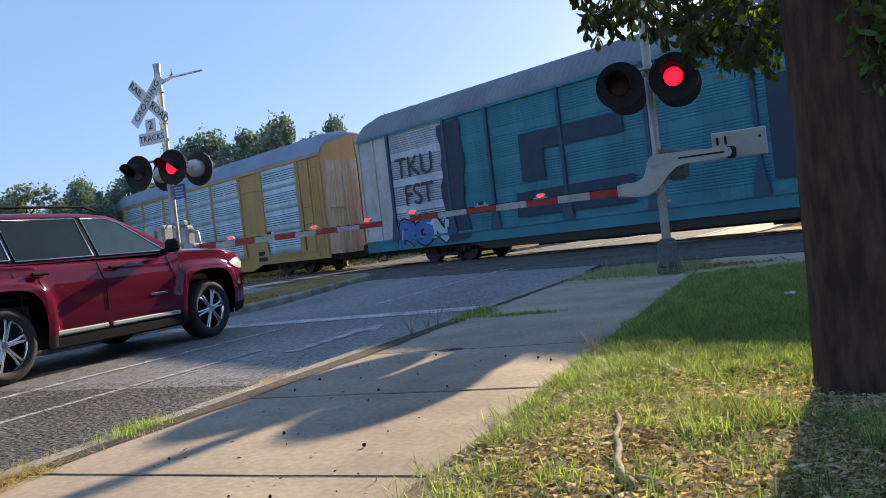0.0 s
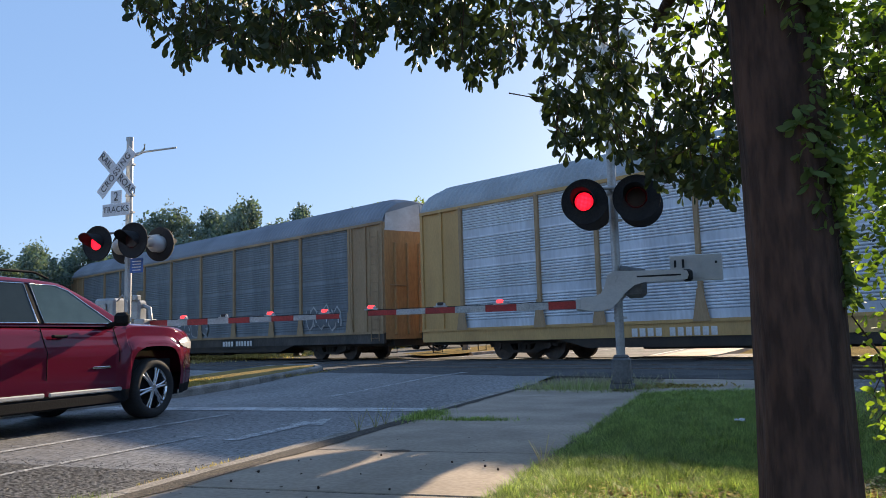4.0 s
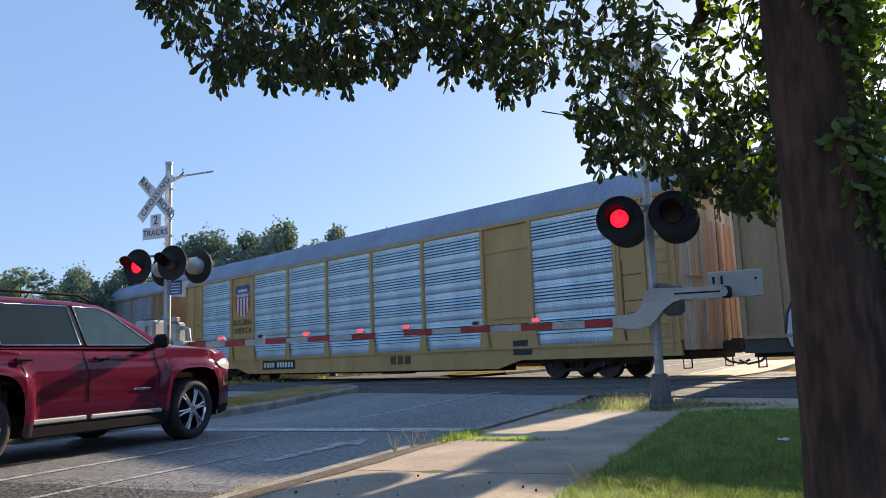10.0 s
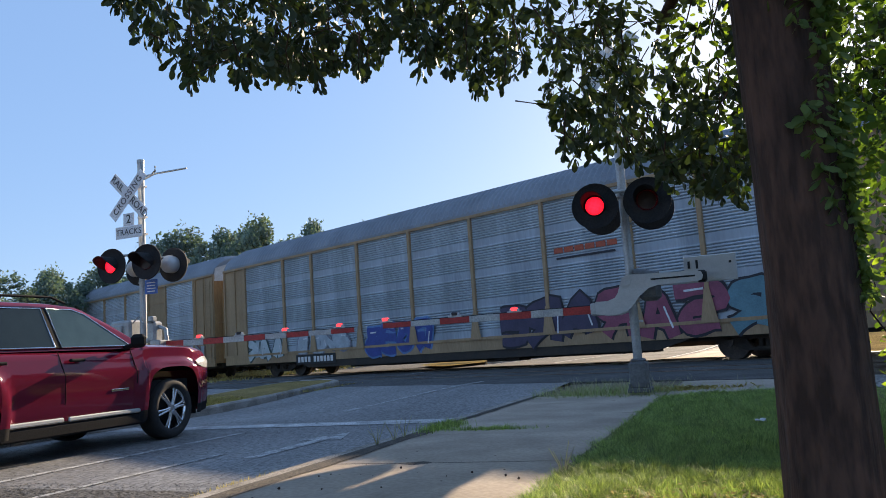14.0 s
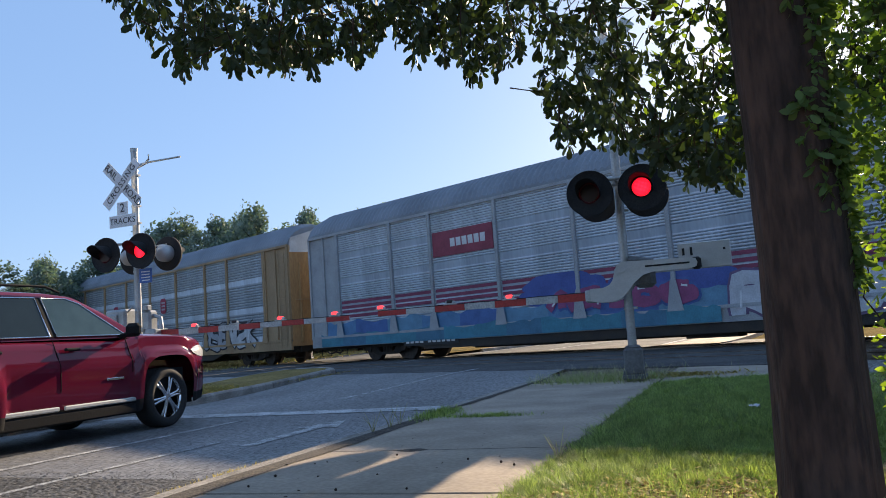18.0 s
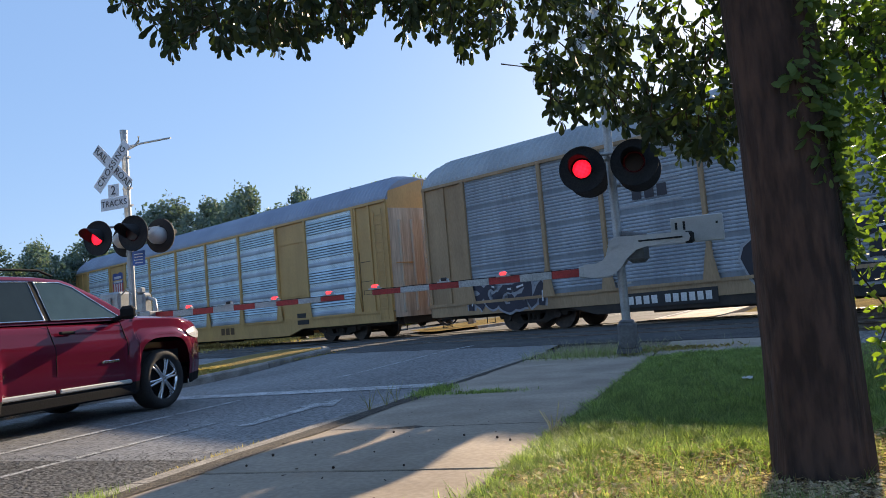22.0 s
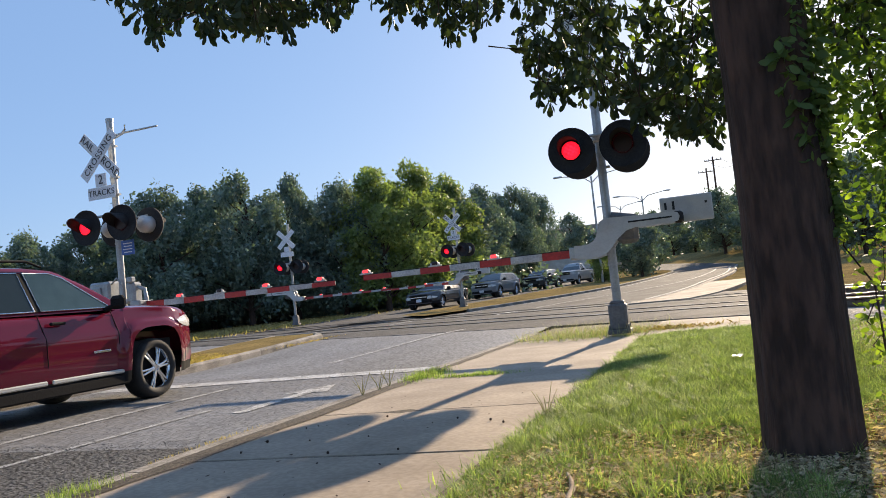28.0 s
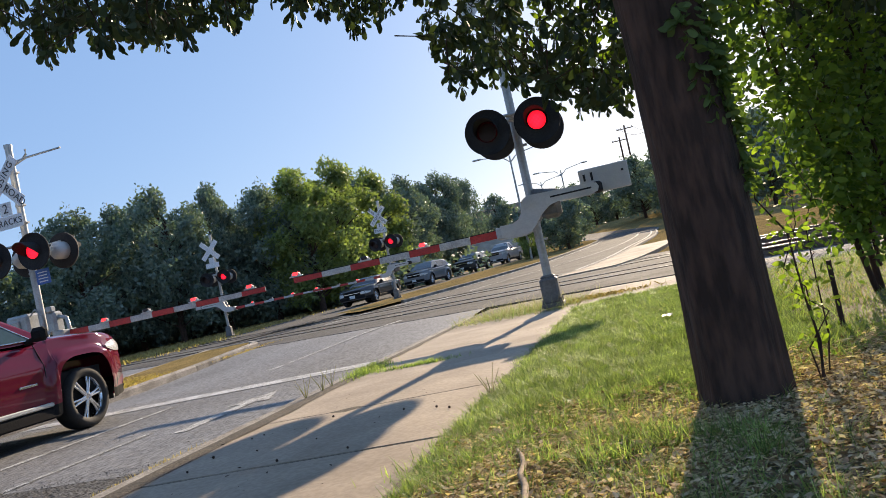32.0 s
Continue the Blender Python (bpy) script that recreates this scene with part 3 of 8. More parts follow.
YELLOW = material("yellow_car_paint", (0.57, 0.34, 0.125), (0.46, 0.275, 0.105), rough=0.55, scale=1.2, fine=30, vary=0.05, bump=0.1, stretch=(1, 1, 0.3))
OCHRE = material("ochre_car_paint", (0.42, 0.275, 0.15), (0.30, 0.19, 0.105), rough=0.65, scale=1.0, fine=30, vary=0.08, bump=0.1, stretch=(1, 1, 0.25))
ROOFMAT = material("roof_steel", (0.235, 0.262, 0.295), (0.175, 0.195, 0.22), rough=0.55, metal=0.1, scale=0.6, fine=20, vary=0.04, bump=0.05)
ROOFBLUE = material("blue_grey_roof", (0.28, 0.335, 0.42), (0.225, 0.27, 0.345), rough=0.55, metal=0.1, scale=0.6, fine=20, vary=0.04, bump=0.05)
ROOFPALE = material("pale_roof_steel", (0.37, 0.405, 0.42), (0.29, 0.315, 0.325), rough=0.6, metal=0.1, scale=0.6, fine=20, vary=0.06, bump=0.05)
ORANGE_END = material("orange_end_door", (0.42, 0.235, 0.095), (0.33, 0.18, 0.075), rough=0.65, scale=1.4, fine=25, vary=0.1, bump=0.1, stretch=(1, 1, 0.2))
STREAKED = material("streaked_end_door", (0.62, 0.55, 0.44), (0.30, 0.21, 0.14), rough=0.7, scale=2.2, fine=30, vary=0.12, bump=0.1, stretch=(1, 1, 0.06))
PALE_STEEL = material("pale_end_steel", (0.58, 0.58, 0.56), (0.42, 0.40, 0.37), rough=0.6, scale=1.2)
UNDER = material("underframe_grime", (0.035, 0.03, 0.027), (0.055, 0.043, 0.034), rough=0.85, scale=3)
WHEELMAT = material("wheel_steel", (0.10, 0.08, 0.07), (0.06, 0.05, 0.045), rough=0.6, metal=0.5, scale=6)
GREYPOST = material("grey_post_paint", (0.36, 0.38, 0.39), (0.27, 0.28, 0.29), rough=0.6, scale=1.5)
SOOT = material("sooty_sill_paint", (0.085, 0.075, 0.065), (0.05, 0.045, 0.042), rough=0.75, scale=1.5, fine=30, vary=0.15, bump=0.1, stretch=(1, 1, 0.4))
PLATE = material("black_number_panel", (0.02, 0.02, 0.022), rough=0.5, bump=0)


def steel_panel(name, a, b, rough, metal, holes):
    """Ribbed steel sheet; holes: rows of punched holes."""
    m = material(name, a, [v * 0.82 for v in b], rough=rough, metal=metal, scale=1.1, fine=9, vary=0.08, bump=0.03, stretch=(1, 1, 0.22))
    if holes:
        n, l = m.node_tree.nodes, m.node_tree.links
        p = n["Principled BSDF"]
        base = p.inputs["Base Color"].links[0].from_socket
        tc = n.new("ShaderNodeTexCoord")
        mp = n.new("ShaderNodeMapping")
        mp.inputs["Scale"].default_value = (12, 0.0, 16)
        mp.inputs["Rotation"].default_value = (0, radians(45), 0)
        l.new(tc.outputs["Object"], mp.inputs[0])
        vo = n.new("ShaderNodeTexVoronoi")
        vo.inputs["Randomness"].default_value = 0.0
        vo.inputs["Scale"].default_value = 1.0
        l.new(mp.outputs[0], vo.inputs["Vector"])
        lt = n.new("ShaderNodeMath")
        lt.operation = "LESS_THAN"
        lt.inputs[1].default_value = 0.24
        l.new(vo.outputs["Distance"], lt.inputs[0])
        mx = n.new("ShaderNodeMix")
        mx.data_type = "RGBA"
        mx.inputs[7].default_value = (0.07, 0.09, 0.11, 1)
        ml = n.new("ShaderNodeMath")
        ml.operation = "MULTIPLY"
        ml.inputs[1].default_value = 0.7
        l.new(lt.outputs[0], ml.inputs[0]), l.new(ml.outputs[0], mx.inputs[0])
        l.new(base, mx.inputs[6]), l.new(mx.outputs[2], p.inputs["Base Color"])
    return m


# blue of the mirrored sky is put into the next two steel colours
BRIGHT = steel_panel("bright_perforated_steel", (0.78, 0.93, 0.99), (0.70, 0.86, 0.94), 0.38, 0.3, True)
LOUVRE = steel_panel("bright_louvre_steel", (0.74, 0.92, 0.99), (0.62, 0.82, 0.92), 0.40, 0.3, False)
BAND_BLUE = steel_panel("blue_grey_band_steel", (0.46, 0.55, 0.64), (0.37, 0.45, 0.53), 0.45, 0.1, False)
PLAIN = steel_panel("bright_plain_steel", (0.80, 0.86, 0.92), (0.70, 0.77, 0.84), 0.42, 0.1, False)
LIGHT = steel_panel("light_galvanised_panel", (0.63, 0.70, 0.77), (0.52, 0.58, 0.645), 0.5, 0.05, False)
BAND = steel_panel("grey_band_steel", (0.37, 0.40, 0.44), (0.29, 0.32, 0.35), 0.5, 0.05, False)
DARK = steel_panel("dark_weathered_panel", (0.225, 0.262, 0.288), (0.175, 0.20, 0.222), 0.6, 0.05, False)
STEELBLUE = steel_panel("weathered_blue_steel", (0.50, 0.585, 0.645), (0.37, 0.43, 0.48), 0.5, 0.05, False)
MID = steel_panel("blue_grey_panel", (0.40, 0.455, 0.505), (0.31, 0.355, 0.40), 0.6, 0.05, False)
SILVER = steel_panel("silver_grey_panel", (0.44, 0.485, 0.53), (0.36, 0.395, 0.435), 0.55, 0.05, False)
TEAL = steel_panel("teal_sprayed_panel", (0.015, 0.25, 0.315), (0.015, 0.20, 0.26), 0.5, 0.0, False)
# shade inside the louvre slots, put into a dark steel colour
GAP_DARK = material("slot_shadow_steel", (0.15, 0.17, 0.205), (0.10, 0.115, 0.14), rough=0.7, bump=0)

# shade between the ribs is put into these two darker groove colours
DARKGROOVE = material("dark_panel_groove_shade", (0.20, 0.225, 0.25), (0.14, 0.155, 0.172), rough=0.7, bump=0)
GROOVE = material("groove_shade_steel", (0.22, 0.25, 0.28), (0.15, 0.17, 0.19), rough=0.7, bump=0)
panel_cache = {}


def panel_mesh(width, mats, tiers, slots):
    """A ribbed side panel, x from 0 to width, facing -y; tiers divided by smooth bands; slots: ribs of each tier stand
    apart by slots with their shade put into a dark colour.
    """
    key = (round(width, 2), mats[0].name, mats[1].name, tiers, slots)
    if key in panel_cache:
        return panel_cache[key]
    m = Mesh()
    z0, z1 = Z_DECK + 0.04, Z_EAVE - 0.05
    h = (z1 - z0) / tiers
    prof = []
    for t in range(tiers):
        a = z0 + t * h
        if slots:
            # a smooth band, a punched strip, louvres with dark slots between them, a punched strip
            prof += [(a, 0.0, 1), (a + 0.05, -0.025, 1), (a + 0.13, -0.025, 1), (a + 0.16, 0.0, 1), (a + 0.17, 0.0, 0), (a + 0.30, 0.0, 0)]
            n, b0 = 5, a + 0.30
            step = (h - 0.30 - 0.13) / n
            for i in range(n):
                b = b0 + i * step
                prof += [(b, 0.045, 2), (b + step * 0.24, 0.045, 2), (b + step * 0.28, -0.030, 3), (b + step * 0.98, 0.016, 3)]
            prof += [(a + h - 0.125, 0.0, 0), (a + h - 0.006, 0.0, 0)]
            continue
        band, n = (0.10 if mats[0] in (DARK, MID) else 0.22), 9
        prof += [(a, 0.0, 1), (a + band, 0.0, 1)]
        step = (h - band) / n
        for i in range(n):
            b = a + band + i * step
            deep = 0.010 if mats[0] is TEAL else 0.018 if mats[0] in (DARK, MID) else 0.040
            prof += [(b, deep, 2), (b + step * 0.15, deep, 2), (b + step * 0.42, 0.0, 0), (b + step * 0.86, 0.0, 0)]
    prof.append((z1, 0.0, 1))
    for (za, ya, sa), (zb, yb, sb) in zip(prof, prof[1:]):
        if zb - za < 1e-4 and abs(ya - yb) < 1e-4:
            continue
        slot = sb if sa == sb else max(sa, sb) if 2 in (sa, sb) else min(sa, sb)
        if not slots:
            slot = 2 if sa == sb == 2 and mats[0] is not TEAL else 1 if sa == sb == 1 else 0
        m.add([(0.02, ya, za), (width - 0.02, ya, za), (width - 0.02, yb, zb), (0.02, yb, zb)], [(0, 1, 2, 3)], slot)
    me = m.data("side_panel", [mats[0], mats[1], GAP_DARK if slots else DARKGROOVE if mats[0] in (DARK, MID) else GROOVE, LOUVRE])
    panel_cache[key] = me
    return me


def truck_mesh():
    m = Mesh()
    for side in (-1, 1):
        m.plate([(-1.25, 0.40), (-1.05, 0.52), (-0.5, 0.44), (-0.35, 0.22), (0.35, 0.22), (0.5, 0.44), (1.05, 0.52), (1.25, 0.40), (1.2, 0.30), (0.95, 0.32), (0.5, 0.14), (-0.5, 0.14), (-0.95, 0.32), (-1.2, 0.30)], 0.16, at=Matrix.Translation((0, side * 0.98, 0.06)))
        for k in range(3):
            m.tube([(-0.16 + 0.16 * k, side * 0.98, 0.24), (-0.16 + 0.16 * k, side * 0.98, 0.50)], 0.07, 8)
    m.box((0, 0, 0.42), (0.4, 1.9, 0.22))
    return m.data("truck_frame", UNDER)


def wheelset_mesh():
    """The axle with its bearing caps, and one wheel with its flange."""
    axle = Mesh().tube([(0, -1.1, 0), (0, -0.95, 0), (0, -0.949, 0), (0, 0.949, 0), (0, 0.95, 0), (0, 1.1, 0)], [0.12, 0.12, 0.08, 0.08, 0.12, 0.12], 12, smooth=False)
    wheel = Mesh().tube([(0, -0.065, 0), (0, 0.066, 0), (0, 0.067, 0), (0, 0.1, 0)], [0.42, 0.42, 0.45, 0.45], 24, smooth=False)
    return axle.data("axle", WHEELMAT), wheel.data("wheel", WHEELMAT)


def roof_mesh():
    """Ribbed roof, rounded in section, sloping down at both ends."""
    m = Mesh()
    n = 128
    grid = []
    section = [(-1.0, 0.0), (-1.0, 0.10), (-0.93, 0.34), (-0.78, 0.62), (-0.55, 0.86), (-0.28, 0.97), (0.0, 1.0), (0.28, 0.97), (0.55, 0.86), (0.78, 0.62), (0.93, 0.34), (1.0, 0.10), (1.0, 0.0)]
    x_end = 13.5
    for i in range(n + 1):
        for half in (0, 0.28, 0.5, 0.78):
            x = -x_end + 2 * x_end * (i + half) / n
            if x > x_end + 1e-6:
                continue
            drop = 0.13 * ease((abs(x) - 12.8) / 0.7)
            rib = 0.055 if 0.2 < half < 0.6 else 0.0
            grid.append([(x, (HALF + 0.02) * y * (1 - 0.06 * drop), Z_EAVE + (Z_TOP - Z_EAVE - drop) * z + rib * (1 if 0.05 < z else 0)) for y, z in section])
    m.sheet(grid, smooth=False)
    m.add(grid[0], [tuple(range(13))]).add(grid[-1], [tuple(range(12, -1, -1))])
    return m


TRUCK, WHEELSET = truck_mesh(), wheelset_mesh()
ROOFS = {}
END_CACHE = {}


def end_mesh(mats, style):
    """The end of a car: a solid yellow bay with two folding end doors; x outwards, at x = 0 the last post."""
    key = (mats[0].name, mats[1].name, mats[2].name, style)
    if key not in END_CACHE:
        w = 1.80
        m = Mesh().box((w / 2, 0, (Z_DECK + Z_EAVE) / 2), (w, 0.06, Z_EAVE - Z_DECK), 0)
        END_CACHE[key] = (m.data("end_wall", mats[0]), Mesh().box((0, 0, (Z_DECK + Z_EAVE) / 2), (0.1, 0.06, Z_EAVE - Z_DECK - 0.1), 0).data("end_post", mats[0]))
        doors = []
        for side in (-1, 1):
            d = Mesh()
            doors.append(d)
            d.add([(w, side * (HALF - 0.02), 0.75), (w + 0.28, side * 0.02, 0.75), (w + 0.28, side * 0.02, 4.40), (w, side * (HALF - 0.02), 4.40)], [(0, 1, 2, 3)], 2)
            d.add([(w, side * (HALF - 0.02), 4.40), (w + 0.28, side * 0.02, 4.40), (w + 0.16, side * 0.02, Z_TOP - 0.2), (w - 0.02, side * (HALF - 0.1), Z_EAVE + 0.3)], [(0, 1, 2, 3)], 1)
        END_CACHE[key + ("door",)] = [d.data("end_door", [mats[0], mats[1], mats[2]]) for d in doors]
        END_CACHE[key + ("rib",)] = Mesh().box((w + 0.15, 0, 0), (0.06, 1.3, 0.03)).data("door_rib", mats[0])
        END_CACHE[key + ("rod",)] = Mesh().box((w + 0.20, 0, 2.45), (0.10, 0.10, 3.1), bevel=0.02).data("door_stile", mats[2])
        lad = Mesh()
        for x in (1.15, 1.55):
            lad.tube([(x, -HALF - 0.07, 0.7), (x, -HALF - 0.07, 4.4)], 0.015, 6)
        for i in range(12):
            lad.tube([(1.15, -HALF - 0.07, 0.8 + 0.31 * i), (1.55, -HALF - 0.07, 0.8 + 0.31 * i)], 0.012, 6)
        END_CACHE[key + ("ladder",)] = lad.data("ladder", mats[0])
    return END_CACHE[key], END_CACHE[key + ("door",)], END_CACHE[key + ("ladder",)], END_CACHE[key + ("rib",)], END_CACHE[key + ("rod",)]


POST_CACHE = {}


def build_car(spec):
    label = spec["label"]
    car = thing("covered_car_carrier", Matrix.Identity(4), label, "railway wagon", "wagons of the passing train")
    trim = spec["trim"]
    roof = spec.get("roof", ROOFMAT)
    if roof.name not in ROOFS:
        ROOFS[roof.name] = roof_mesh().data("roof", roof)
    part("roof", ROOFS[roof.name], None, car)
    sill = spec.get("sill", trim)
    key = ("frame", trim.name, sill.name, spec["style"])
    if key not in POST_CACHE:
        for side in (-1, 1):
            # deep side sill that hangs lower between the trucks
            o = [(-13.5, 0.95), (-13.5, 0.62), (-8.3, 0.62), (-7.4, Z_SILL), (7.4, Z_SILL), (8.3, 0.62), (13.5, 0.62), (13.5, 0.95)]
            deep = spec["style"] == "A"
            if not deep:
                o = [(-13.5, 0.95), (-13.5, 0.62), (13.5, 0.62), (13.5, 0.95)]
            f = Mesh().plate(o, 0.10, at=Matrix.Translation((0, side * (HALF - 0.02), 0)))
            if not deep:
                b = Mesh().plate([(-8.3, 0.62), (-7.4, Z_SILL), (7.4, Z_SILL), (8.3, 0.62)], 0.08, at=Matrix.Translation((0, side * (HALF - 0.04), 0)))
                POST_CACHE["belly", side] = b.data("belly_sill", UNDER)
            e = Mesh().box((0, side * (HALF + 0.03), Z_EAVE - 0.02), (27.0, 0.08, 0.09))
            g = Mesh().box((0, side * (HALF + 0.03), Z_DECK), (27.0, 0.07, 0.08))
            POST_CACHE[key, side] = (f.data("side_sill", sill), e.data("eave_rail", trim), g.data("deck_rail", trim))
        POST_CACHE[key] = True
        u = Mesh()
        u.box((0, 0, 0.72), (27.0, 2.2, 0.4))
        u.box((0, 0, 0.5), (13.0, 0.5, 0.4))
        u.box((2.0, -0.9, 0.42), (1.3, 0.5, 0.3)).box((-3.0, -0.9, 0.45), (0.8, 0.4, 0.28))
        POST_CACHE["under"] = u.data("underframe", UNDER)
        p = Mesh()
        p.box((0, -0.02, (Z_DECK + Z_EAVE) / 2), (0.12, 0.12, Z_EAVE - Z_DECK), bevel=0.015)
        p.add([(-0.22, -0.085, Z_DECK - 0.02), (0.22, -0.085, Z_DECK - 0.02), (0.075, -0.085, Z_DECK + 0.75), (-0.075, -0.085, Z_DECK + 0.75)], [(0, 1, 2, 3)])
        POST_CACHE["post", trim.name] = p.data("post", trim)
        w = Mesh()
        w.box((0, 0.03, (Z_DECK + Z_EAVE) / 2), (1.92, 0.06, Z_EAVE - Z_DECK - 0.06))
        w.box((0, -0.01, Z_DECK + 0.9), (1.8, 0.03, 0.05)).box((0, -0.01, Z_EAVE - 0.8), (1.8, 0.03, 0.05))
        POST_CACHE["solid", trim.name] = w.data("solid_bay", trim)
    for side in (-1, 1):
        for piece_name, piece in zip(("side_sill", "eave_rail", "deck_rail"), POST_CACHE[key, side]):
            part(piece_name, piece, None, car)
    if spec["style"] != "A":
        for side in (-1, 1):
            part("belly_sill", POST_CACHE["belly", side], None, car)
    part("underframe", POST_CACHE["under"], None, car)
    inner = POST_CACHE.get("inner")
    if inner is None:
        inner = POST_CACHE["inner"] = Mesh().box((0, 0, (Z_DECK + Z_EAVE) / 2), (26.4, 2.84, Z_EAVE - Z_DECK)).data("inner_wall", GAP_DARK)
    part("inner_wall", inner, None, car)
    slots = spec["style"] == "A"
    for side in (-1, 1):
        turn = Matrix.Identity(4) if side < 0 else Matrix.Rotation(math.pi, 4, "Z")
        for i in range(1, 10):
            a, b = EDGES[i], EDGES[i + 1]
            solid = spec.get("solid", (2, 8)) if slots or "solid" in spec else ()
            if i in solid:
                part("solid_bay", POST_CACHE["solid", trim.name], None, car, at=turn @ Matrix.Translation(((a + b) / 2, -HALF, 0)))
            else:
                mats = spec.get("paint", {}).get(i, spec["panel"])
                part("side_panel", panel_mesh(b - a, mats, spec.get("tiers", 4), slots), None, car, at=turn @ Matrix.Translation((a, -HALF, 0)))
        for i in range(1, 11):
            pt = spec.get("posts", trim)
            if ("post", pt.name) not in POST_CACHE:
                q = Mesh()
                q.box((0, -0.02, (Z_DECK + Z_EAVE) / 2), (0.12, 0.12, Z_EAVE - Z_DECK), bevel=0.015)
                q.add([(-0.22, -0.085, Z_DECK - 0.02), (0.22, -0.085, Z_DECK - 0.02), (0.075, -0.085, Z_DECK + 0.75), (-0.075, -0.085, Z_DECK + 0.75)], [(0, 1, 2, 3)])
                POST_CACHE["post", pt.name] = q.data("post", pt)
            part("post", POST_CACHE["post", pt.name], None, car, at=turn @ Matrix.Translation((EDGES[i], -HALF, 0)))
    bay, door, ladder, rib, rod = end_mesh((spec.get("ends", trim), spec.get("endtop", PALE_STEEL), spec.get("door", ORANGE_END)), spec["style"])
    for e in (0, 1):
        at = Matrix.Rotation(math.pi * e, 4, "Z") @ Matrix.Translation((11.75, 0, 0))
        for side in (-1, 1):
            wall = part("end_wall", bay[0], None, car, at=at @ Matrix.Translation((0, side * (HALF - 0.03), 0)))
            for x in (0.1, 0.85, 1.70):
                part("end_post", bay[1], None, wall, at=Matrix.Translation((x, side * 0.05, 0)))
        for side, leaf in zip((-1, 1), door):
            d = part("end_door", leaf, None, car, at=at)
            part("door_rib", rib, None, d, at=Matrix.Translation((0, side * 0.75, 2.55)))
            for yy in (0.16, 0.62, 1.10):
                part("door_stile", rod, None, d, at=Matrix.Translation((0.09 - 0.185 * yy, side * yy, 0)))
        part("ladder", ladder, None, car, at=at)
        x = (1 - 2 * e) * 9.9
        part("truck_frame", TRUCK, None, car, at=Matrix.Translation((x, 0, RAIL_Z)))
        for k in (-0.9, 0.9):
            axle = part("axle", WHEELSET[0], None, car, at=Matrix.Translation((x + k, 0, RAIL_Z + 0.42)))
            for side in (-1, 1):
                part("wheel", WHEELSET[1], None, axle, at=Matrix.Translation((0, side * 0.752, 0)) @ Matrix.Rotation(0 if side < 0 else math.pi, 4, "Z"))
        cp = POST_CACHE.get("coupler")
        if cp is None:
            c = Mesh()
            c.box((13.75, 0, 0.82), (1.1, 0.22, 0.26)).box((14.2, 0, 0.82), (0.22, 0.4, 0.34))
            c.tube([(13.4, 0.35, 0.7), (13.7, 0.38, 0.42), (14.05, 0.34, 0.36), (14.28, 0.3, 0.45)], 0.03, 6)
            c.box((13.3, 0, 0.7), (0.1, 2.6, 0.14))
            for sy in (-1, 1):
                c.tube([(13.35, sy * 1.25, 0.65), (13.35, sy * 1.25, 0.3), (13.35, sy * 0.85, 0.3), (13.35, sy * 0.85, 0.65)], 0.02, 6)
            cp = POST_CACHE["coupler"] = c.data("coupler", UNDER)
        part("coupler", cp, None, car, at=Matrix.Rotation(math.pi * e, 4, "Z"))
    decorate(car, spec)
    return car

SPRAY = {}


def spray(c):
    """Sprayed paint of one colour."""
    c = tuple(round(v, 3) for v in c)
    if c not in SPRAY:
        SPRAY[c] = material("sprayed_paint", c, [v * 0.75 for v in c], rough=0.55, scale=2.5, fine=30, vary=0.08, bump=0.03)
    return SPRAY[c]


def blob(m, cx, cz, rx, rz, slot, y, rng, power=2.6, n=28, wob=0.16):
    ph = [rng.uniform(0, 6.28) for _ in range(4)]
    pts = []
    for i in range(n):
        a = 2 * math.pi * i / n
        c, s = math.cos(a), math.sin(a)
        r = (abs(c) ** power + abs(s) ** power) ** (-1 / power)
        r *= 1 + wob * (math.sin(2 * a + ph[0]) * 0.4 + math.sin(3 * a + ph[1]) * 0.4 + math.sin(5 * a + ph[2]) * 0.25)
        pts.append((cx + rx * r * c, y, max(0.63, cz + rz * r * s)))
    m.add([(cx, y, cz)] + pts, [(0, 1 + i, 1 + (i + 1) % n) for i in range(n)], slot)


def stroke(m, pts, w, slot, y):
    """A flat ribbon through points in x, z."""
    pts = smooth_line(pts, 5)
    rows = []
    for i, p in enumerate(pts):
        a, b = pts[max(i - 1, 0)], pts[min(i + 1, len(pts) - 1)]
        dx, dz = b[0] - a[0], b[1] - a[1]
        k = math.hypot(dx, dz) or 1
        rows.append([(p[0] - dz / k * w / 2, y, p[1] + dx / k * w / 2), (p[0] + dz / k * w / 2, y, p[1] - dx / k * w / 2)])
    m.sheet(rows, slot, smooth=False)


FORMS = [[[(-0.35, -1), (-0.35, 1), (0.3, 0.8), (0.3, 0.2), (-0.3, 0)], [(-0.1, 0), (0.4, -1)]],
         [[(0.35, 0.85), (-0.35, 0.9), (-0.35, -0.9), (0.35, -0.85)], [(-0.3, 0), (0.3, 0.1)]],
         [[(0.38, 0.75), (-0.3, 0.9), (-0.32, 0.1), (0.32, -0.1), (0.3, -0.9), (-0.38, -0.75)]],
         [[(-0.35, -1), (-0.3, 1)], [(0.38, 0.95), (-0.25, 0.05), (0.4, -0.95)]],
         [[(-0.36, -1), (-0.3, 0.95), (0.3, -0.95), (0.36, 1)]],
         [[(-0.38, -1), (-0.05, 1), (0.38, -1)], [(-0.22, -0.25), (0.24, -0.25)]],
         [[(0.34, 0.6), (0, 0.95), (-0.36, 0.2), (-0.2, -0.8), (0.3, -0.7), (0.34, 0), (0.05, 0)]]]


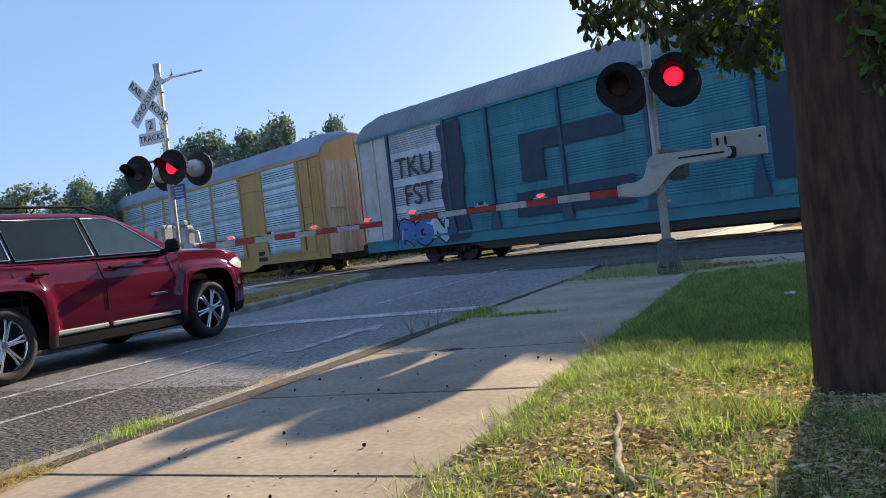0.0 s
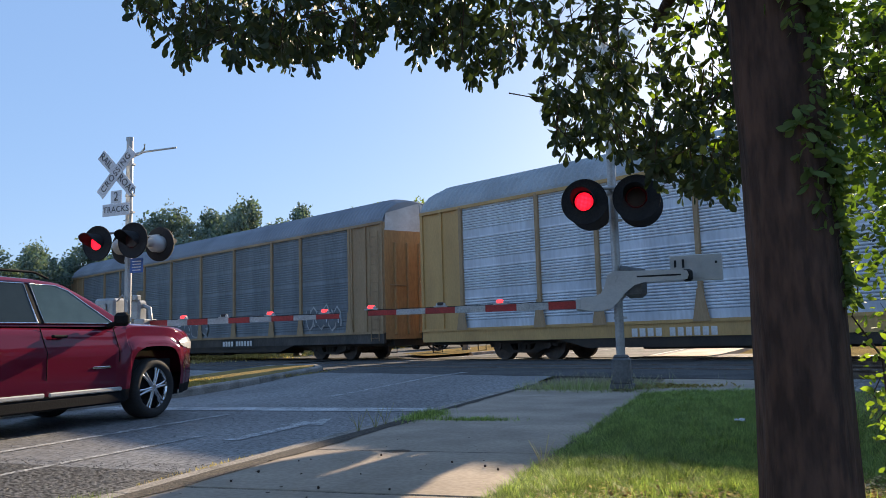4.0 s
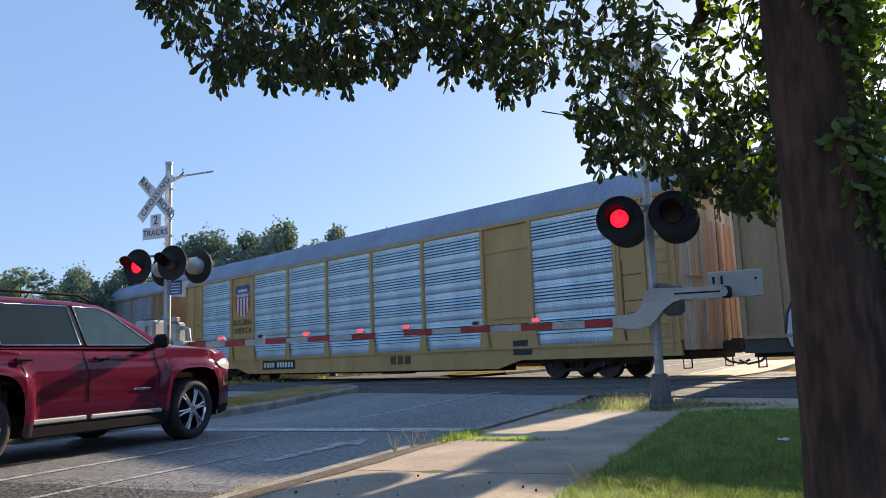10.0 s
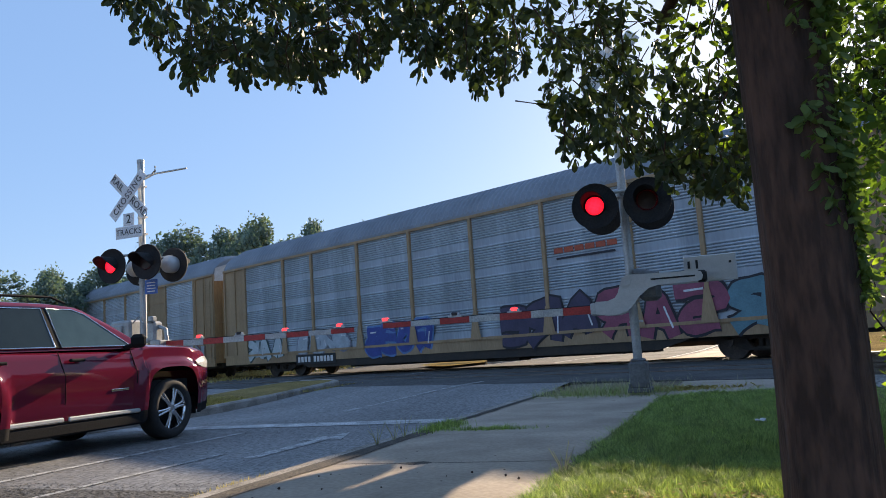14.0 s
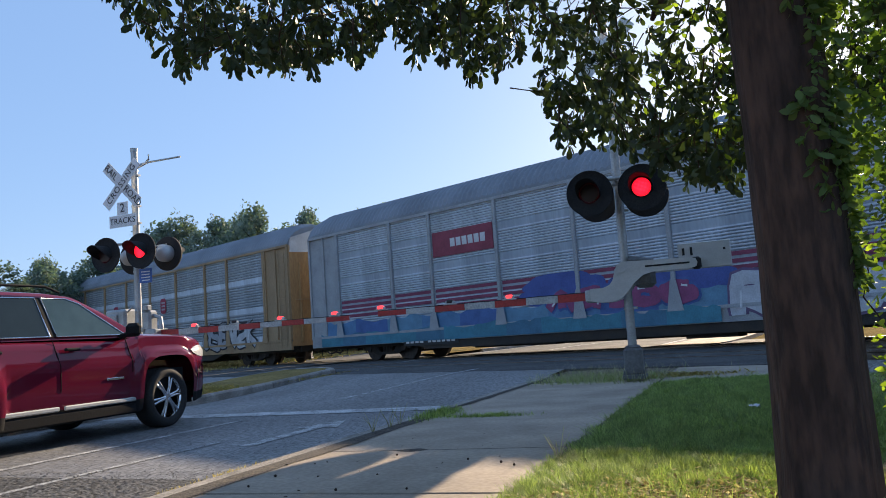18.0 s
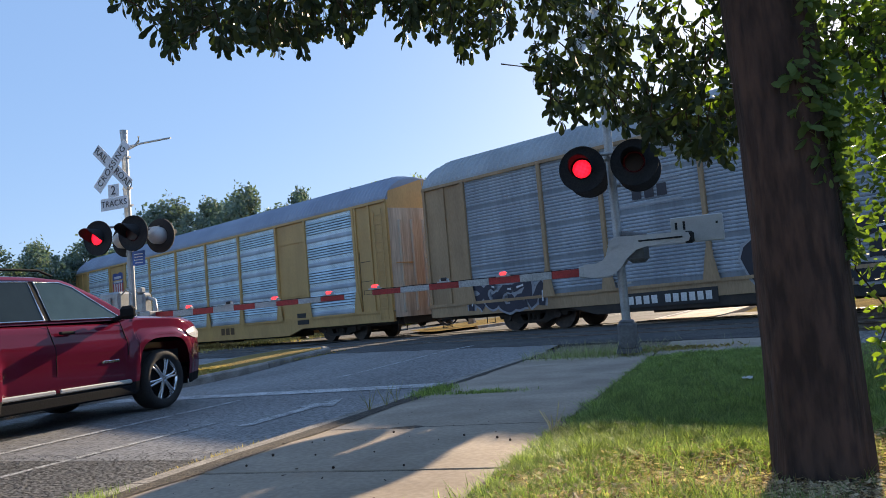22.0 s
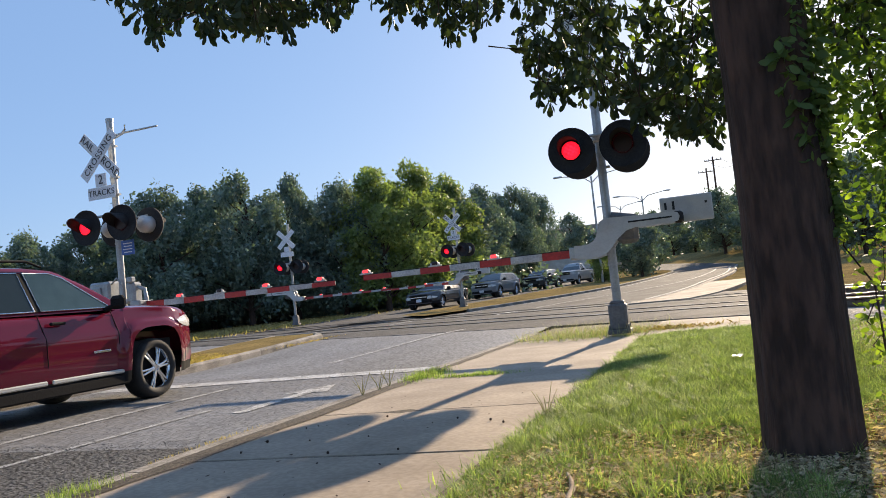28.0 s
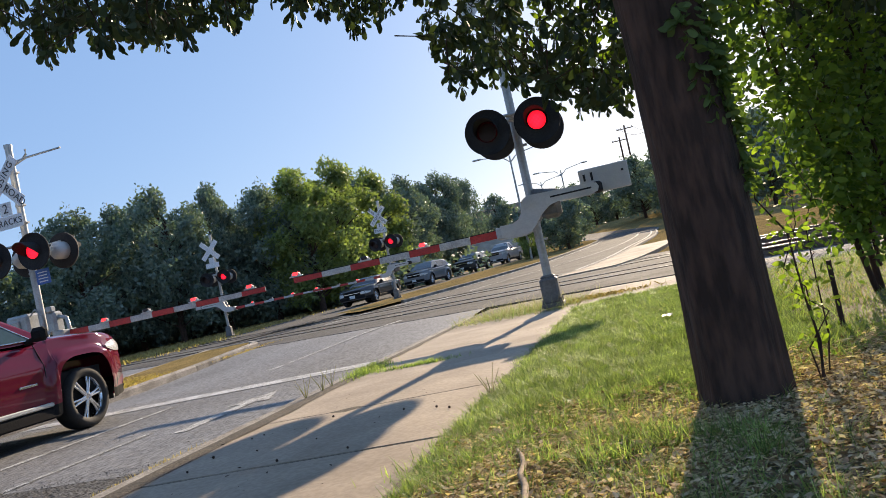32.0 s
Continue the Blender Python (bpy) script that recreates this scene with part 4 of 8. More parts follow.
def brush(m, pts, w, slot, y):
    """A sprayed ribbon through points in x, z, each length of it a hair in front of the last."""
    pts = smooth_line(pts, 4)
    rows = []
    for i, p in enumerate(pts):
        a, b = pts[max(i - 1, 0)], pts[min(i + 1, len(pts) - 1)]
        dx, dz = b[0] - a[0], b[1] - a[1]
        k = math.hypot(dx, dz) or 1
        ww = w * (1 + 0.12 * math.sin(i * 1.9))
        rows.append([(p[0] - dz / k * ww / 2, y - 0.0004 * i, p[1] + dx / k * ww / 2), (p[0] + dz / k * ww / 2, y - 0.0004 * i, p[1] - dx / k * ww / 2)])
    m.sheet(rows, slot, smooth=False)


def graffiti(car, x0, x1, z0, z1, fills, line, seed, letters=5, name="sprayed_letter", label="sprayed letter shape that cannot be read"):
    """A row of bent, overlapping sprayed letter shapes with outlines and highlights."""
    rng = random.Random(seed)
    step = (x1 - x0) / letters
    mid, rz = (z0 + z1) / 2, (z1 - z0) / 2
    for i in range(letters):
        m = Mesh()
        cx = x0 + step * (i + 0.5)
        cz = mid + rng.uniform(-0.10, 0.10) * rz
        mats = [spray(line), spray(fills[i * len(fills) // letters]), spray((0.72, 0.74, 0.76))]
        wide, flip = step * rng.uniform(1.05, 1.3), rng.choice((-1, 1))
        y = -HALF - 0.034 - 0.002 * (i % 2)
        w = min(0.36 * step, 0.42 * rz + 0.1) * rng.uniform(0.9, 1.15)
        lines = [[(cx + flip * wide * (px + rng.uniform(-0.12, 0.12)) * 0.9, cz + (rz - w / 2) * (pz + rng.uniform(-0.18, 0.18))) for px, pz in form] for form in rng.choice(FORMS)]
        for k, pts in enumerate(lines):
            brush(m, pts, w + 0.13, 0, y - 0.002 * k)
        for k, pts in enumerate(lines):
            brush(m, pts, w, 1, y - 0.016 - 0.002 * k)
        a, b = lines[0][0], lines[0][1]
        brush(m, [(a[0] * 0.8 + b[0] * 0.2 + w * 0.2, a[1] * 0.8 + b[1] * 0.2), (a[0] * 0.3 + b[0] * 0.7 + w * 0.2, a[1] * 0.3 + b[1] * 0.7)], 0.05, 2, y - 0.034)
        part(name, m, mats, car, label)


def cloud(car, x0, x1, z0, z1, colours, seed, n=16):
    """Sprayed colour fields behind other paint."""
    rng = random.Random(seed)
    for i in range(n):
        m = Mesh()
        blob(m, x0 + (x1 - x0) * (i + rng.random()) / n, rng.uniform(z0, z1), rng.uniform(0.5, 1.1) * (x1 - x0) / n * 1.3, rng.uniform(0.25, 0.5) * (z1 - z0 + 0.4), 0, -HALF - 0.020 - 0.0006 * i, rng)
        part("sprayed_field", m, spray(colours[i % len(colours)]), car, "field of sprayed colour")


def band(car, x0, x1, z0, z1, colours, seed, n=8, y=-HALF - 0.016):
    """Lengths of solid sprayed colour with an uneven upper edge."""
    for i in range(n):
        a, b = x0 + (x1 - x0) * i / n, x0 + (x1 - x0) * (i + 1) / n + 0.12
        top = [(a + (b - a) * k / 8, z1 + 0.16 * noise.noise(((a + (b - a) * k / 8) * 1.7, seed, 0.0)) + 0.08 * noise.noise((a + k * 0.9, seed, 4.0))) for k in range(9)]
        rows = [[(x, y - 0.0012 * i, z0 + (z - z0) * q) for q in (0, 0.5, 1.0)] for x, z in top]
        part("sprayed_field", Mesh().sheet(rows, smooth=False), spray(colours[i % len(colours)]), car, "field of sprayed colour")


def shield(car, cx, cz, w, h):
    """A striped shield emblem, plain shapes only."""
    m = Mesh()
    y = -HALF - 0.012
    top = cz + h / 2
    m.add([(cx - w / 2, y, top), (cx - w * 0.25, y, top + 0.06), (cx, y, top), (cx + w * 0.25, y, top + 0.06), (cx + w / 2, y, top), (cx + w / 2, y, top - h * 0.38), (cx - w / 2, y, top - h * 0.38)], [tuple(range(7))], 0)
    z1 = top - h * 0.38
    n = 9
    for i in range(n):
        a, b = cx - w / 2 + w * i / n, cx - w / 2 + w * (i + 1) / n
        f = lambda x: cz - h / 2 + h * 0.28 * (abs(x - cx) / (w / 2)) ** 2
        m.add([(a, y, z1), (b, y, z1), (b, y, f(b)), (a, y, f(a))], [(0, 1, 2, 3)], 1 if i % 2 == 0 else 2)
    for k, ww in ((0.10, 0.34), (0.26, 0.42)):
        m.add([(cx - w * ww, y - 0.003, top - h * k), (cx + w * ww, y - 0.003, top - h * k), (cx + w * ww, y - 0.003, top - h * (k + 0.09)), (cx - w * ww, y - 0.003, top - h * (k + 0.09))], [(0, 1, 2, 3)], 3)
    part("shield_emblem", m, [spray((0.04, 0.08, 0.28)), spray((0.55, 0.05, 0.07)), spray((0.72, 0.72, 0.72)), spray((0.6, 0.62, 0.66))], car, "blue, red and white striped shield emblem")


def text_plate(word, size, at, parent, depth=0.002, spacing=1.0, mat=None, name="lettering"):
    cu = bpy.data.curves.new("lettering", "FONT")
    cu.body, cu.size, cu.align_x, cu.align_y, cu.extrude, cu.space_character = word, size, "CENTER", "CENTER", depth, spacing
    tmp = bpy.data.objects.new("lettering", cu)
    me = bpy.data.meshes.new_from_object(tmp)
    bpy.data.objects.remove(tmp)
    me.materials.clear()
    me.materials.append(mat or LETTER)
    ob = new(name, me)
    ob.parent = parent
    ob.matrix_basis = at @ pose(0, 0, 0, 90, 0, 0)
    return ob


BARS = {}


def bars(car, cx, cz, widths, h, colour, name="lettering_mark", y=-HALF - 0.012, gap=0.3):
    """Lettering as plain bars."""
    x = cx - (sum(widths) + gap * h * (len(widths) - 1)) / 2
    for w in widths:
        key = (round(w, 3), round(h, 3), colour)
        if key not in BARS:
            BARS[key] = Mesh().add([(0, 0, -h / 2), (w, 0, -h / 2), (w, 0, h / 2), (0, 0, h / 2)], [(0, 1, 2, 3)]).data("mark", spray(colour))
        part(name, BARS[key], None, car, at=Matrix.Translation((x, y, cz)))
        x += w + gap * h


def number_panel(car, x, z=0.74, dark=True):
    if dark:
        part("number_panel", Mesh().box((x, -HALF - 0.036, z), (2.5, 0.012, 0.36)), PLATE, car, "black panel with white wagon marks")
    bars(car, x - 0.72, z, [0.16, 0.16, 0.16, 0.16], 0.2, (0.72, 0.72, 0.70), "wagon_mark", -HALF - 0.046)
    bars(car, x + 0.5, z, [0.15, 0.15, 0.15, 0.15, 0.15, 0.15], 0.2, (0.72, 0.72, 0.70), "wagon_mark", -HALF - 0.046)


def decorate(car, spec):
    for op in spec.get("marks", ()):
        op(car)


WHITE, INK = (0.62, 0.65, 0.68), (0.02, 0.02, 0.03)
A_YELLOW = dict(style="A", trim=YELLOW, roof=ROOFBLUE, panel=(BRIGHT, BAND_BLUE), endtop=YELLOW, door=STREAKED)


def seams(c):
    """Dark joints and a small framed box on the solid end bays."""
    for e in (-1, 1):
        m = Mesh()
        for x, z, w, h in ((12.0, 2.05, 0.62, 0.018), (12.0, 2.72, 0.62, 0.018), (11.68, 2.0, 0.018, 2.2), (12.0, 1.60, 0.40, 0.014), (12.0, 1.74, 0.40, 0.014), (11.8, 1.67, 0.014, 0.14), (12.2, 1.67, 0.014, 0.14)):
            m.box((e * (x + 0.25), -HALF - 0.004, z), (w, 0.008, h))
        part("panel_joint", m, UNDER, c, "dark joints of the end panel")


def yellow_car(label):
    return dict(A_YELLOW, label=label, marks=[
        lambda c: shield(c, -7.9, 3.55, 1.25, 1.35),
        lambda c: text_plate("BUILDING", 0.37, Matrix.Translation((-7.89, -HALF - 0.014, 2.62)), c, mat=spray((0.07, 0.055, 0.03))),
        lambda c: text_plate("AMERICA", 0.37, Matrix.Translation((-7.89, -HALF - 0.014, 2.26)), c, mat=spray((0.07, 0.055, 0.03))),
        lambda c: number_panel(c, -4.9, 0.72),
        lambda c: seams(c),
        lambda c: bars(c, 2.9, 0.74, [0.3, 0.3, 0.3], 0.28, (0.12, 0.065, 0.03), "wagon_mark", -HALF - 0.04),
        lambda c: part("placard", Mesh().box((8.4, -HALF - 0.04, 0.98), (0.7, 0.02, 0.42)), PLATE, c, "small black data placard")])


TEALTRIM = material("teal_sprayed_trim", (0.015, 0.235, 0.30), (0.015, 0.17, 0.23), rough=0.5, scale=1.0)
DARKTEAL = material("dark_sprayed_post", (0.02, 0.05, 0.10), (0.02, 0.09, 0.15), rough=0.5, scale=2.0)
CARS = [
    dict(label="teal sprayed railway car carrier with dark letter shapes", style="B", trim=TEALTRIM, posts=DARKTEAL, roof=ROOFMAT, panel=(TEAL, TEAL), tiers=4, ends=PALE_STEEL, paint={1: (LIGHT, LIGHT)}, marks=[
        lambda c: text_plate("TKU", 1.0, Matrix.Translation((-10.45, -HALF - 0.05, 3.35)), c, mat=spray((0.04, 0.045, 0.07)), name="sprayed_word"),
        lambda c: text_plate("FST", 1.0, Matrix.Translation((-10.35, -HALF - 0.05, 2.4)), c, mat=spray((0.04, 0.045, 0.07)), name="sprayed_word"),
        lambda c: graffiti(c, -11.6, -9.0, 0.7, 1.6, [(0.05, 0.18, 0.5), (0.55, 0.6, 0.7)], INK, 4, 3),
        lambda c: big_letters(c)]),
    yellow_car("yellow railway car carrier with bright perforated panels and a striped shield"),
    dict(label="galvanised railway car carrier with ochre posts and yellow ends", style="B", trim=YELLOW, posts=OCHRE, roof=ROOFPALE, panel=(PLAIN, LIGHT), tiers=4, marks=[lambda c: number_panel(c, -4.9, 0.74, False)]),
    dict(label="dark grey railway car carrier with ochre posts", style="B", trim=OCHRE, sill=SOOT, panel=(DARK, DARK), tiers=4, marks=[
        lambda c: cloud(c, -6.9, -4.3, 2.9, 3.2, [(0.34, 0.23, 0.13), (0.30, 0.20, 0.115)], 9, 5),
        lambda c: bars(c, -5.6, 3.05, [0.42, 0.42, 0.42], 0.42, (0.02, 0.02, 0.025), "emblem", -HALF - 0.03, 0.2),
        lambda c: number_panel(c, -6.3), lambda c: number_panel(c, 4.4),
        lambda c: graffiti(c, -1.5, 2.0, 1.1, 1.75, [(0.16, 0.18, 0.2)], (0.40, 0.42, 0.44), 6, 5),
        lambda c: graffiti(c, 9.2, 11.2, 1.2, 2.0, [(0.13, 0.15, 0.165)], (0.5, 0.5, 0.5), 7, 3)]),
    dict(label="dark grey railway car carrier with ochre posts and pale sprayed letters", style="B", trim=OCHRE, sill=SOOT, panel=(DARK, DARK), tiers=4, marks=[
        lambda c: graffiti(c, -11.0, -8.2, 0.7, 1.6, [(0.62, 0.65, 0.68)], INK, 11, 4),
        lambda c: graffiti(c, -5.0, 0.4, 0.65, 1.75, [(0.12, 0.24, 0.28), (0.2, 0.28, 0.3)], (0.3, 0.42, 0.45), 12, 5),
        lambda c: graffiti(c, 1.6, 4.6, 0.8, 1.9, [(0.6, 0.63, 0.66)], (0.05, 0.06, 0.12), 13, 5),
        lambda c: graffiti(c, 9.0, 12.6, 0.66, 1.95, [(0.10, 0.03, 0.05), (0.09, 0.04, 0.07)], (0.6, 0.55, 0.57), 14, 6),
        lambda c: number_panel(c, -7.0, 0.7)]),
    dict(label="pale galvanised railway car carrier with bright sprayed letters along its foot", style="B", trim=OCHRE, sill=SOOT, panel=(LIGHT, BAND), tiers=3, marks=[
        lambda c: band(c, -7.9, 2.4, 0.66, 1.85, [(0.30, 0.03, 0.055), (0.34, 0.04, 0.07), (0.26, 0.03, 0.06)], 3.3, 7),
        lambda c: cloud(c, 9.6, 13.2, 0.9, 2.6, [(0.4, 0.04, 0.07)], 5, 6),
        lambda c: graffiti(c, -12.4, -7.8, 0.64, 1.85, [(0.55, 0.57, 0.6), (0.5, 0.53, 0.57)], INK, 21, 5),
        lambda c: graffiti(c, -7.4, 2.0, 0.64, 1.55, [(0.5, 0.12, 0.34), (0.42, 0.1, 0.35), (0.10, 0.28, 0.5)], (0.10, 0.02, 0.06), 22, 7),
        lambda c: graffiti(c, 1.6, 9.4, 0.65, 2.1, [(0.03, 0.2, 0.24), (0.05, 0.09, 0.26), (0.14, 0.06, 0.3)], (0.5, 0.55, 0.6), 23, 6),
        lambda c: graffiti(c, 9.6, 13.0, 1.0, 2.2, [(0.03, 0.16, 0.12)], (0.5, 0.6, 0.55), 24, 3),
        lambda c: bars(c, -5.55, 3.15, [0.3, 0.3, 0.3], 0.34, (0.05, 0.06, 0.1), "emblem", -HALF - 0.02),
        lambda c: bars(c, -5.55, 3.42, [1.5], 0.05, (0.05, 0.06, 0.1), "emblem", -HALF - 0.02),
        lambda c: bars(c, -5.55, 2.86, [1.5], 0.05, (0.05, 0.06, 0.1), "emblem", -HALF - 0.02),
        lambda c: number_panel(c, -6.9, 0.7)]),
    yellow_car("clean yellow railway car carrier with bright perforated panels"),
    dict(label="blue-grey railway car carrier with a sprayed hand and maroon block", style="B", trim=OCHRE, roof=ROOFBLUE, panel=(MID, MID), tiers=4, solid=(2,), marks=[
        lambda c: shield(c, -7.9, 3.7, 0.9, 0.95),
        lambda c: hand_paint(c),
        lambda c: graffiti(c, -1.9, 5.2, 0.65, 1.85, [(0.6, 0.62, 0.64), INK, (0.16, 0.19, 0.22)], (0.55, 0.56, 0.58), 31, 6),
        lambda c: maroon_block(c),
        lambda c: text_plate("R1", 0.3, Matrix.Translation((-2.3, -HALF - 0.05, 0.78)), part("placard", Mesh().box((-2.3, -HALF - 0.036, 0.78), (0.5, 0.012, 0.34)), PLATE, c, "small black placard"), mat=spray((0.7, 0.7, 0.68))),
        lambda c: number_panel(c, -6.6, 0.72)]),
    dict(label="pale blue-grey railway car carrier with ochre posts and a red emblem", style="B", trim=OCHRE, panel=(STEELBLUE, MID), tiers=4, marks=[
        lambda c: bars(c, 5.5, 3.2, [0.30] * 6, 0.15, (0.5, 0.09, 0.04), "emblem", -HALF - 0.02),
        lambda c: bars(c, 5.5, 2.98, [1.9], 0.06, INK, "emblem", -HALF - 0.02),
        lambda c: graffiti(c, -11.6, -9.0, 0.7, 1.7, [(0.5, 0.58, 0.6)], (0.05, 0.1, 0.1), 41, 3),
        lambda c: graffiti(c, -8.0, -4.8, 0.9, 1.6, [(0.42, 0.48, 0.52)], (0.25, 0.25, 0.3), 42, 4),
        lambda c: graffiti(c, -3.8, -0.6, 0.65, 1.7, [(0.03, 0.07, 0.3)], (0.10, 0.25, 0.5), 43, 4),
        lambda c: graffiti(c, 2.2, 11.6, 0.65, 1.9, [(0.06, 0.05, 0.1), (0.3, 0.07, 0.12), (0.1, 0.25, 0.3)], (0.02, 0.02, 0.03), 44, 8),
        lambda c: number_panel(c, -6.9, 0.68)]),
    dict(label="galvanised railway car carrier with ochre bays and green spray paint", style="B", trim=OCHRE, panel=(LIGHT, SILVER), tiers=4, solid=(2, 8), marks=[
        lambda c: bars(c, -5.5, 3.3, [1.9], 0.3, (0.04, 0.06, 0.14), "emblem", -HALF - 0.02),
        lambda c: bars(c, -5.5, 2.95, [0.8, 0.9], 0.14, (0.06, 0.07, 0.1), "lettering_mark", -HALF - 0.02),
        lambda c: band(c, -12.9, -7.6, 0.64, 2.25, [(0.15, 0.055, 0.065), (0.19, 0.09, 0.085), (0.13, 0.06, 0.08)], 51.4, 5),
        lambda c: band(c, -7.7, -5.0, 0.64, 2.4, [(0.33, 0.45, 0.36), (0.26, 0.40, 0.33)], 52.9, 3),
        lambda c: stripes_of(c, ((-12.6, 0.9, -8.6, 2.1), (-11.2, 0.8, -7.9, 1.7), (-6.9, 0.8, -6.4, 2.2)), 0.28, (0.05, 0.03, 0.045)),
        lambda c: graffiti(c, -5.2, 4.0, 0.65, 2.4, [(0.34, 0.46, 0.36), (0.45, 0.22, 0.12), (0.30, 0.42, 0.34)], INK, 52, 5),
        lambda c: graffiti(c, 6.0, 12.6, 0.7, 1.7, [(0.10, 0.35, 0.38), (0.35, 0.38, 0.4)], (0.2, 0.1, 0.12), 53, 6),
        lambda c: number_panel(c, -4.6, 0.68)]),
    dict(label="silver-grey railway car carrier with maroon stripes and blue spray paint", style="B", trim=GREYPOST, panel=(LIGHT, MID), tiers=4, ends=GREYPOST, door=PALE_STEEL, marks=[
        lambda c: part("emblem_panel", Mesh().box((-5.54, -HALF - 0.02, 3.6), (2.55, 0.02, 0.78)), spray((0.30, 0.04, 0.07)), c, "maroon panel with pale bars"),
        lambda c: bars(c, -5.3, 3.6, [0.2] * 6, 0.26, (0.68, 0.66, 0.66), "lettering_mark", -HALF - 0.034, 0.2),
        lambda c: stripes(c),
        lambda c: band(c, -12.9, 2.4, 0.64, 1.02, [(0.03, 0.22, 0.30), (0.04, 0.18, 0.28), (0.03, 0.24, 0.33)], 61.3, 12, -HALF - 0.060),
        lambda c: band(c, -12.6, 2.6, 0.98, 1.46, [(0.07, 0.22, 0.40), (0.05, 0.14, 0.36), (0.10, 0.27, 0.40)], 62.7, 9),
        lambda c: cloud(c, -3.0, 2.6, 1.5, 2.0, [(0.05, 0.10, 0.34)], 62, 7),
        lambda c: graffiti(c, -2.4, 1.9, 1.1, 1.75, [(0.30, 0.06, 0.16)], (0.05, 0.12, 0.34), 64, 5),
        lambda c: graffiti(c, 2.8, 6.8, 0.65, 1.75, [(0.56, 0.58, 0.62)], (0.16, 0.10, 0.2), 63, 4),
        lambda c: number_panel(c, -7.2, 0.68)]),
    dict(label="galvanised railway car carrier with pale bands and red emblems", style="B", trim=OCHRE, panel=(SILVER, LIGHT), tiers=3, marks=[
        lambda c: emblem(c, -2.76, 3.1), lambda c: emblem(c, 2.76, 3.1),
        lambda c: graffiti(c, -11.0, -7.0, 0.65, 1.5, [(0.25, 0.36, 0.38)], (0.1, 0.12, 0.14), 71, 5),
        lambda c: graffiti(c, -5.6, -1.2, 0.7, 1.7, [(0.5, 0.46, 0.5), (0.34, 0.3, 0.38)], (0.2, 0.1, 0.2), 72, 5),
        lambda c: graffiti(c, -0.4, 4.8, 0.8, 1.7, [(0.30, 0.33, 0.36)], INK, 73, 6),
        lambda c: graffiti(c, 6.6, 11.0, 0.75, 1.9, [(0.34, 0.36, 0.40), (0.5, 0.52, 0.55)], INK, 74, 6),
        lambda c: number_panel(c, -5.4, 0.62)]),
    dict(label="dark grey railway car carrier with ochre posts and black sprayed letters", style="B", trim=OCHRE, roof=ROOFPALE, panel=(MID, DARK), tiers=4, marks=[
        lambda c: bars(c, -5.55, 3.3, [0.26, 0.26, 0.26], 0.3, (0.03, 0.03, 0.04), "emblem", -HALF - 0.02),
        lambda c: bars(c, -5.55, 3.58, [1.7], 0.05, (0.42, 0.44, 0.46), "emblem", -HALF - 0.02),
        lambda c: bars(c, -5.55, 3.02, [1.7], 0.05, (0.42, 0.44, 0.46), "emblem", -HALF - 0.02),
        lambda c: graffiti(c, -11.8, -9.0, 0.65, 1.5, [(0.03, 0.03, 0.05)], (0.35, 0.37, 0.4), 81, 5),
        lambda c: graffiti(c, -3.2, 3.2, 0.65, 2.05, [INK, (0.03, 0.03, 0.04)], (0.38, 0.4, 0.42), 82, 6),
        lambda c: number_panel(c, -5.3, 0.66)]),
    yellow_car("dusty yellow railway car carrier with bright perforated panels"),
    yellow_car("last yellow railway car carrier of the train with bright perforated panels"),
]


def stripes_of(c, lines, w, colour):
    """Single broad sprayed strokes."""
    for x0, z0, x1, z1 in lines:
        m = Mesh()
        brush(m, [(x0, z0), ((x0 + x1) / 2, (z0 + z1) / 2 + 0.1), (x1, z1)], w, 0, -HALF - 0.06)
        part("sprayed_stroke", m, spray(colour), c, "broad sprayed stroke")


def big_letters(c):
    """Blocky sprayed letter shapes, rolled on in broad straight bars."""
    y = -HALF - 0.05
    blocks = (((-5.7, 3.05, 3.6, 0.52), (-5.7, 2.2, 0.85, 0.95), (-6.0, 1.2, 4.1, 0.72)),
              ((1.7, 1.3, 0.85, 2.3), (2.4, 3.0, 2.1, 0.55), (2.4, 2.0, 1.5, 0.5)),
              ((6.0, 1.3, 0.8, 2.2), (6.7, 2.9, 1.7, 0.5)),
              ((9.9, 1.3, 0.7, 2.2), (10.5, 1.3, 1.3, 0.55)))
    for k, bars_of in enumerate(blocks):
        m = Mesh()
        for i, (x, z, w, h) in enumerate(bars_of):
            e = [0.035 * noise.noise((x * 3 + j, z * 3, k)) for j in range(8)]
            m.add([(x + e[0], y - 0.004 * i, z + e[1]), (x + w + e[2], y - 0.004 * i, z + e[3]), (x + w + e[4], y - 0.004 * i, z + h + e[5]), (x + e[6], y - 0.004 * i, z + h + e[7])], [(0, 1, 2, 3)])
        part("sprayed_letter", m, spray((0.012, 0.045, 0.085)), c, "thick dark blocky letter shape")
    m = Mesh()
    brush(m, [(-8.65, 4.5), (-8.55, 3.2), (-8.7, 2.2), (-8.55, 0.75)], 1.0, 0, y)
    part("sprayed_stripe", m, spray((0.02, 0.04, 0.08)), c, "dark sprayed stripe with ragged edges")


def maroon_block(c):
    rng = random.Random(8)
    for k, (x, z, rx, rz) in enumerate(((11.25, 2.45, 1.25, 0.95), (10.9, 1.5, 1.7, 0.62), (12.3, 1.35, 0.9, 0.55))):
        m = Mesh()
        blob(m, x, z, rx, rz, 0, -HALF - 0.07 - 0.003 * k, rng, 3.2, 40, 0.06)
        part("sprayed_field", m, spray((0.22, 0.03, 0.06)), c, "field of maroon sprayed paint")


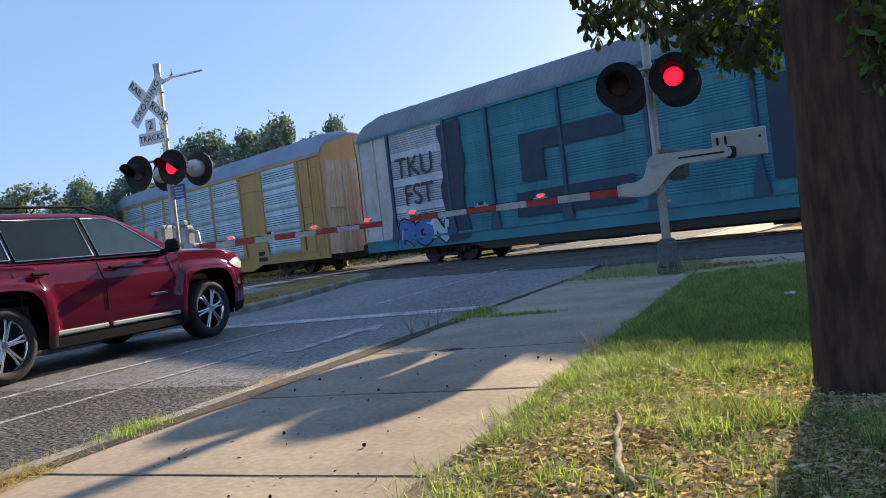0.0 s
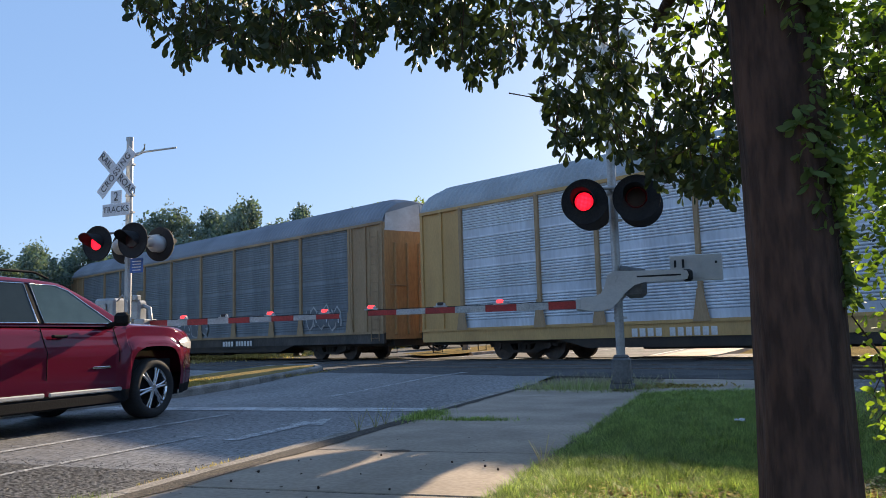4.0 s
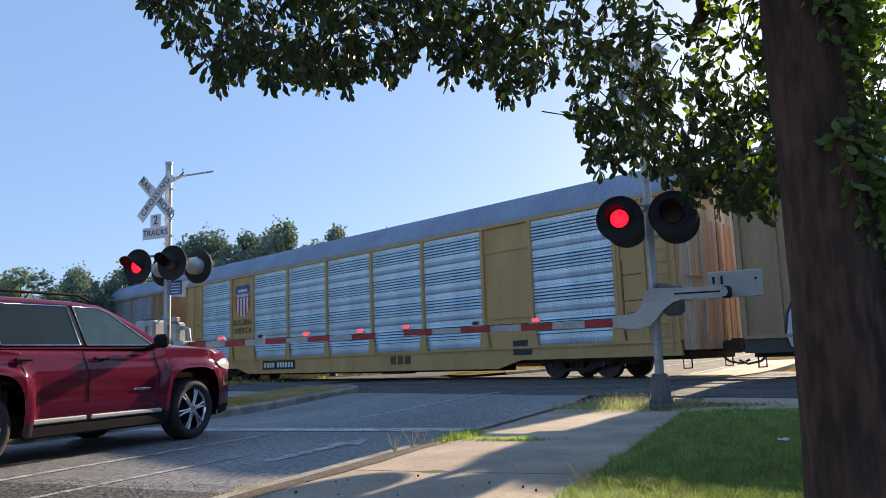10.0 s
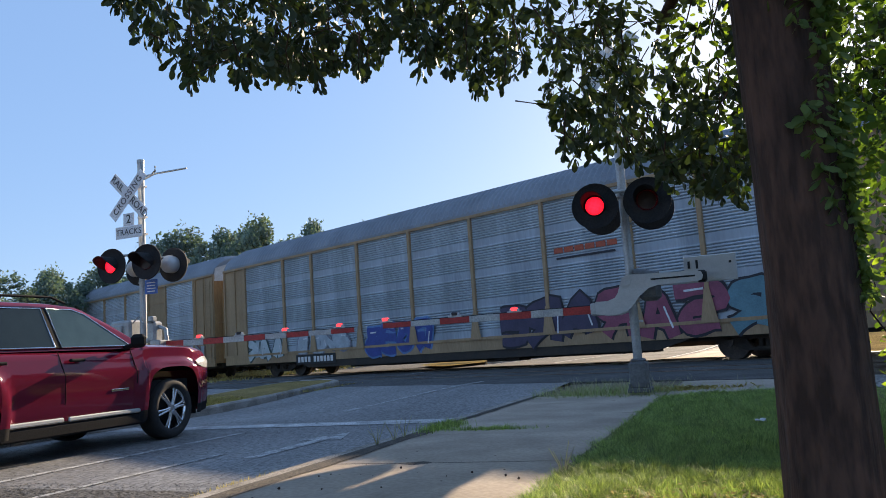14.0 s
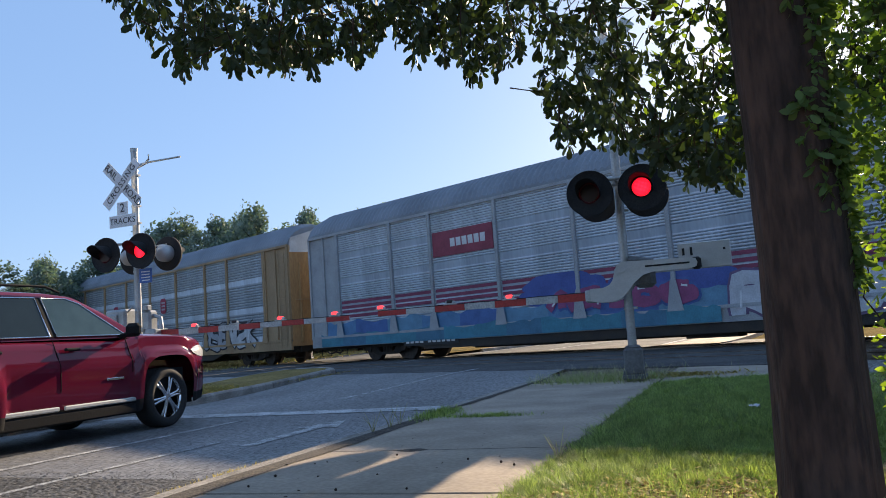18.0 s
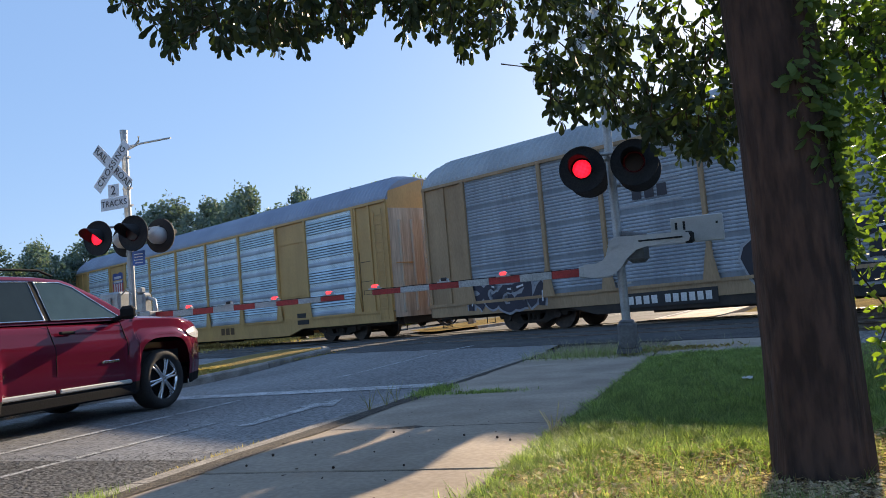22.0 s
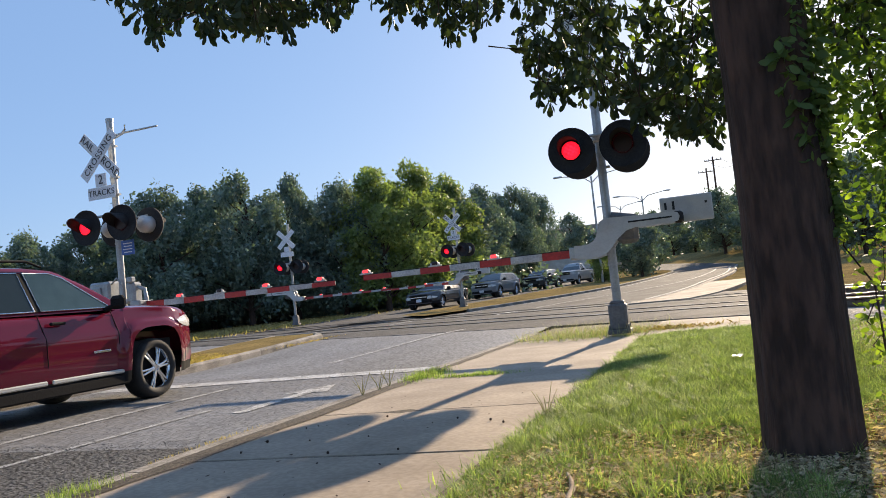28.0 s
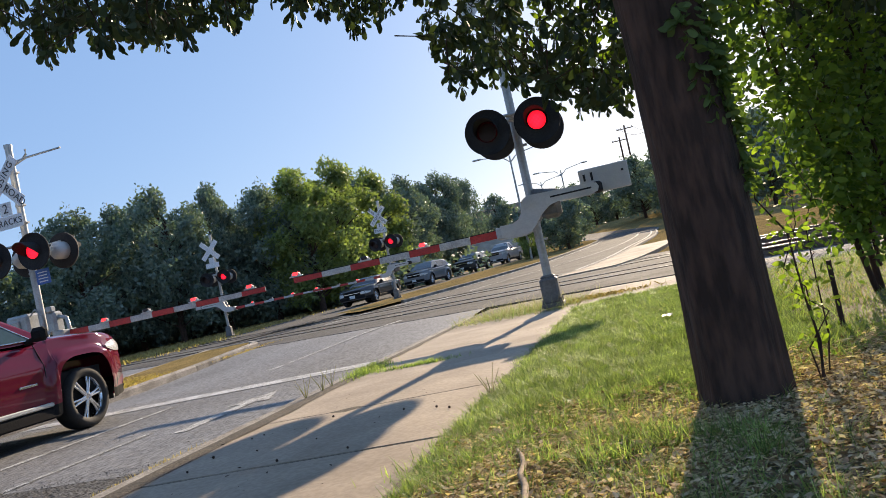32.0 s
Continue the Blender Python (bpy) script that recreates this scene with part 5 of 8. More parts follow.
def hand_paint(c):
    """A fat cartoon fist: palm, fingers and thumb, each with a dark outline."""
    rng = random.Random(5)
    y = -HALF - 0.05
    shapes = ((-6.2, 1.45, 1.9, 0.9), (-7.9, 2.0, 0.46, 1.1), (-7.05, 2.55, 0.46, 0.75), (-6.25, 2.85, 0.44, 0.95), (-5.5, 2.7, 0.44, 0.9), (-4.85, 2.2, 0.38, 0.8))
    mats = [spray(INK), spray((0.30, 0.50, 0.56))]
    for i, (x, z, rx, rz) in enumerate(shapes):
        m = Mesh()
        for k, g in ((0, 0.0), (1, 0.065)):
            blob(m, x, z, rx - g, rz - g, k, y - 0.010 * k - 0.0012 * i, rng, 3.0, wob=0.03)
        part("sprayed_finger" if i else "sprayed_palm", m, mats, c, "pale blue sprayed cartoon finger with a dark outline" if i else "pale blue sprayed cartoon palm")
    m = Mesh()
    blob(m, -7.05, 2.5, 0.28, 0.42, 0, y - 0.020, rng, wob=0.02)
    blob(m, -7.05, 2.5, 0.23, 0.37, 1, y - 0.024, rng, wob=0.02)
    for pts in ([(-7.4, 1.3), (-7.2, 1.75), (-6.4, 1.9), (-5.6, 1.9)], [(-5.85, 2.3), (-5.9, 2.9), (-5.7, 3.3)], [(-5.15, 1.9), (-5.2, 2.4), (-5.1, 2.9)], [(-7.3, 1.1), (-7.1, 0.8), (-6.6, 0.7)]):
        line = Mesh()
        brush(line, pts, 0.07, 0, y - 0.022)
        part("sprayed_line", line, mats, c)
    part("sprayed_nail", m, mats, c)
    x = Mesh()
    for k, (w, slot) in enumerate(((0.36, 0), (0.26, 1))):
        brush(x, [(-3.3, 1.15), (-2.8, 1.65), (-2.3, 2.15)], w, slot, -HALF - 0.056 - 0.02 * k)
        brush(x, [(-3.3, 2.15), (-2.8, 1.65), (-2.3, 1.15)], w, slot, -HALF - 0.064 - 0.02 * k)
    part("sprayed_cross", x, [spray((0.5, 0.52, 0.54)), spray(INK)], c, "black sprayed cross with a pale edge")


def stripes(c):
    m = Mesh()
    for k in range(4):
        z = 1.62 + 0.17 * k - (0.0 if k < 2 else 0.02)
        for i in range(1, 10):
            a, b = EDGES[i] + 0.1, EDGES[i + 1] - 0.1
            m.add([(a, -HALF - 0.01, z), (b, -HALF - 0.01, z), (b, -HALF - 0.01, z + 0.1), (a, -HALF - 0.01, z + 0.1)], [(0, 1, 2, 3)])
    part("stripes", m, spray((0.26, 0.04, 0.09)), c, "maroon stripes along the panels")


def emblem(c, x, z):
    m = Mesh()
    o = [(-0.3, -0.24), (-0.2, -0.36), (0.2, -0.36), (0.3, -0.24), (0.3, 0.24), (0.2, 0.36), (-0.2, 0.36), (-0.3, 0.24)]
    m.add([(x + a, -HALF - 0.012, z + b) for a, b in o], [tuple(range(8))], 0)
    for k in (-0.16, 0.0, 0.16):
        m.add([(x - 0.18, -HALF - 0.015, z + k - 0.04), (x + 0.18, -HALF - 0.015, z + k - 0.04), (x + 0.18, -HALF - 0.015, z + k + 0.04), (x - 0.18, -HALF - 0.015, z + k + 0.04)], [(0, 1, 2, 3)], 1)
    part("emblem", m, [spray((0.42, 0.04, 0.08)), spray((0.5, 0.45, 0.47))], c, "small red emblem with pale bars")


train = [build_car(spec) for spec in CARS]

# ---------------------------------------------------------------- crossing signals with gates
FLASH_START, FLASH_HALF = 0.402, 0.596
FLASHERS = []


def lens_data():
    m = Mesh()
    r = 0.122
    n = 28
    for y, slot in ((-0.012, 0), (0.012, 1)):
        ring = [(r * math.cos(2 * math.pi * i / n), y * 0.6, r * math.sin(2 * math.pi * i / n)) for i in range(n)]
        m.add([(0, y * 1.6, 0)] + ring, [(0, 1 + i, 1 + (i + 1) % n) for i in range(n)], slot, True)
    ring = [[(r * math.cos(2 * math.pi * i / n), y, r * math.sin(2 * math.pi * i / n)) for i in range(n + 1)] for y in (-0.0072, 0.0072)]
    m.sheet(ring, 1)
    return m.data("lens", [LIT, UNLIT])


LENS = lens_data()


def lamp_meshes():
    n = 40
    ring = Mesh()
    rows = []
    for r, y in ((0.135, 0.0), (0.298, 0.012), (0.303, 0.0), (0.303, 0.03), (0.29, 0.04), (0.135, 0.02)):
        rows.append([(r * math.cos(2 * math.pi * i / n), y, r * math.sin(2 * math.pi * i / n)) for i in range(n + 1)])
    ring.sheet(rows)
    cup = Mesh()
    rows = []
    for r, y in ((0.140, 0.0), (0.150, 0.02), (0.150, 0.16), (0.10, 0.24), (0.05, 0.26), (0.001, 0.265)):
        rows.append([(r * math.cos(2 * math.pi * i / n), y, r * math.sin(2 * math.pi * i / n)) for i in range(n + 1)])
    cup.sheet(rows)
    hood = Mesh()
    for rr in (0.150, 0.144):
        rows = []
        for i in range(n + 1):
            a = radians(-30) + radians(240) * i / n
            d = 0.30 * math.sin(radians(90) * min(1, min(i, n - i) / (n * 0.32)))
            rows.append([(rr * math.cos(a), 0.0, rr * math.sin(a)), (rr * math.cos(a), -d, rr * math.sin(a))])
        hood.sheet(rows)
    return ring.data("background_disc", BLACK), cup.data("housing", BLACK), hood.data("hood", BLACK)


RING, CUP, HOOD = lamp_meshes()
CUP_GREY = CUP.copy()
CUP_GREY.materials.clear()
CUP_GREY.materials.append(ALU)


def lamp(parent, at, flash, first_lit=False):
    housing = part("signal_lamp", CUP if flash else CUP_GREY, None, parent, "round black flashing lamp with hood" if flash else "round lamp seen from its grey back", at)
    part("background_disc", RING, None, housing)
    part("hood", HOOD, None, housing)
    lens = part("lens", LENS, None, housing, "red lens")
    if flash:
        FLASHERS.append((lens, Matrix.Identity(4), first_lit))
    else:
        lens.matrix_basis = pose(0, 0, 0, 0, 0, 180)
    return housing


def gate_arm(parent, x0, x1, y, z, lights, tip_gap=0.0):
    """A striped arm from x0 to x1 with lamps on top."""
    arm = part("gate_arm", Mesh().box(((x0 + x1) / 2, y, z), (abs(x1 - x0), 0.02, 0.05)), ARMWHITE, parent, "red and white striped gate arm")
    sgn = 1 if x1 > x0 else -1
    n = int(abs(x1 - x0) / 0.40)
    L = abs(x1 - x0) / n
    for i in range(n):
        hh = 0.105 - 0.035 * i / n
        c = x0 + sgn * (i + 0.5) * L
        part("stripe", Mesh().box((c, y, z), (L - 0.002, 0.032, hh), bevel=0.004), ARMRED if i % 2 == 0 else ARMWHITE, arm)
    cable = Mesh().tube([(x0 + sgn * abs(x1 - x0) * k / 14, y - 0.01, z + 0.056 - 0.015 * k / 14 + (0.006 if k % 2 else 0)) for k in range(15)], 0.006, 6)
    part("cable", cable, BLACK, arm)
    for i, f in enumerate(lights):
        x = x0 + (x1 - x0) * f
        b = Mesh()
        b.box((x, y, z + 0.075), (0.13, 0.06, 0.05), bevel=0.008).box((x, y, z + 0.055), (0.20, 0.05, 0.02), bevel=0.004)
        lp = part("arm_lamp", b, ALU, arm, "small lamp on the arm")
        part("lens", Mesh().box((x, y, z + 0.088), (0.10, 0.075, 0.055), bevel=0.015), LIT_SMALL if i % 2 == 0 or i == len(lights) - 1 else UNLIT, lp)
    return arm


def counterweight(parent, sgn, z=0.0):
    """The cast arm that carries the gate and its weight; sgn: the side to which the gate reaches."""
    o = [(-0.46, 1.10), (-0.46, 1.29), (-0.29, 1.29), (-0.20, 1.33), (-0.155, 1.40), (-0.12, 1.53), (-0.09, 1.62), (-0.02, 1.67), (0.15, 1.66), (0.84, 1.64), (0.90, 1.62), (0.92, 1.56), (0.90, 1.50), (0.84, 1.48), (0.36, 1.475), (0.24, 1.44), (0.12, 1.33), (0.03, 1.20), (-0.06, 1.11), (-0.18, 1.07), (-0.34, 1.07)]
    flip = Matrix.Diagonal((-sgn, 1, 1, 1))
    m = Mesh()
    for y in (-0.20, 0.12):
        m.plate([(x, q) for x, q in o], 0.025, at=flip @ Matrix.Translation((0, y, 0)))
        m.tube([(-0.03, y - 0.03, 1.55), (-0.03, y + 0.03, 1.55)], 0.05, 16, at=flip)
        m.box((0.55, y - 0.006, 1.565), (0.55, 0.022, 0.025), 1, at=flip)
        for a in range(8):
            m.tube([(-0.03 + 0.085 * math.cos(a * 0.785), y - 0.022, 1.55 + 0.085 * math.sin(a * 0.785)), (-0.03 + 0.085 * math.cos(a * 0.785), y + 0.02, 1.55 + 0.085 * math.sin(a * 0.785))], 0.011, 6, at=flip)
    low = Matrix.Translation((0, 0, 1.11 - 1.18 * 0.85)) @ Matrix.Diagonal((1, 1, 0.85, 1))
    part("swing_arm", m, [ALU, BLACK], parent, "cast aluminium swing arm of the gate", low)
    w = Mesh()
    w.box((1.01, 0.165, 1.69), (0.66, 0.05, 0.41), at=flip, bevel=0.012)
    for x, h in ((0.75, 0.11), (0.85, 0.13), (1.26, 0.035)):
        w.box((x, 0.138, 1.76), (0.03, 0.012, h), 1, at=flip)
    part("end_cap", Mesh().box((0.90, -0.04, 1.56), (0.13, 0.29, 0.17), at=flip, bevel=0.03), BLACK, parent, at=low)
    part("counterweight", w, [ALU, BLACK], parent, "flat pale counterweight plate", low)
    b = Mesh()
    b.box((0.24, 0.0, 1.40), (0.28, 0.2, 0.30), at=flip, bevel=0.06)
    b.tube([(0.05, -0.05, 1.70), (0.36, -0.05, 1.62)], 0.07, 14, at=flip)
    part("gate_mechanism", b, BASEGREY, parent, "dark gate motor housing", low)


def signal(at, sgn, reach, label, lamp_z=2.52, gap=0.38, board_z=3.72, board_turn=-2, board_y=-0.3, count_z=3.06, facing_text=True, swing=True):
    """A crossing mast. sgn: -1 when the gate reaches to -x, +1 to +x. The front looks along -y."""
    s = thing("crossing_signal", at, label, "crossing signal", "crossing signals")
    part("mast", Mesh().tube([(0, 0, 0.35), (0, 0, board_z + 0.65)], 0.058, 20).tube([(0, 0, board_z + 0.63), (0, 0, board_z + 0.69)], 0.066, 20), GALV, s, "galvanised steel mast")
    base = Mesh().box((0, 0, 0.22), (0.24, 0.24, 0.36), bevel=0.03).box((0, 0, 0.03), (0.30, 0.30, 0.06), bevel=0.01).box((0, 0, 0.41), (0.19, 0.19, 0.05), bevel=0.02)
    for a in (-1, 1):
        for b in (-1, 1):
            base.tube([(a * 0.12, b * 0.12, 0.05), (a * 0.12, b * 0.12, 0.12)], 0.018, 6)
    part("junction_box_base", base, BASEGREY, s, "grey cast junction box base")
    arm = Mesh()
    for y in (-0.30, 0.34):
        arm.tube([(-gap, y, lamp_z + 0.16), (gap, y, lamp_z + 0.16)], 0.022, 10)
        arm.tube([(0, y, lamp_z + 0.16), (0, 0, lamp_z + 0.16)], 0.028, 10)
    arm.box((0, 0.0, lamp_z + 0.16), (0.17, 0.17, 0.10), bevel=0.02)
    part("cross_arm", arm, GALV, s)
    for x, lit_first in ((-gap, False), (gap, True)):
        lamp(s, Matrix.Translation((x, -0.34, lamp_z)), True, lit_first)
        lamp(s, Matrix.Translation((x, 0.36, lamp_z)) @ pose(0, 0, 0, 0, 0, 180), False)
    for z in (0.9, 2.2, 3.05, 3.35, 3.9):
        part("clamp", Mesh().tube([(0, 0, z), (0, 0, z + 0.035)], 0.068, 16).box((0.085, 0, z + 0.017), (0.05, 0.05, 0.03)), GALV, s)
    bt = Matrix.Rotation(radians(board_turn), 4, 'Z') @ Matrix.Translation((0, board_y + 0.16, board_z - 3.93))
    st = Matrix.Rotation(radians(board_turn), 4, 'Z') @ Matrix.Translation((0, board_y + 0.12, count_z - 3.09))
    cb = part("crossbuck", Mesh().box((0, 0, 0), (1.02, 0.008, 0.20), at=bt @ Matrix.Translation((0, -0.16, 3.93)) @ pose(0, 0, 0, 0, 45, 0)).box((0, 0, 0), (1.02, 0.008, 0.20), at=bt @ Matrix.Translation((0, -0.172, 3.93)) @ pose(0, 0, 0, 0, -45, 0)), SIGNWHITE, s, "white crossed boards with black lettering")
    if facing_text:
        text_plate("RAIL", 0.17, bt @ Matrix.Translation((-0.235, -0.1685, 4.165)) @ pose(0, 0, 0, 0, 45, 0), cb)
        text_plate("ROAD", 0.17, bt @ Matrix.Translation((0.235, -0.1685, 3.695)) @ pose(0, 0, 0, 0, 45, 0), cb)
        text_plate("CROSSING", 0.16, bt @ Matrix.Translation((0, -0.180, 3.93)) @ pose(0, 0, 0, 0, -45, 0), cb, spacing=1.15)
    ts = part("track_count_sign", Mesh().box((0, -0.12, 3.33), (0.24, 0.008, 0.22), at=st).box((0, -0.12, 3.11), (0.60, 0.008, 0.21), at=st), SIGNWHITE, s, "white plate with black lettering")
    if facing_text:
        text_plate("2", 0.22, st @ Matrix.Translation((0, -0.1285, 3.33)), ts)
        text_plate("TRACKS", 0.145, st @ Matrix.Translation((0, -0.1285, 3.11)), ts, spacing=1.1)
    if swing:
        counterweight(s, sgn)
    bracket = Mesh().box((sgn * 0.42, -0.04, 1.11), (0.22, 0.34, 0.16), bevel=0.015)
    part("arm_bracket", bracket, GALV, s)
    gate_arm(s, sgn * 0.48, sgn * reach, -0.04, 1.11, (0.36, 0.64, 0.985) if reach < 4 else (0.2, 0.42, 0.66, 0.93))
    return s


right_signal = signal(pose(-1.46, 10.65, 0.03, 0, 0, 2), -1, 3.58, "railway crossing signal on a galvanised mast with a lowered gate", lamp_z=2.45, gap=0.335, board_z=4.40, count_z=3.55, board_y=-0.12, board_turn=0)
left_signal = signal(pose(-9.85, 10.95, 0.02, 0, 0, 0), 1, 4.12, "crossing signal in the median with crossed boards and lowered gate", swing=False)
bell = Mesh().tube([(0.0, 0, 4.10), (0.22, 0.02, 4.12), (0.30, 0.02, 4.18), (0.30, 0.02, 4.26)], 0.018, 8).tube([(0, 0, 4.04), (0.3, 0, 4.12), (1.0, 0.0, 4.12)], [0.024, 0.018, 0.016], 8)
part("top_bracket", bell, GALV, left_signal, "thin steel bracket on the mast top")
blue = part("notice", Mesh().box((0.25, -0.075, 2.12), (0.27, 0.006, 0.25)), BLUE, left_signal, "small blue notice with pale bars")
for k in range(4):
    part("notice_line", Mesh().box((0.25, -0.081, 2.19 - 0.05 * k), (0.19 - 0.02 * (k % 2), 0.003, 0.016)), SIGNWHITE, blue)
cab = Mesh().box((-0.40, 0.05, 1.30), (0.46, 0.36, 0.56), bevel=0.04).box((-0.46, -0.15, 1.34), (0.26, 0.05, 0.30), bevel=0.015).tube([(-0.26, -0.13, 1.22), (-0.26, -0.18, 1.22)], 0.09, 18)
part("gate_mechanism_case", cab, GALV, left_signal, "grey gate mechanism case")
part("gear_box", Mesh().box((0.24, 0.0, 1.34), (0.20, 0.22, 0.36), bevel=0.04).box((0.26, -0.08, 1.56), (0.12, 0.12, 0.10), bevel=0.02), GALV, left_signal, "small grey gear box on the mast")
part("conduit", Mesh().tube([(0.30, 0, 1.44), (0.47, 0, 1.38), (0.49, 0, 1.22), (0.49, 0, 0.6)], 0.035, 10).tube([(-0.16, -0.08, 1.52), (-0.02, -0.1, 1.62), (0.06, -0.08, 1.5)], 0.014, 8), GALV, left_signal, "bent grey conduit")
part("side_bracket", Mesh().box((0, 0.0, 1.20), (0.62, 0.06, 0.08), bevel=0.01), GALV, left_signal)
far_left_signal = signal(pose(-17.9, 30.15, 0.16, 0, 0, 8), 1, 4.4, "far railway crossing signal with a lowered gate", facing_text=False)
far_right_signal = signal(pose(-11.2, 33.1, 0.18, 0, 0, -4), -1, 3.9, "far railway crossing signal with a lowered gate beside the queue")

# ---------------------------------------------------------------- cars
CHROME = material("chrome", (0.75, 0.76, 0.78), (0.65, 0.66, 0.68), rough=0.18, metal=1.0, bump=0)
TINT = material("tinted_window", (0.02, 0.032, 0.034), (0.015, 0.024, 0.027), rough=0.03, scale=2, bump=0, spec=0.3, vary=0.02)
# glossy glass; part of the mirrored sky is put into its pale base colour
SCREEN = material("windscreen_glass", (0.16, 0.185, 0.195), (0.10, 0.12, 0.13), rough=0.04, scale=2, bump=0, spec=0.9, vary=0.03)
CLEAR = material("greenish_window", (0.050, 0.090, 0.094), (0.03, 0.058, 0.062), rough=0.04, scale=1.5, bump=0, spec=0.5, vary=0.02)
PLASTIC = material("dark_plastic", (0.014, 0.014, 0.016), (0.02, 0.02, 0.02), rough=0.85, bump=0.1, spec=0.12)
LAMPGLASS = material("headlamp_glass", (0.62, 0.62, 0.60), (0.5, 0.5, 0.5), rough=0.12, bump=0, spec=0.8)
AMBER = material("amber_reflector", (0.5, 0.13, 0.02), rough=0.2, bump=0)
TAILRED = material("tail_lamp_red", (0.35, 0.01, 0.015), rough=0.15, bump=0)


def car_paint(name, c, d=None):
    return material(name, c, d or [v * 0.9 for v in c], rough=0.5, scale=0.8, fine=200, vary=0.05, bump=0.0, coat=0.9, spec=0.0)


def wheel_data(r, name="wheel"):
    tyre = Mesh()
    n = 36
    rows = []
    for rr, x in ((0.68, 0.0), (0.73, -0.02), (0.90, -0.03), (0.98, 0.0), (1.0, 0.05), (1.0, 0.17), (0.98, 0.22), (0.90, 0.24), (0.62, 0.22)):
        rows.append([(-x, r * rr * math.cos(2 * math.pi * i / n), r * rr * math.sin(2 * math.pi * i / n)) for i in range(n + 1)])
    tyre.sheet(rows)
    rim = Mesh()
    rows = []
    for rr, x in ((0.72, 0.0), (0.70, 0.012), (0.66, 0.03), (0.63, 0.10), (0.62, 0.2)):
        rows.append([(-x, r * rr * math.cos(2 * math.pi * i / n), r * rr * math.sin(2 * math.pi * i / n)) for i in range(n + 1)])
    rim.sheet(rows)
    rim.tube([(0.0, 0, 0), (-0.05, 0, 0)], 0.06 * r / 0.37, 16)
    for k in range(6):
        a = 2 * math.pi * k / 6 + 0.2
        for off in (-0.12, 0.12):
            p = lambda q, aa, x: (x, q * r * math.cos(aa), q * r * math.sin(aa))
            rim.tube([p(0.1, a + off * 2.0, -0.012), p(0.35, a + off * 0.9, -0.008), p(0.68, a + off * 0.9, -0.02)], [0.022 * r / 0.37, 0.016 * r / 0.37, 0.017 * r / 0.37], 8)
    disc = Mesh().tube([(-0.10, 0, 0), (-0.12, 0, 0)], 0.40 * r, 24)
    disc.tube([(-0.13, 0, 0), (-0.14, 0, 0)], 0.60 * r, 24)
    return tyre.data("tyre", RUBBER), rim.data("rim", CHROME), disc.data("brake_disc", PLASTIC)


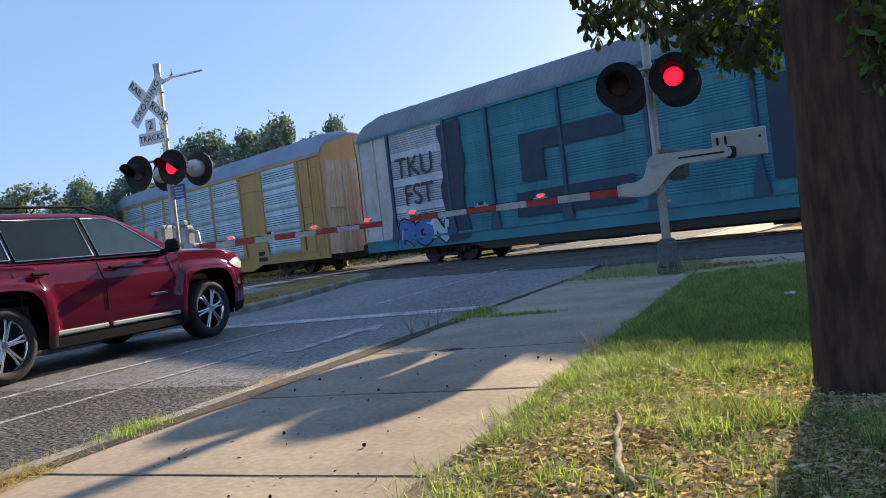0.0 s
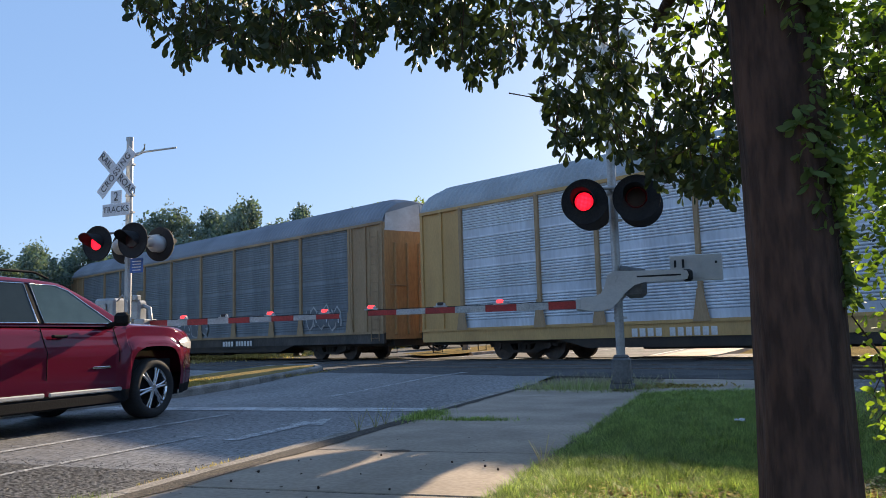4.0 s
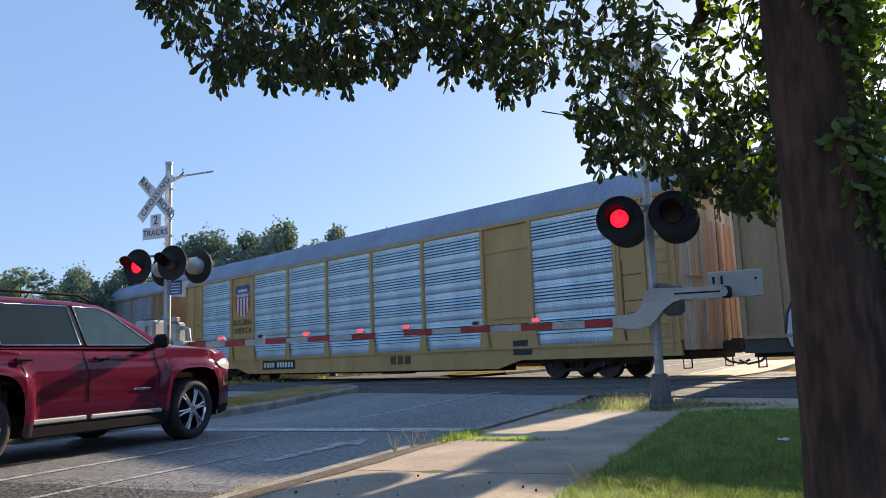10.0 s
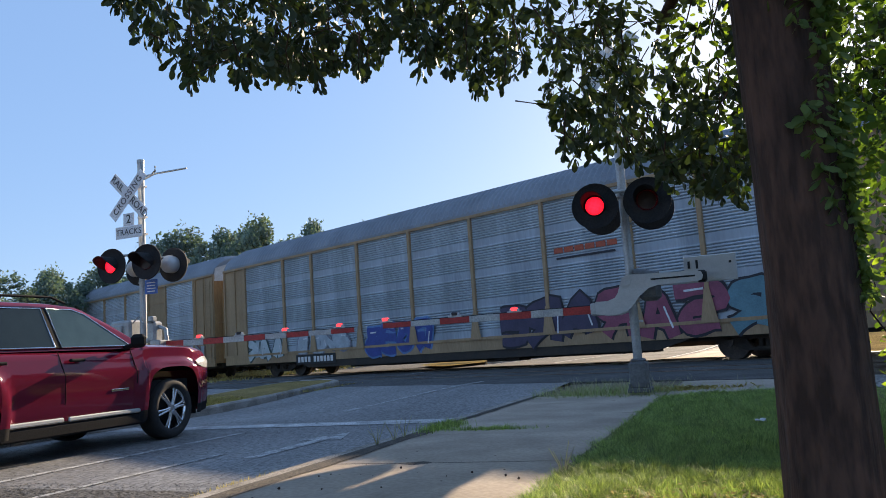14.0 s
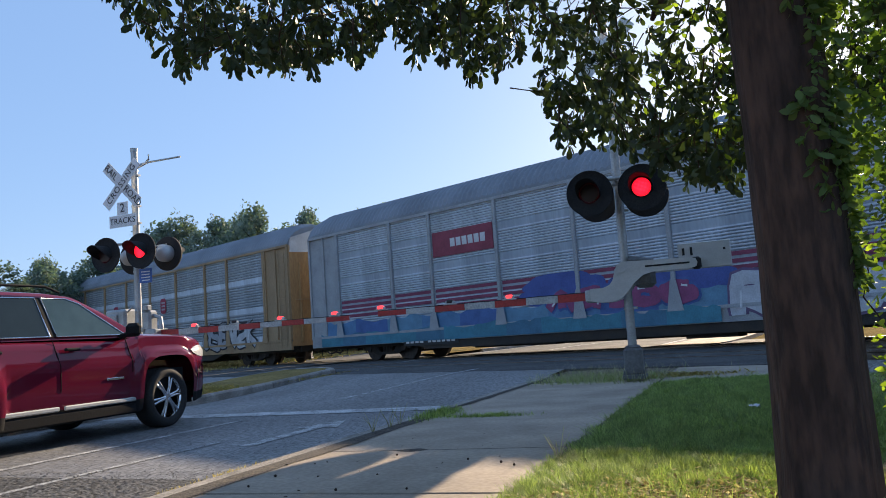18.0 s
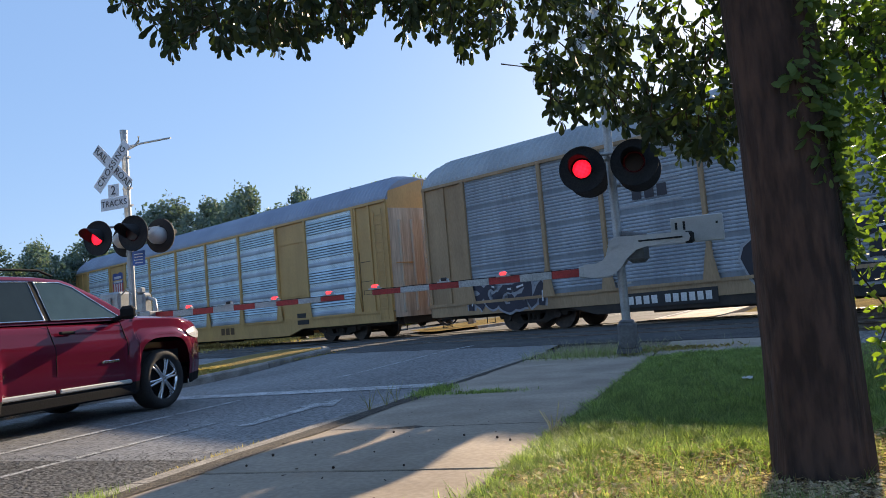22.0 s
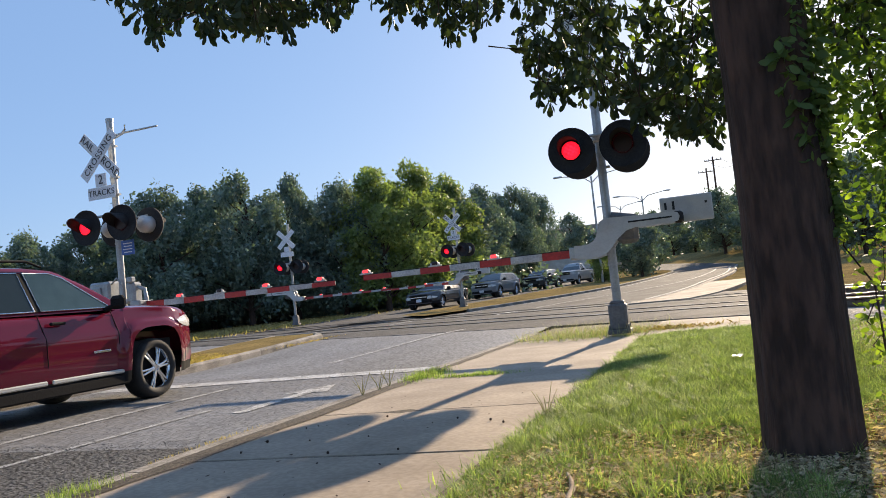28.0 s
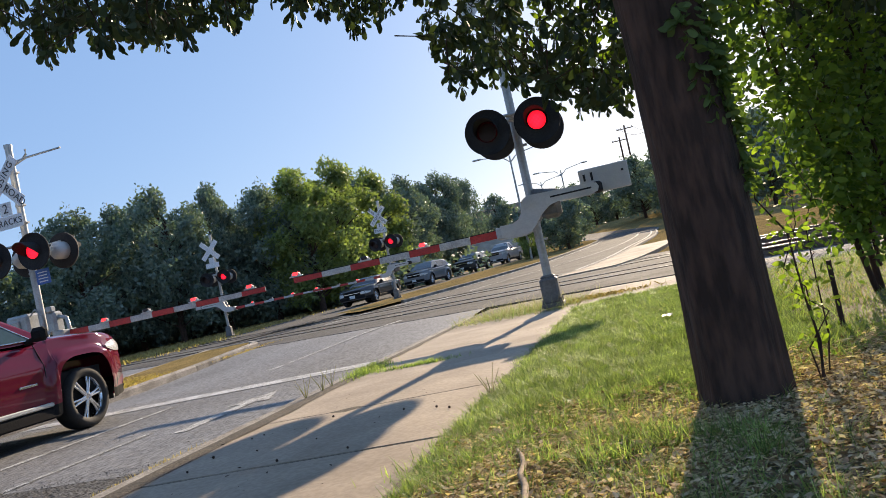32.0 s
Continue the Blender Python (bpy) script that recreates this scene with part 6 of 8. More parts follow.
def vehicle(name, at, label, paint, length=4.7, width=1.85, height=1.68, wb=2.857, front=0.93, hood=1.10, nose=0.95, wr=0.37, wind=(1.05, 0.25), rear=(-1.95, -2.22), belt=1.13, detail=True, category="car", group="", bed=None, arch=2.0):
    """A car in its parts: y forward, x to its right, z up, the origin on the ground between the axles."""
    car = thing(name, at, label, category, group)
    yf, yr = wb / 2, -wb / 2
    y1, y0 = yf + front, yf + front - length
    hw = width / 2
    ra = wr + (0.065 if arch < 2.5 else 0.10)

    def ztop(y):
        if y > wind[0]:
            t = (y - wind[0]) / (y1 - wind[0])
            return hood + (nose - hood) * (0.3 * t + 0.7 * t ** 5)
        return belt + 0.05 * (y - y0) / (wind[0] - y0) * -1 + (hood - belt + 0.05) * ease((y - (wind[0] - 0.3)) / 0.3)

    def zbot(y):
        z = 0.27 if abs(y) < wb / 2 + 0.6 else 0.27 + 0.06 * (abs(y) - wb / 2 - 0.6)
        for c in (yf, yr):
            if abs(y - c) < ra:
                z = max(z, wr + ra * (1 - (abs(y - c) / ra) ** arch) ** (1 / arch) * (0.98 if arch < 2.5 else 1.10))
        return z

    def wide(y):
        t = max(0, (y - (y1 - 0.75)) / 0.75)
        u = max(0, ((y0 + 0.6) - y) / 0.6)
        return hw - 0.17 * t ** 2.2 - 0.10 * u ** 2.2

    cols = sorted(set([y0, y1] + [y0 + (y1 - y0) * i / 90 for i in range(91)] + [c + s * ra * f for c in (yf, yr) for s in (-1, 1) for f in (0.0, 0.4, 0.7, 0.85, 0.93, 0.97, 0.995, 1.001)]))
    grid = []
    for y in cols:
        w, zt, zb = wide(y), ztop(y), zbot(y)
        if bed and bed[0] < y < bed[1]:
            zt = belt
        side = []
        for t in (0.0, 0.06, 0.14, 0.22, 0.30, 0.40, 0.50, 0.60, 0.70, 0.80, 0.88, 0.94):
            z = zb + (zt - zb) * t
            flare = 0.0
            for c in (yf, yr):
                dd = (abs(y - c) ** arch + abs(z - wr) ** arch) ** (1 / arch)
                flare = max(flare, 0.05 * ease(1 - max(0, dd - ra - 0.11) / 0.05))
            q = (z - 0.30) / (zt - 0.30)
            x = w - 0.045 * ease((0.35 - q) / 0.5) - 0.055 * ease((q - 0.55) / 0.5) + 0.012 * math.exp(-((z - 0.86) / 0.035) ** 2) + flare
            side.append((x, y, z))
        top = [(w - 0.085, y, zt - 0.012), (w - 0.16, y, zt + 0.012), (w * 0.62, y, zt + 0.028), (w * 0.3, y, zt + 0.042), (0, y, zt + 0.045)]
        row = side + top
        grid.append(row + [(-x, yy, z) for x, yy, z in row[-2::-1]])
    m = Mesh().sheet(grid)
    for i, f in enumerate(m.f):
        if max(m.v[j][2] for j in f) < 0.43:
            m.m[i] = 1
    for g in (grid[0], grid[-1]):
        m.add(g, [tuple(range(len(g)))])
    part("body", m, [paint, PLASTIC], car)
    part("floor_pan", Mesh().box((0, (y0 + y1) / 2, 0.36), (width - 0.35, length - 0.5, 0.22)).box((0, yf, 0.55), (width - 0.12, 0.7, 0.35)).box((0, yr, 0.55), (width - 0.12, 0.7, 0.35)), PLASTIC, car)
    # greenhouse
    gh = []
    zr = height - 0.04
    stations = [(wind[0], 0.0), (wind[0] - 0.12, 0.2), ((wind[0] + wind[1]) / 2, 0.56), (wind[1] + 0.1, 0.88), (wind[1], 0.95), (wind[1] - 0.3, 1.0), ((wind[1] + rear[0]) / 2, 1.02), (rear[0] + 0.3, 0.985), (rear[0], 0.94), ((rear[0] + rear[1]) / 2, 0.5), (rear[1], 0.0)]
    wb_half = hw - 0.085
    for y, t in stations:
        zt = belt + (zr - belt) * t
        row = []
        for k in (0, 0.5, 0.85, 0.97):
            q = k * t
            row.append((wb_half - 0.27 * q - 0.03 * q * q, y, belt - 0.02 + (zt - belt + 0.02) * k))
        row += [((wb_half - 0.27 * t) * 0.82, y, zt), ((wb_half - 0.27 * t) * 0.4, y, zt + 0.02 * t), (0, y, zt + 0.03 * t)]
        gh.append(row + [(-x, yy, z) for x, yy, z in row[-2::-1]])
    part("roof", Mesh().sheet(gh), paint, car)

    def side_x(z):
        q = (z - belt) / (zr - belt)
        return wb_half - 0.27 * q - 0.03 * q * q

    top_z = belt + (zr - belt) * 0.86
    f0 = wind[0] - 0.20
    span = f0 - (rear[1] + 0.18)
    if bed:
        span = f0 - (rear[1] + 0.1)
    b1, b2 = f0 - span * 0.36, f0 - span * 0.72
    lean = (wind[0] - wind[1]) * 0.86
    windows = [[(f0, belt + 0.015), (f0 - lean * 0.72, top_z - 0.055), (f0 - lean * 0.95, top_z), (b1 + 0.05, top_z + 0.005), (b1 + 0.03, belt + 0.015)],
               [(b1 - 0.05, belt + 0.015), (b1 - 0.03, top_z + 0.005), (b2 + 0.06, top_z), (b2 + 0.03, belt + 0.015)],
               [(b2 - 0.02, belt + 0.03), (b2 + 0.01, top_z), (rear[0] + 0.28, top_z - 0.02), (rear[1] + 0.30, belt + 0.14), (rear[1] + 0.45, belt + 0.03)]]
    if bed:
        windows = windows[:2]
    for sgn in (1, -1):
        for k, o in enumerate(windows):
            g = Mesh()
            pts = [(sgn * (side_x(z) + 0.006), y, z) for y, z in o]
            g.add(pts, [tuple(range(len(pts)))])
            pane = part("side_window", g, CLEAR if k == 0 else TINT, car, "clear greenish side window" if k == 0 else "dark tinted side window")
            if detail:
                t = Mesh().tube(pts + [pts[0]], 0.009, 6, cap=False)
                part("window_trim", t, CHROME, pane)
        if detail:
            for c in (b1, b2):
                o = [(c + 0.035, belt + 0.012), (c + 0.055, top_z + 0.004), (c - 0.035, top_z + 0.004), (c - 0.055, belt + 0.012)]
                part("pillar", Mesh().add([(sgn * (side_x(z) + 0.004), y, z) for y, z in o], [(0, 1, 2, 3)]), PLASTIC, car, "black window pillar")
            part("badge", Mesh().box((sgn * (hw + 0.003), yf - ra - 0.42, 0.66), (0.014, 0.26, 0.028), bevel=0.004), CHROME, car, "small chrome badge")
    ws = Mesh()
    rows = []
    for t in (0.08, 0.35, 0.65, 0.9):
        z = belt + (zr - belt) * t
        y = wind[0] + (wind[1] - wind[0]) * t + 0.012
        x = side_x(z) - 0.05
        rows.append([(x * k, y + 0.02 * (1 - k * k), z + 0.016) for k in (-1, -0.5, 0, 0.5, 1)])
    ws.sheet(rows)
    part("windscreen", ws, SCREEN, car, "windscreen with the mirrored sky put into its pale colour")
    rg = Mesh()
    rows = []
    for t in (0.2, 0.9):
        z = belt + (zr - belt) * t
        y = rear[1] + (rear[0] - rear[1]) * t - 0.015
        x = side_x(z) - 0.09
        rows.append([(x * k, y, z) for k in (-1, 0, 1)])
    part("rear_window", rg.sheet(rows), TINT, car)
    # lamps and front
    for sgn in (1, -1):
        h = Mesh()
        zl = nose - 0.20
        for i in range(1):
            rows = []
            for y, k in ((y1 - 0.40, 0.25), (y1 - 0.26, 0.75), (y1 - 0.12, 1.0), (y1 - 0.02, 1.0), (y1 + 0.012, 0.95)):
                w = wide(y) + 0.010 - (0.05 if y > y1 else 0)
                rows.append([(sgn * w, y, zl - 0.085 * k + 0.06), (sgn * (w + 0.004), y, zl + 0.06), (sgn * (w - 0.045), y, zl + 0.075 * k + 0.055)])
            w = wide(y1) - 0.05
            rows.append([(sgn * (w - 0.28), y1 + 0.012, zl - 0.02), (sgn * (w - 0.28), y1 + 0.014, zl + 0.06), (sgn * (w - 0.30), y1 - 0.01, zl + 0.12)])
            h.sheet(rows)
        part("headlight", h, LAMPGLASS, car, "clear headlight")
        tl = Mesh().box((sgn * (wide(y0) - 0.06), y0 + 0.05, belt - 0.18), (0.14, 0.14, 0.30), bevel=0.03)
        part("tail_lamp", tl, TAILRED, car)
        mi = Mesh().box((sgn * (hw + 0.11), wind[0] - 0.28, belt + 0.06), (0.20, 0.11, 0.16), bevel=0.04).tube([(sgn * (hw - 0.1), wind[0] - 0.28, belt - 0.01), (sgn * (hw + 0.1), wind[0] - 0.28, belt + 0.03)], 0.03, 8)
        part("mirror", mi, PLASTIC, car, "dark door mirror")
        part("sill_trim", Mesh().box((sgn * (hw - 0.02), 0.0, 0.30), (0.06, wb - 2 * ra - 0.02, 0.13), bevel=0.02), PLASTIC, car)
        if detail:
            for a, b in ((yr + ra + 0.05, b1 - 0.03), (b1 + 0.03, yf - ra - 0.05)):
                part("chrome_strip", Mesh().box((sgn * (hw + 0.005), (a + b) / 2, 0.40), (0.03, b - a, 0.05), bevel=0.012), ALU, car)
            for y in (b1 + 0.16, b2 + 0.22):
                part("door_handle", Mesh().box((sgn * (hw - 0.0), y, belt - 0.13), (0.05, 0.20, 0.035), bevel=0.012), PLASTIC, car)
            for y in (b1, b2 - 0.02, yf - ra - 0.14):
                part("door_seam", Mesh().tube([(sgn * (hw + 0.002 - (0.06 if z > 0.9 else 0.0) * (z - 0.8) / 0.3 - (0.03 if z < 0.45 else 0)), y - (0.05 if z > 1.0 else 0), z) for z in (0.42, 0.6, 0.85, belt - 0.03)], 0.005, 5), PLASTIC, car)
            part("roof_rail", Mesh().tube([(sgn * 0.60, wind[1] - 0.15, height - 0.04), (sgn * 0.61, wind[1] - 0.35, height + 0.02), (sgn * 0.61, rear[0] + 0.4, height + 0.015), (sgn * 0.60, rear[0] + 0.15, height - 0.05)], 0.014, 8), PLASTIC, car)
    gr = Mesh().box((0, y1 + 0.012, nose - 0.12), (width * 0.52, 0.05, 0.26), bevel=0.02)
    grille = part("grille", gr, PLASTIC, car, "dark grille")
    part("grille_bar", Mesh().box((0, y1 + 0.04, nose - 0.12), (width * 0.5, 0.02, 0.03)), CHROME, grille)
    part("bumper", Mesh().box((0, y1 - 0.03, 0.42), (width - 0.34, 0.12, 0.20), bevel=0.05), PLASTIC, car)
    part("number_plate", Mesh().box((0, y1 + 0.045, 0.47), (0.31, 0.012, 0.155)), SIGNWHITE, car)
    tyre, rim, disc = wheel_data(wr)
    for c in (yf, yr):
        for sgn in (1, -1):
            w = part("wheel", tyre, None, car, "black tyre on a bright spoked rim", Matrix.Translation((sgn * (hw - 0.015), c, wr)) @ pose(0, 0, 0, 0, 0, 0 if sgn > 0 else 180))
            part("rim", rim, None, w)
            part("brake_disc", disc, None, w)
    if bed:
        part("cargo_bed", Mesh().box((0, (bed[0] + bed[1]) / 2, belt - 0.10), (width - 0.3, bed[1] - bed[0] - 0.1, 0.3)), PLASTIC, car)
    return car


RED = car_paint("metallic_red", (0.165, 0.013, 0.033), (0.145, 0.011, 0.028))
suv = vehicle("red_suv", pose(-7.80, 6.66, -0.13, 0, 0, 0), "shiny dark red sport utility car waiting at the stop line", RED, wb=2.95, length=4.75, front=0.90, nose=1.07, hood=1.16, belt=1.15, height=1.71, arch=3.4)
vehicle("sedan", pose(-15.2, 40.6, road_z(-15.2, 40.6) + 0.012, 0, 0, 176), "dark slate sedan waiting first in the far queue", car_paint("black_paintwork", (0.05, 0.057, 0.068)), length=4.75, height=1.44, wb=2.75, hood=0.96, nose=0.76, belt=0.95, wr=0.33, wind=(0.95, 0.05), rear=(-1.0, -1.75), detail=False, group="cars queuing beyond the tracks")
vehicle("crossover", pose(-15.3, 52.6, road_z(-15.3, 52.6) + 0.012, 0, 0, 172), "dark grey crossover waiting in the far queue", car_paint("grey_paintwork", (0.16, 0.18, 0.20)), height=1.64, detail=False, group="cars queuing beyond the tracks")
vehicle("crossover", pose(-14.6, 63.6, road_z(-14.6, 63.6) + 0.012, 0, 0, 172), "black crossover waiting in the far queue", car_paint("dark_paintwork", (0.045, 0.05, 0.056)), height=1.6, detail=False, group="cars queuing beyond the tracks")
vehicle("pickup_truck", pose(-13.4, 72.0, road_z(-13.4, 72.0) + 0.012, 0, 0, 171), "silver pickup truck waiting in the far queue", car_paint("silver_paintwork", (0.42, 0.44, 0.46)), length=5.6, width=1.98, height=1.92, wb=3.5, hood=1.25, nose=1.12, belt=1.25, wr=0.40, wind=(0.9, 0.3), rear=(-0.6, -0.75), detail=False, category="pickup truck", group="cars queuing beyond the tracks", bed=(-2.5, -0.8))
vehicle("crossover", pose(-12.4, 80.5, road_z(-12.4, 80.5) + 0.012, 0, 0, 170), "dark crossover far back in the queue", car_paint("slate_paintwork", (0.03, 0.035, 0.045)), height=1.62, detail=False, group="cars queuing beyond the tracks")

# ---------------------------------------------------------------- plants
def cloud_mesh(name, centres, axes, mat, shape):
    """Many small flat leaves: centres (n, 3), axes (n, 3, 3) with rows along, across and up; shape: outline points (along, across, up)."""
    n, k = len(centres), len(shape)
    shape = np.array(shape)
    v = centres[:, None, :] + np.einsum("kj,njc->nkc", shape, axes)
    me = bpy.data.meshes.new(name)
    me.vertices.add(n * k)
    me.vertices.foreach_set("co", v.reshape(-1).astype(np.float32))
    me.loops.add(n * k)
    me.loops.foreach_set("vertex_index", np.arange(n * k, dtype=np.int32))
    me.polygons.add(n)
    me.polygons.foreach_set("loop_start", np.arange(0, n * k, k, dtype=np.int32))
    me.materials.append(mat)
    me.update(calc_edges=True)
    me.validate()
    return me


def random_axes(rng, n, size, droop=0.0, spread=0.35):
    """Leaf axes in all directions, more or less hanging."""
    a = rng.normal(size=(n, 3))
    a[:, 2] = a[:, 2] * (1 - droop) - droop * 1.2
    a /= np.linalg.norm(a, axis=1)[:, None]
    u = rng.normal(size=(n, 3))
    b = np.cross(a, u)
    b /= np.linalg.norm(b, axis=1)[:, None]
    c = np.cross(a, b)
    s = size * rng.uniform(1 - spread, 1 + spread, n)
    return np.stack([a * s[:, None], b * s[:, None], c * s[:, None]], axis=1)


OBOVATE = [(0, 0, 0), (0.3, 0.09, 0.03), (0.62, 0.20, 0.06), (0.86, 0.17, 0.04), (1.0, 0, -0.02), (0.86, -0.17, 0.04), (0.62, -0.20, 0.06), (0.3, -0.09, 0.03)]
OVAL = [(0, 0, 0), (0.25, 0.17, 0.03), (0.55, 0.25, 0.05), (0.82, 0.18, 0.03), (1.0, 0, -0.03), (0.82, -0.18, 0.03), (0.55, -0.25, 0.05), (0.25, -0.17, 0.03)]
CLUMP = [(0, 0, 0), (0.35, 0.32, 0.08), (0.6, 0.1, 0), (1.0, 0.06, -0.06), (0.66, -0.36, 0.05), (0.3, -0.14, 0)]
TUFT = [(0, 0, 0), (0.3, 0.32, 0.1), (0.45, 0.12, 0), (0.75, 0.4, -0.1), (0.7, 0.1, 0.05), (1.0, 0.0, -0.05), (0.72, -0.14, 0.1), (0.62, -0.42, 0), (0.4, -0.15, 0), (0.2, -0.3, -0.1)]


def limb_points(a, b, sag, n, rng, wob):
    out = []
    for i in range(n + 1):
        t = i / n
        p = Vector(a).lerp(Vector(b), t)
        p.z += sag * math.sin(math.pi * t)
        p += Vector((rng.uniform(-1, 1), rng.uniform(-1, 1), rng.uniform(-1, 1))) * wob * math.sin(math.pi * t)
        out.append(p)
    return out


# the oak over the sidewalk
def build_oak():
    oak = thing("oak_tree", Matrix.Identity(4), "tall oak with a thick dark trunk and low hanging leafy boughs", "tree")
    rng = random.Random(3)
    trunk = Mesh()
    n, rows = 40, []
    for i in range(46):
        t = i / 45
        z = -0.05 + 5.2 * t
        cx = 0.211 + 0.002 * z + 0.012 * math.sin(z * 1.7)
        cy = 3.33 + 0.01 * z
        r = 0.166 + 0.010 * math.exp(-(z + 0.05) / 0.14)
        row = []
        for k in range(n + 1):
            a = 2 * math.pi * k / n
            f = noise.noise((math.cos(a) * 3.5, math.sin(a) * 3.5, z * 0.55)) * 0.018 + noise.noise((math.cos(a) * 11, math.sin(a) * 11, z * 2.2)) * 0.007
            flare = 0.006 * math.exp(-(z + 0.05) / 0.16) * max(0, math.cos(3 * a + 0.6))
            rr = r + f + flare
            row.append((cx + rr * math.cos(a), cy + rr * math.sin(a), z))
        rows.append(row)
    trunk.sheet(rows)
    part("trunk", trunk, BARK, oak, "dark furrowed trunk")
    ends = [(-3.3, 3.9, 3.75), (-2.2, 4.3, 3.7), (-1.2, 4.5, 3.4), (-0.8, 4.6, 2.9), (-0.4, 5.4, 2.8), (1.6, 4.4, 3.4), (2.6, 3.2, 3.9), (0.6, 6.2, 4.2), (-2.0, 1.6, 4.6), (1.4, 0.6, 4.8), (-0.6, -0.8, 5.2)]
    for e in ends:
        start = (0.12, 3.36, min(4.6, max(2.3, e[2] - 0.7)))
        pts = limb_points(start, e, 0.25, 7, rng, 0.10)
        part("limb", Mesh().tube(pts, [0.085 * (1 - 0.85 * i / 7) + 0.006 for i in range(8)], 8), BARK, oak)
    # leaf sprays: twigs that hang from the limbs, leaves along them
    nr = np.random.RandomState(11)
    low = [(-90, 36), (-60, 32), (-50, 29), (-44, 25.5), (-41.5, 22.1), (-38.9, 20.4), (-34, 20.0), (-30, 20.0), (-27, 20.2), (-23.7, 21.8), (-21.0, 20.6), (-18, 19.6), (-15.4, 18.6), (-13.8, 19.2), (-12.9, 20.6), (-12.6, 16.0), (-11.8, 14.4), (-10.2, 13.6), (-8.0, 13.6), (-6.6, 12.4), (-4.4, 11.4), (-3.2, 10.6), (-1.6, 9.4), (2, 11.0), (10, 14), (16, 11), (30, 13), (60, 24), (120, 40)]
    la, le = np.array([p[0] for p in low]), np.array([p[1] for p in low])
    cs, ax = [], []
    twigs = Mesh()
    count = 0
    while count < 4600:
        az = nr.uniform(-58, 50)
        d = nr.uniform(3.7, 6.4)
        hang = count % 14 == 0
        edge = np.interp(az, la, le) + 1.5 * noise.noise((az * 0.31, 0.7, 2.0)) - 0.1
        el = edge + (nr.uniform(-0.9, 0.6) if hang else abs(nr.normal()) * 9.5)
        if el > 47:
            continue
        if -6.2 < az < 2 and el > 13.5 and nr.rand() < 0.34:
            continue
        if 2.5 < az < 14 and el > 12 and nr.rand() < 0.68:
            continue
        if -14.2 < az < -12.4 and el > 20.5 and nr.rand() < 0.75:
            continue
        x, y, z = d * math.sin(radians(az)), d * math.cos(radians(az)), EYE + d * math.tan(radians(el))
        length = nr.uniform(0.16, 0.34)
        dirn = np.array([nr.normal() * 0.5, nr.normal() * 0.5, -nr.uniform(0.2, 1.0)])
        if hang:
            dirn *= np.array([0.4, 0.4, 1.6])
        dirn /= np.linalg.norm(dirn)
        tip = np.array([x, y, z])
        root = tip - dirn * length
        if count % 3 == 0 or hang:
            twigs.tube([tuple(root), tuple((root + tip) / 2 + nr.normal(size=3) * 0.012), tuple(tip)], [0.004, 0.003, 0.002], 4, cap=False)
        # leaves fan out towards the tip
        k = nr.randint(8, 14)
        t = nr.uniform(0.2, 1.0, k) ** 0.6
        cs.append(root + (tip - root) * t[:, None] + nr.normal(size=(k, 3)) * 0.006)
        a = random_axes(nr, k, 0.070, 0.25, 0.3)
        along = a[:, 0] / np.linalg.norm(a[:, 0], axis=1)[:, None] * 0.75 + dirn
        along /= np.linalg.norm(along, axis=1)[:, None]
        size = np.linalg.norm(a[:, 0], axis=1)[:, None]
        across = np.cross(along, a[:, 2])
        across /= np.linalg.norm(across, axis=1)[:, None]
        ax.append(np.stack([along * size, across * size, np.cross(along, across) * size], axis=1))
        count += 1
    tagged(part("twig", twigs, BARK, oak), kind="stuff")
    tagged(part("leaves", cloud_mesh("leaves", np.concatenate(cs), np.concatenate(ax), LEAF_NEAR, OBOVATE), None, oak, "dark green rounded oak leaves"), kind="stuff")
    # the crown above and behind: unseen leaves, added only for the shade they give
    m = 8000
    c = nr.normal(size=(m, 3))
    c /= np.linalg.norm(c, axis=1)[:, None]
    c *= nr.uniform(0.55, 1.0, m)[:, None] ** 0.5 * np.array([5.6, 5.0, 2.6])
    c += np.array([0.9, 2.0, 6.2])
    keep = (c[:, 2] - EYE) > np.hypot(c[:, 0], c[:, 1]) * 1.05
    c = c[keep]
    tagged(part("upper_crown", cloud_mesh("upper_crown", c, random_axes(nr, len(c), 0.26, 0.2), LEAF_NEAR, CLUMP), None, oak, "dense upper crown out of view, added for its shade"), kind="stuff")
    # ivy on the trunk
    iv, ia = [], []
    for _ in range(2500):
        z = nr.uniform(0.85, 3.4)
        left = np.interp(z, (0.85, 1.1, 1.4, 1.7), (-0.55, -0.95, -1.4, -1.8))
        a = left + (0.35 - left) * nr.rand() ** 0.8
        if noise.noise((a * 2.2, z * 2.6, 5.0)) < -0.12:
            continue
        r = 0.166 + nr.uniform(0, 0.05) * (0.5 + 0.5 * nr.rand())
        iv.append((0.211 + 0.002 * z + r * math.cos(a), 3.33 + r * math.sin(a), z))
    part("ivy", cloud_mesh("ivy", np.array(iv), random_axes(nr, len(iv), 0.050, 0.6), LEAF_IVY, OVAL), None, oak, "ivy leaves clinging to the trunk")
    return oak


build_oak()


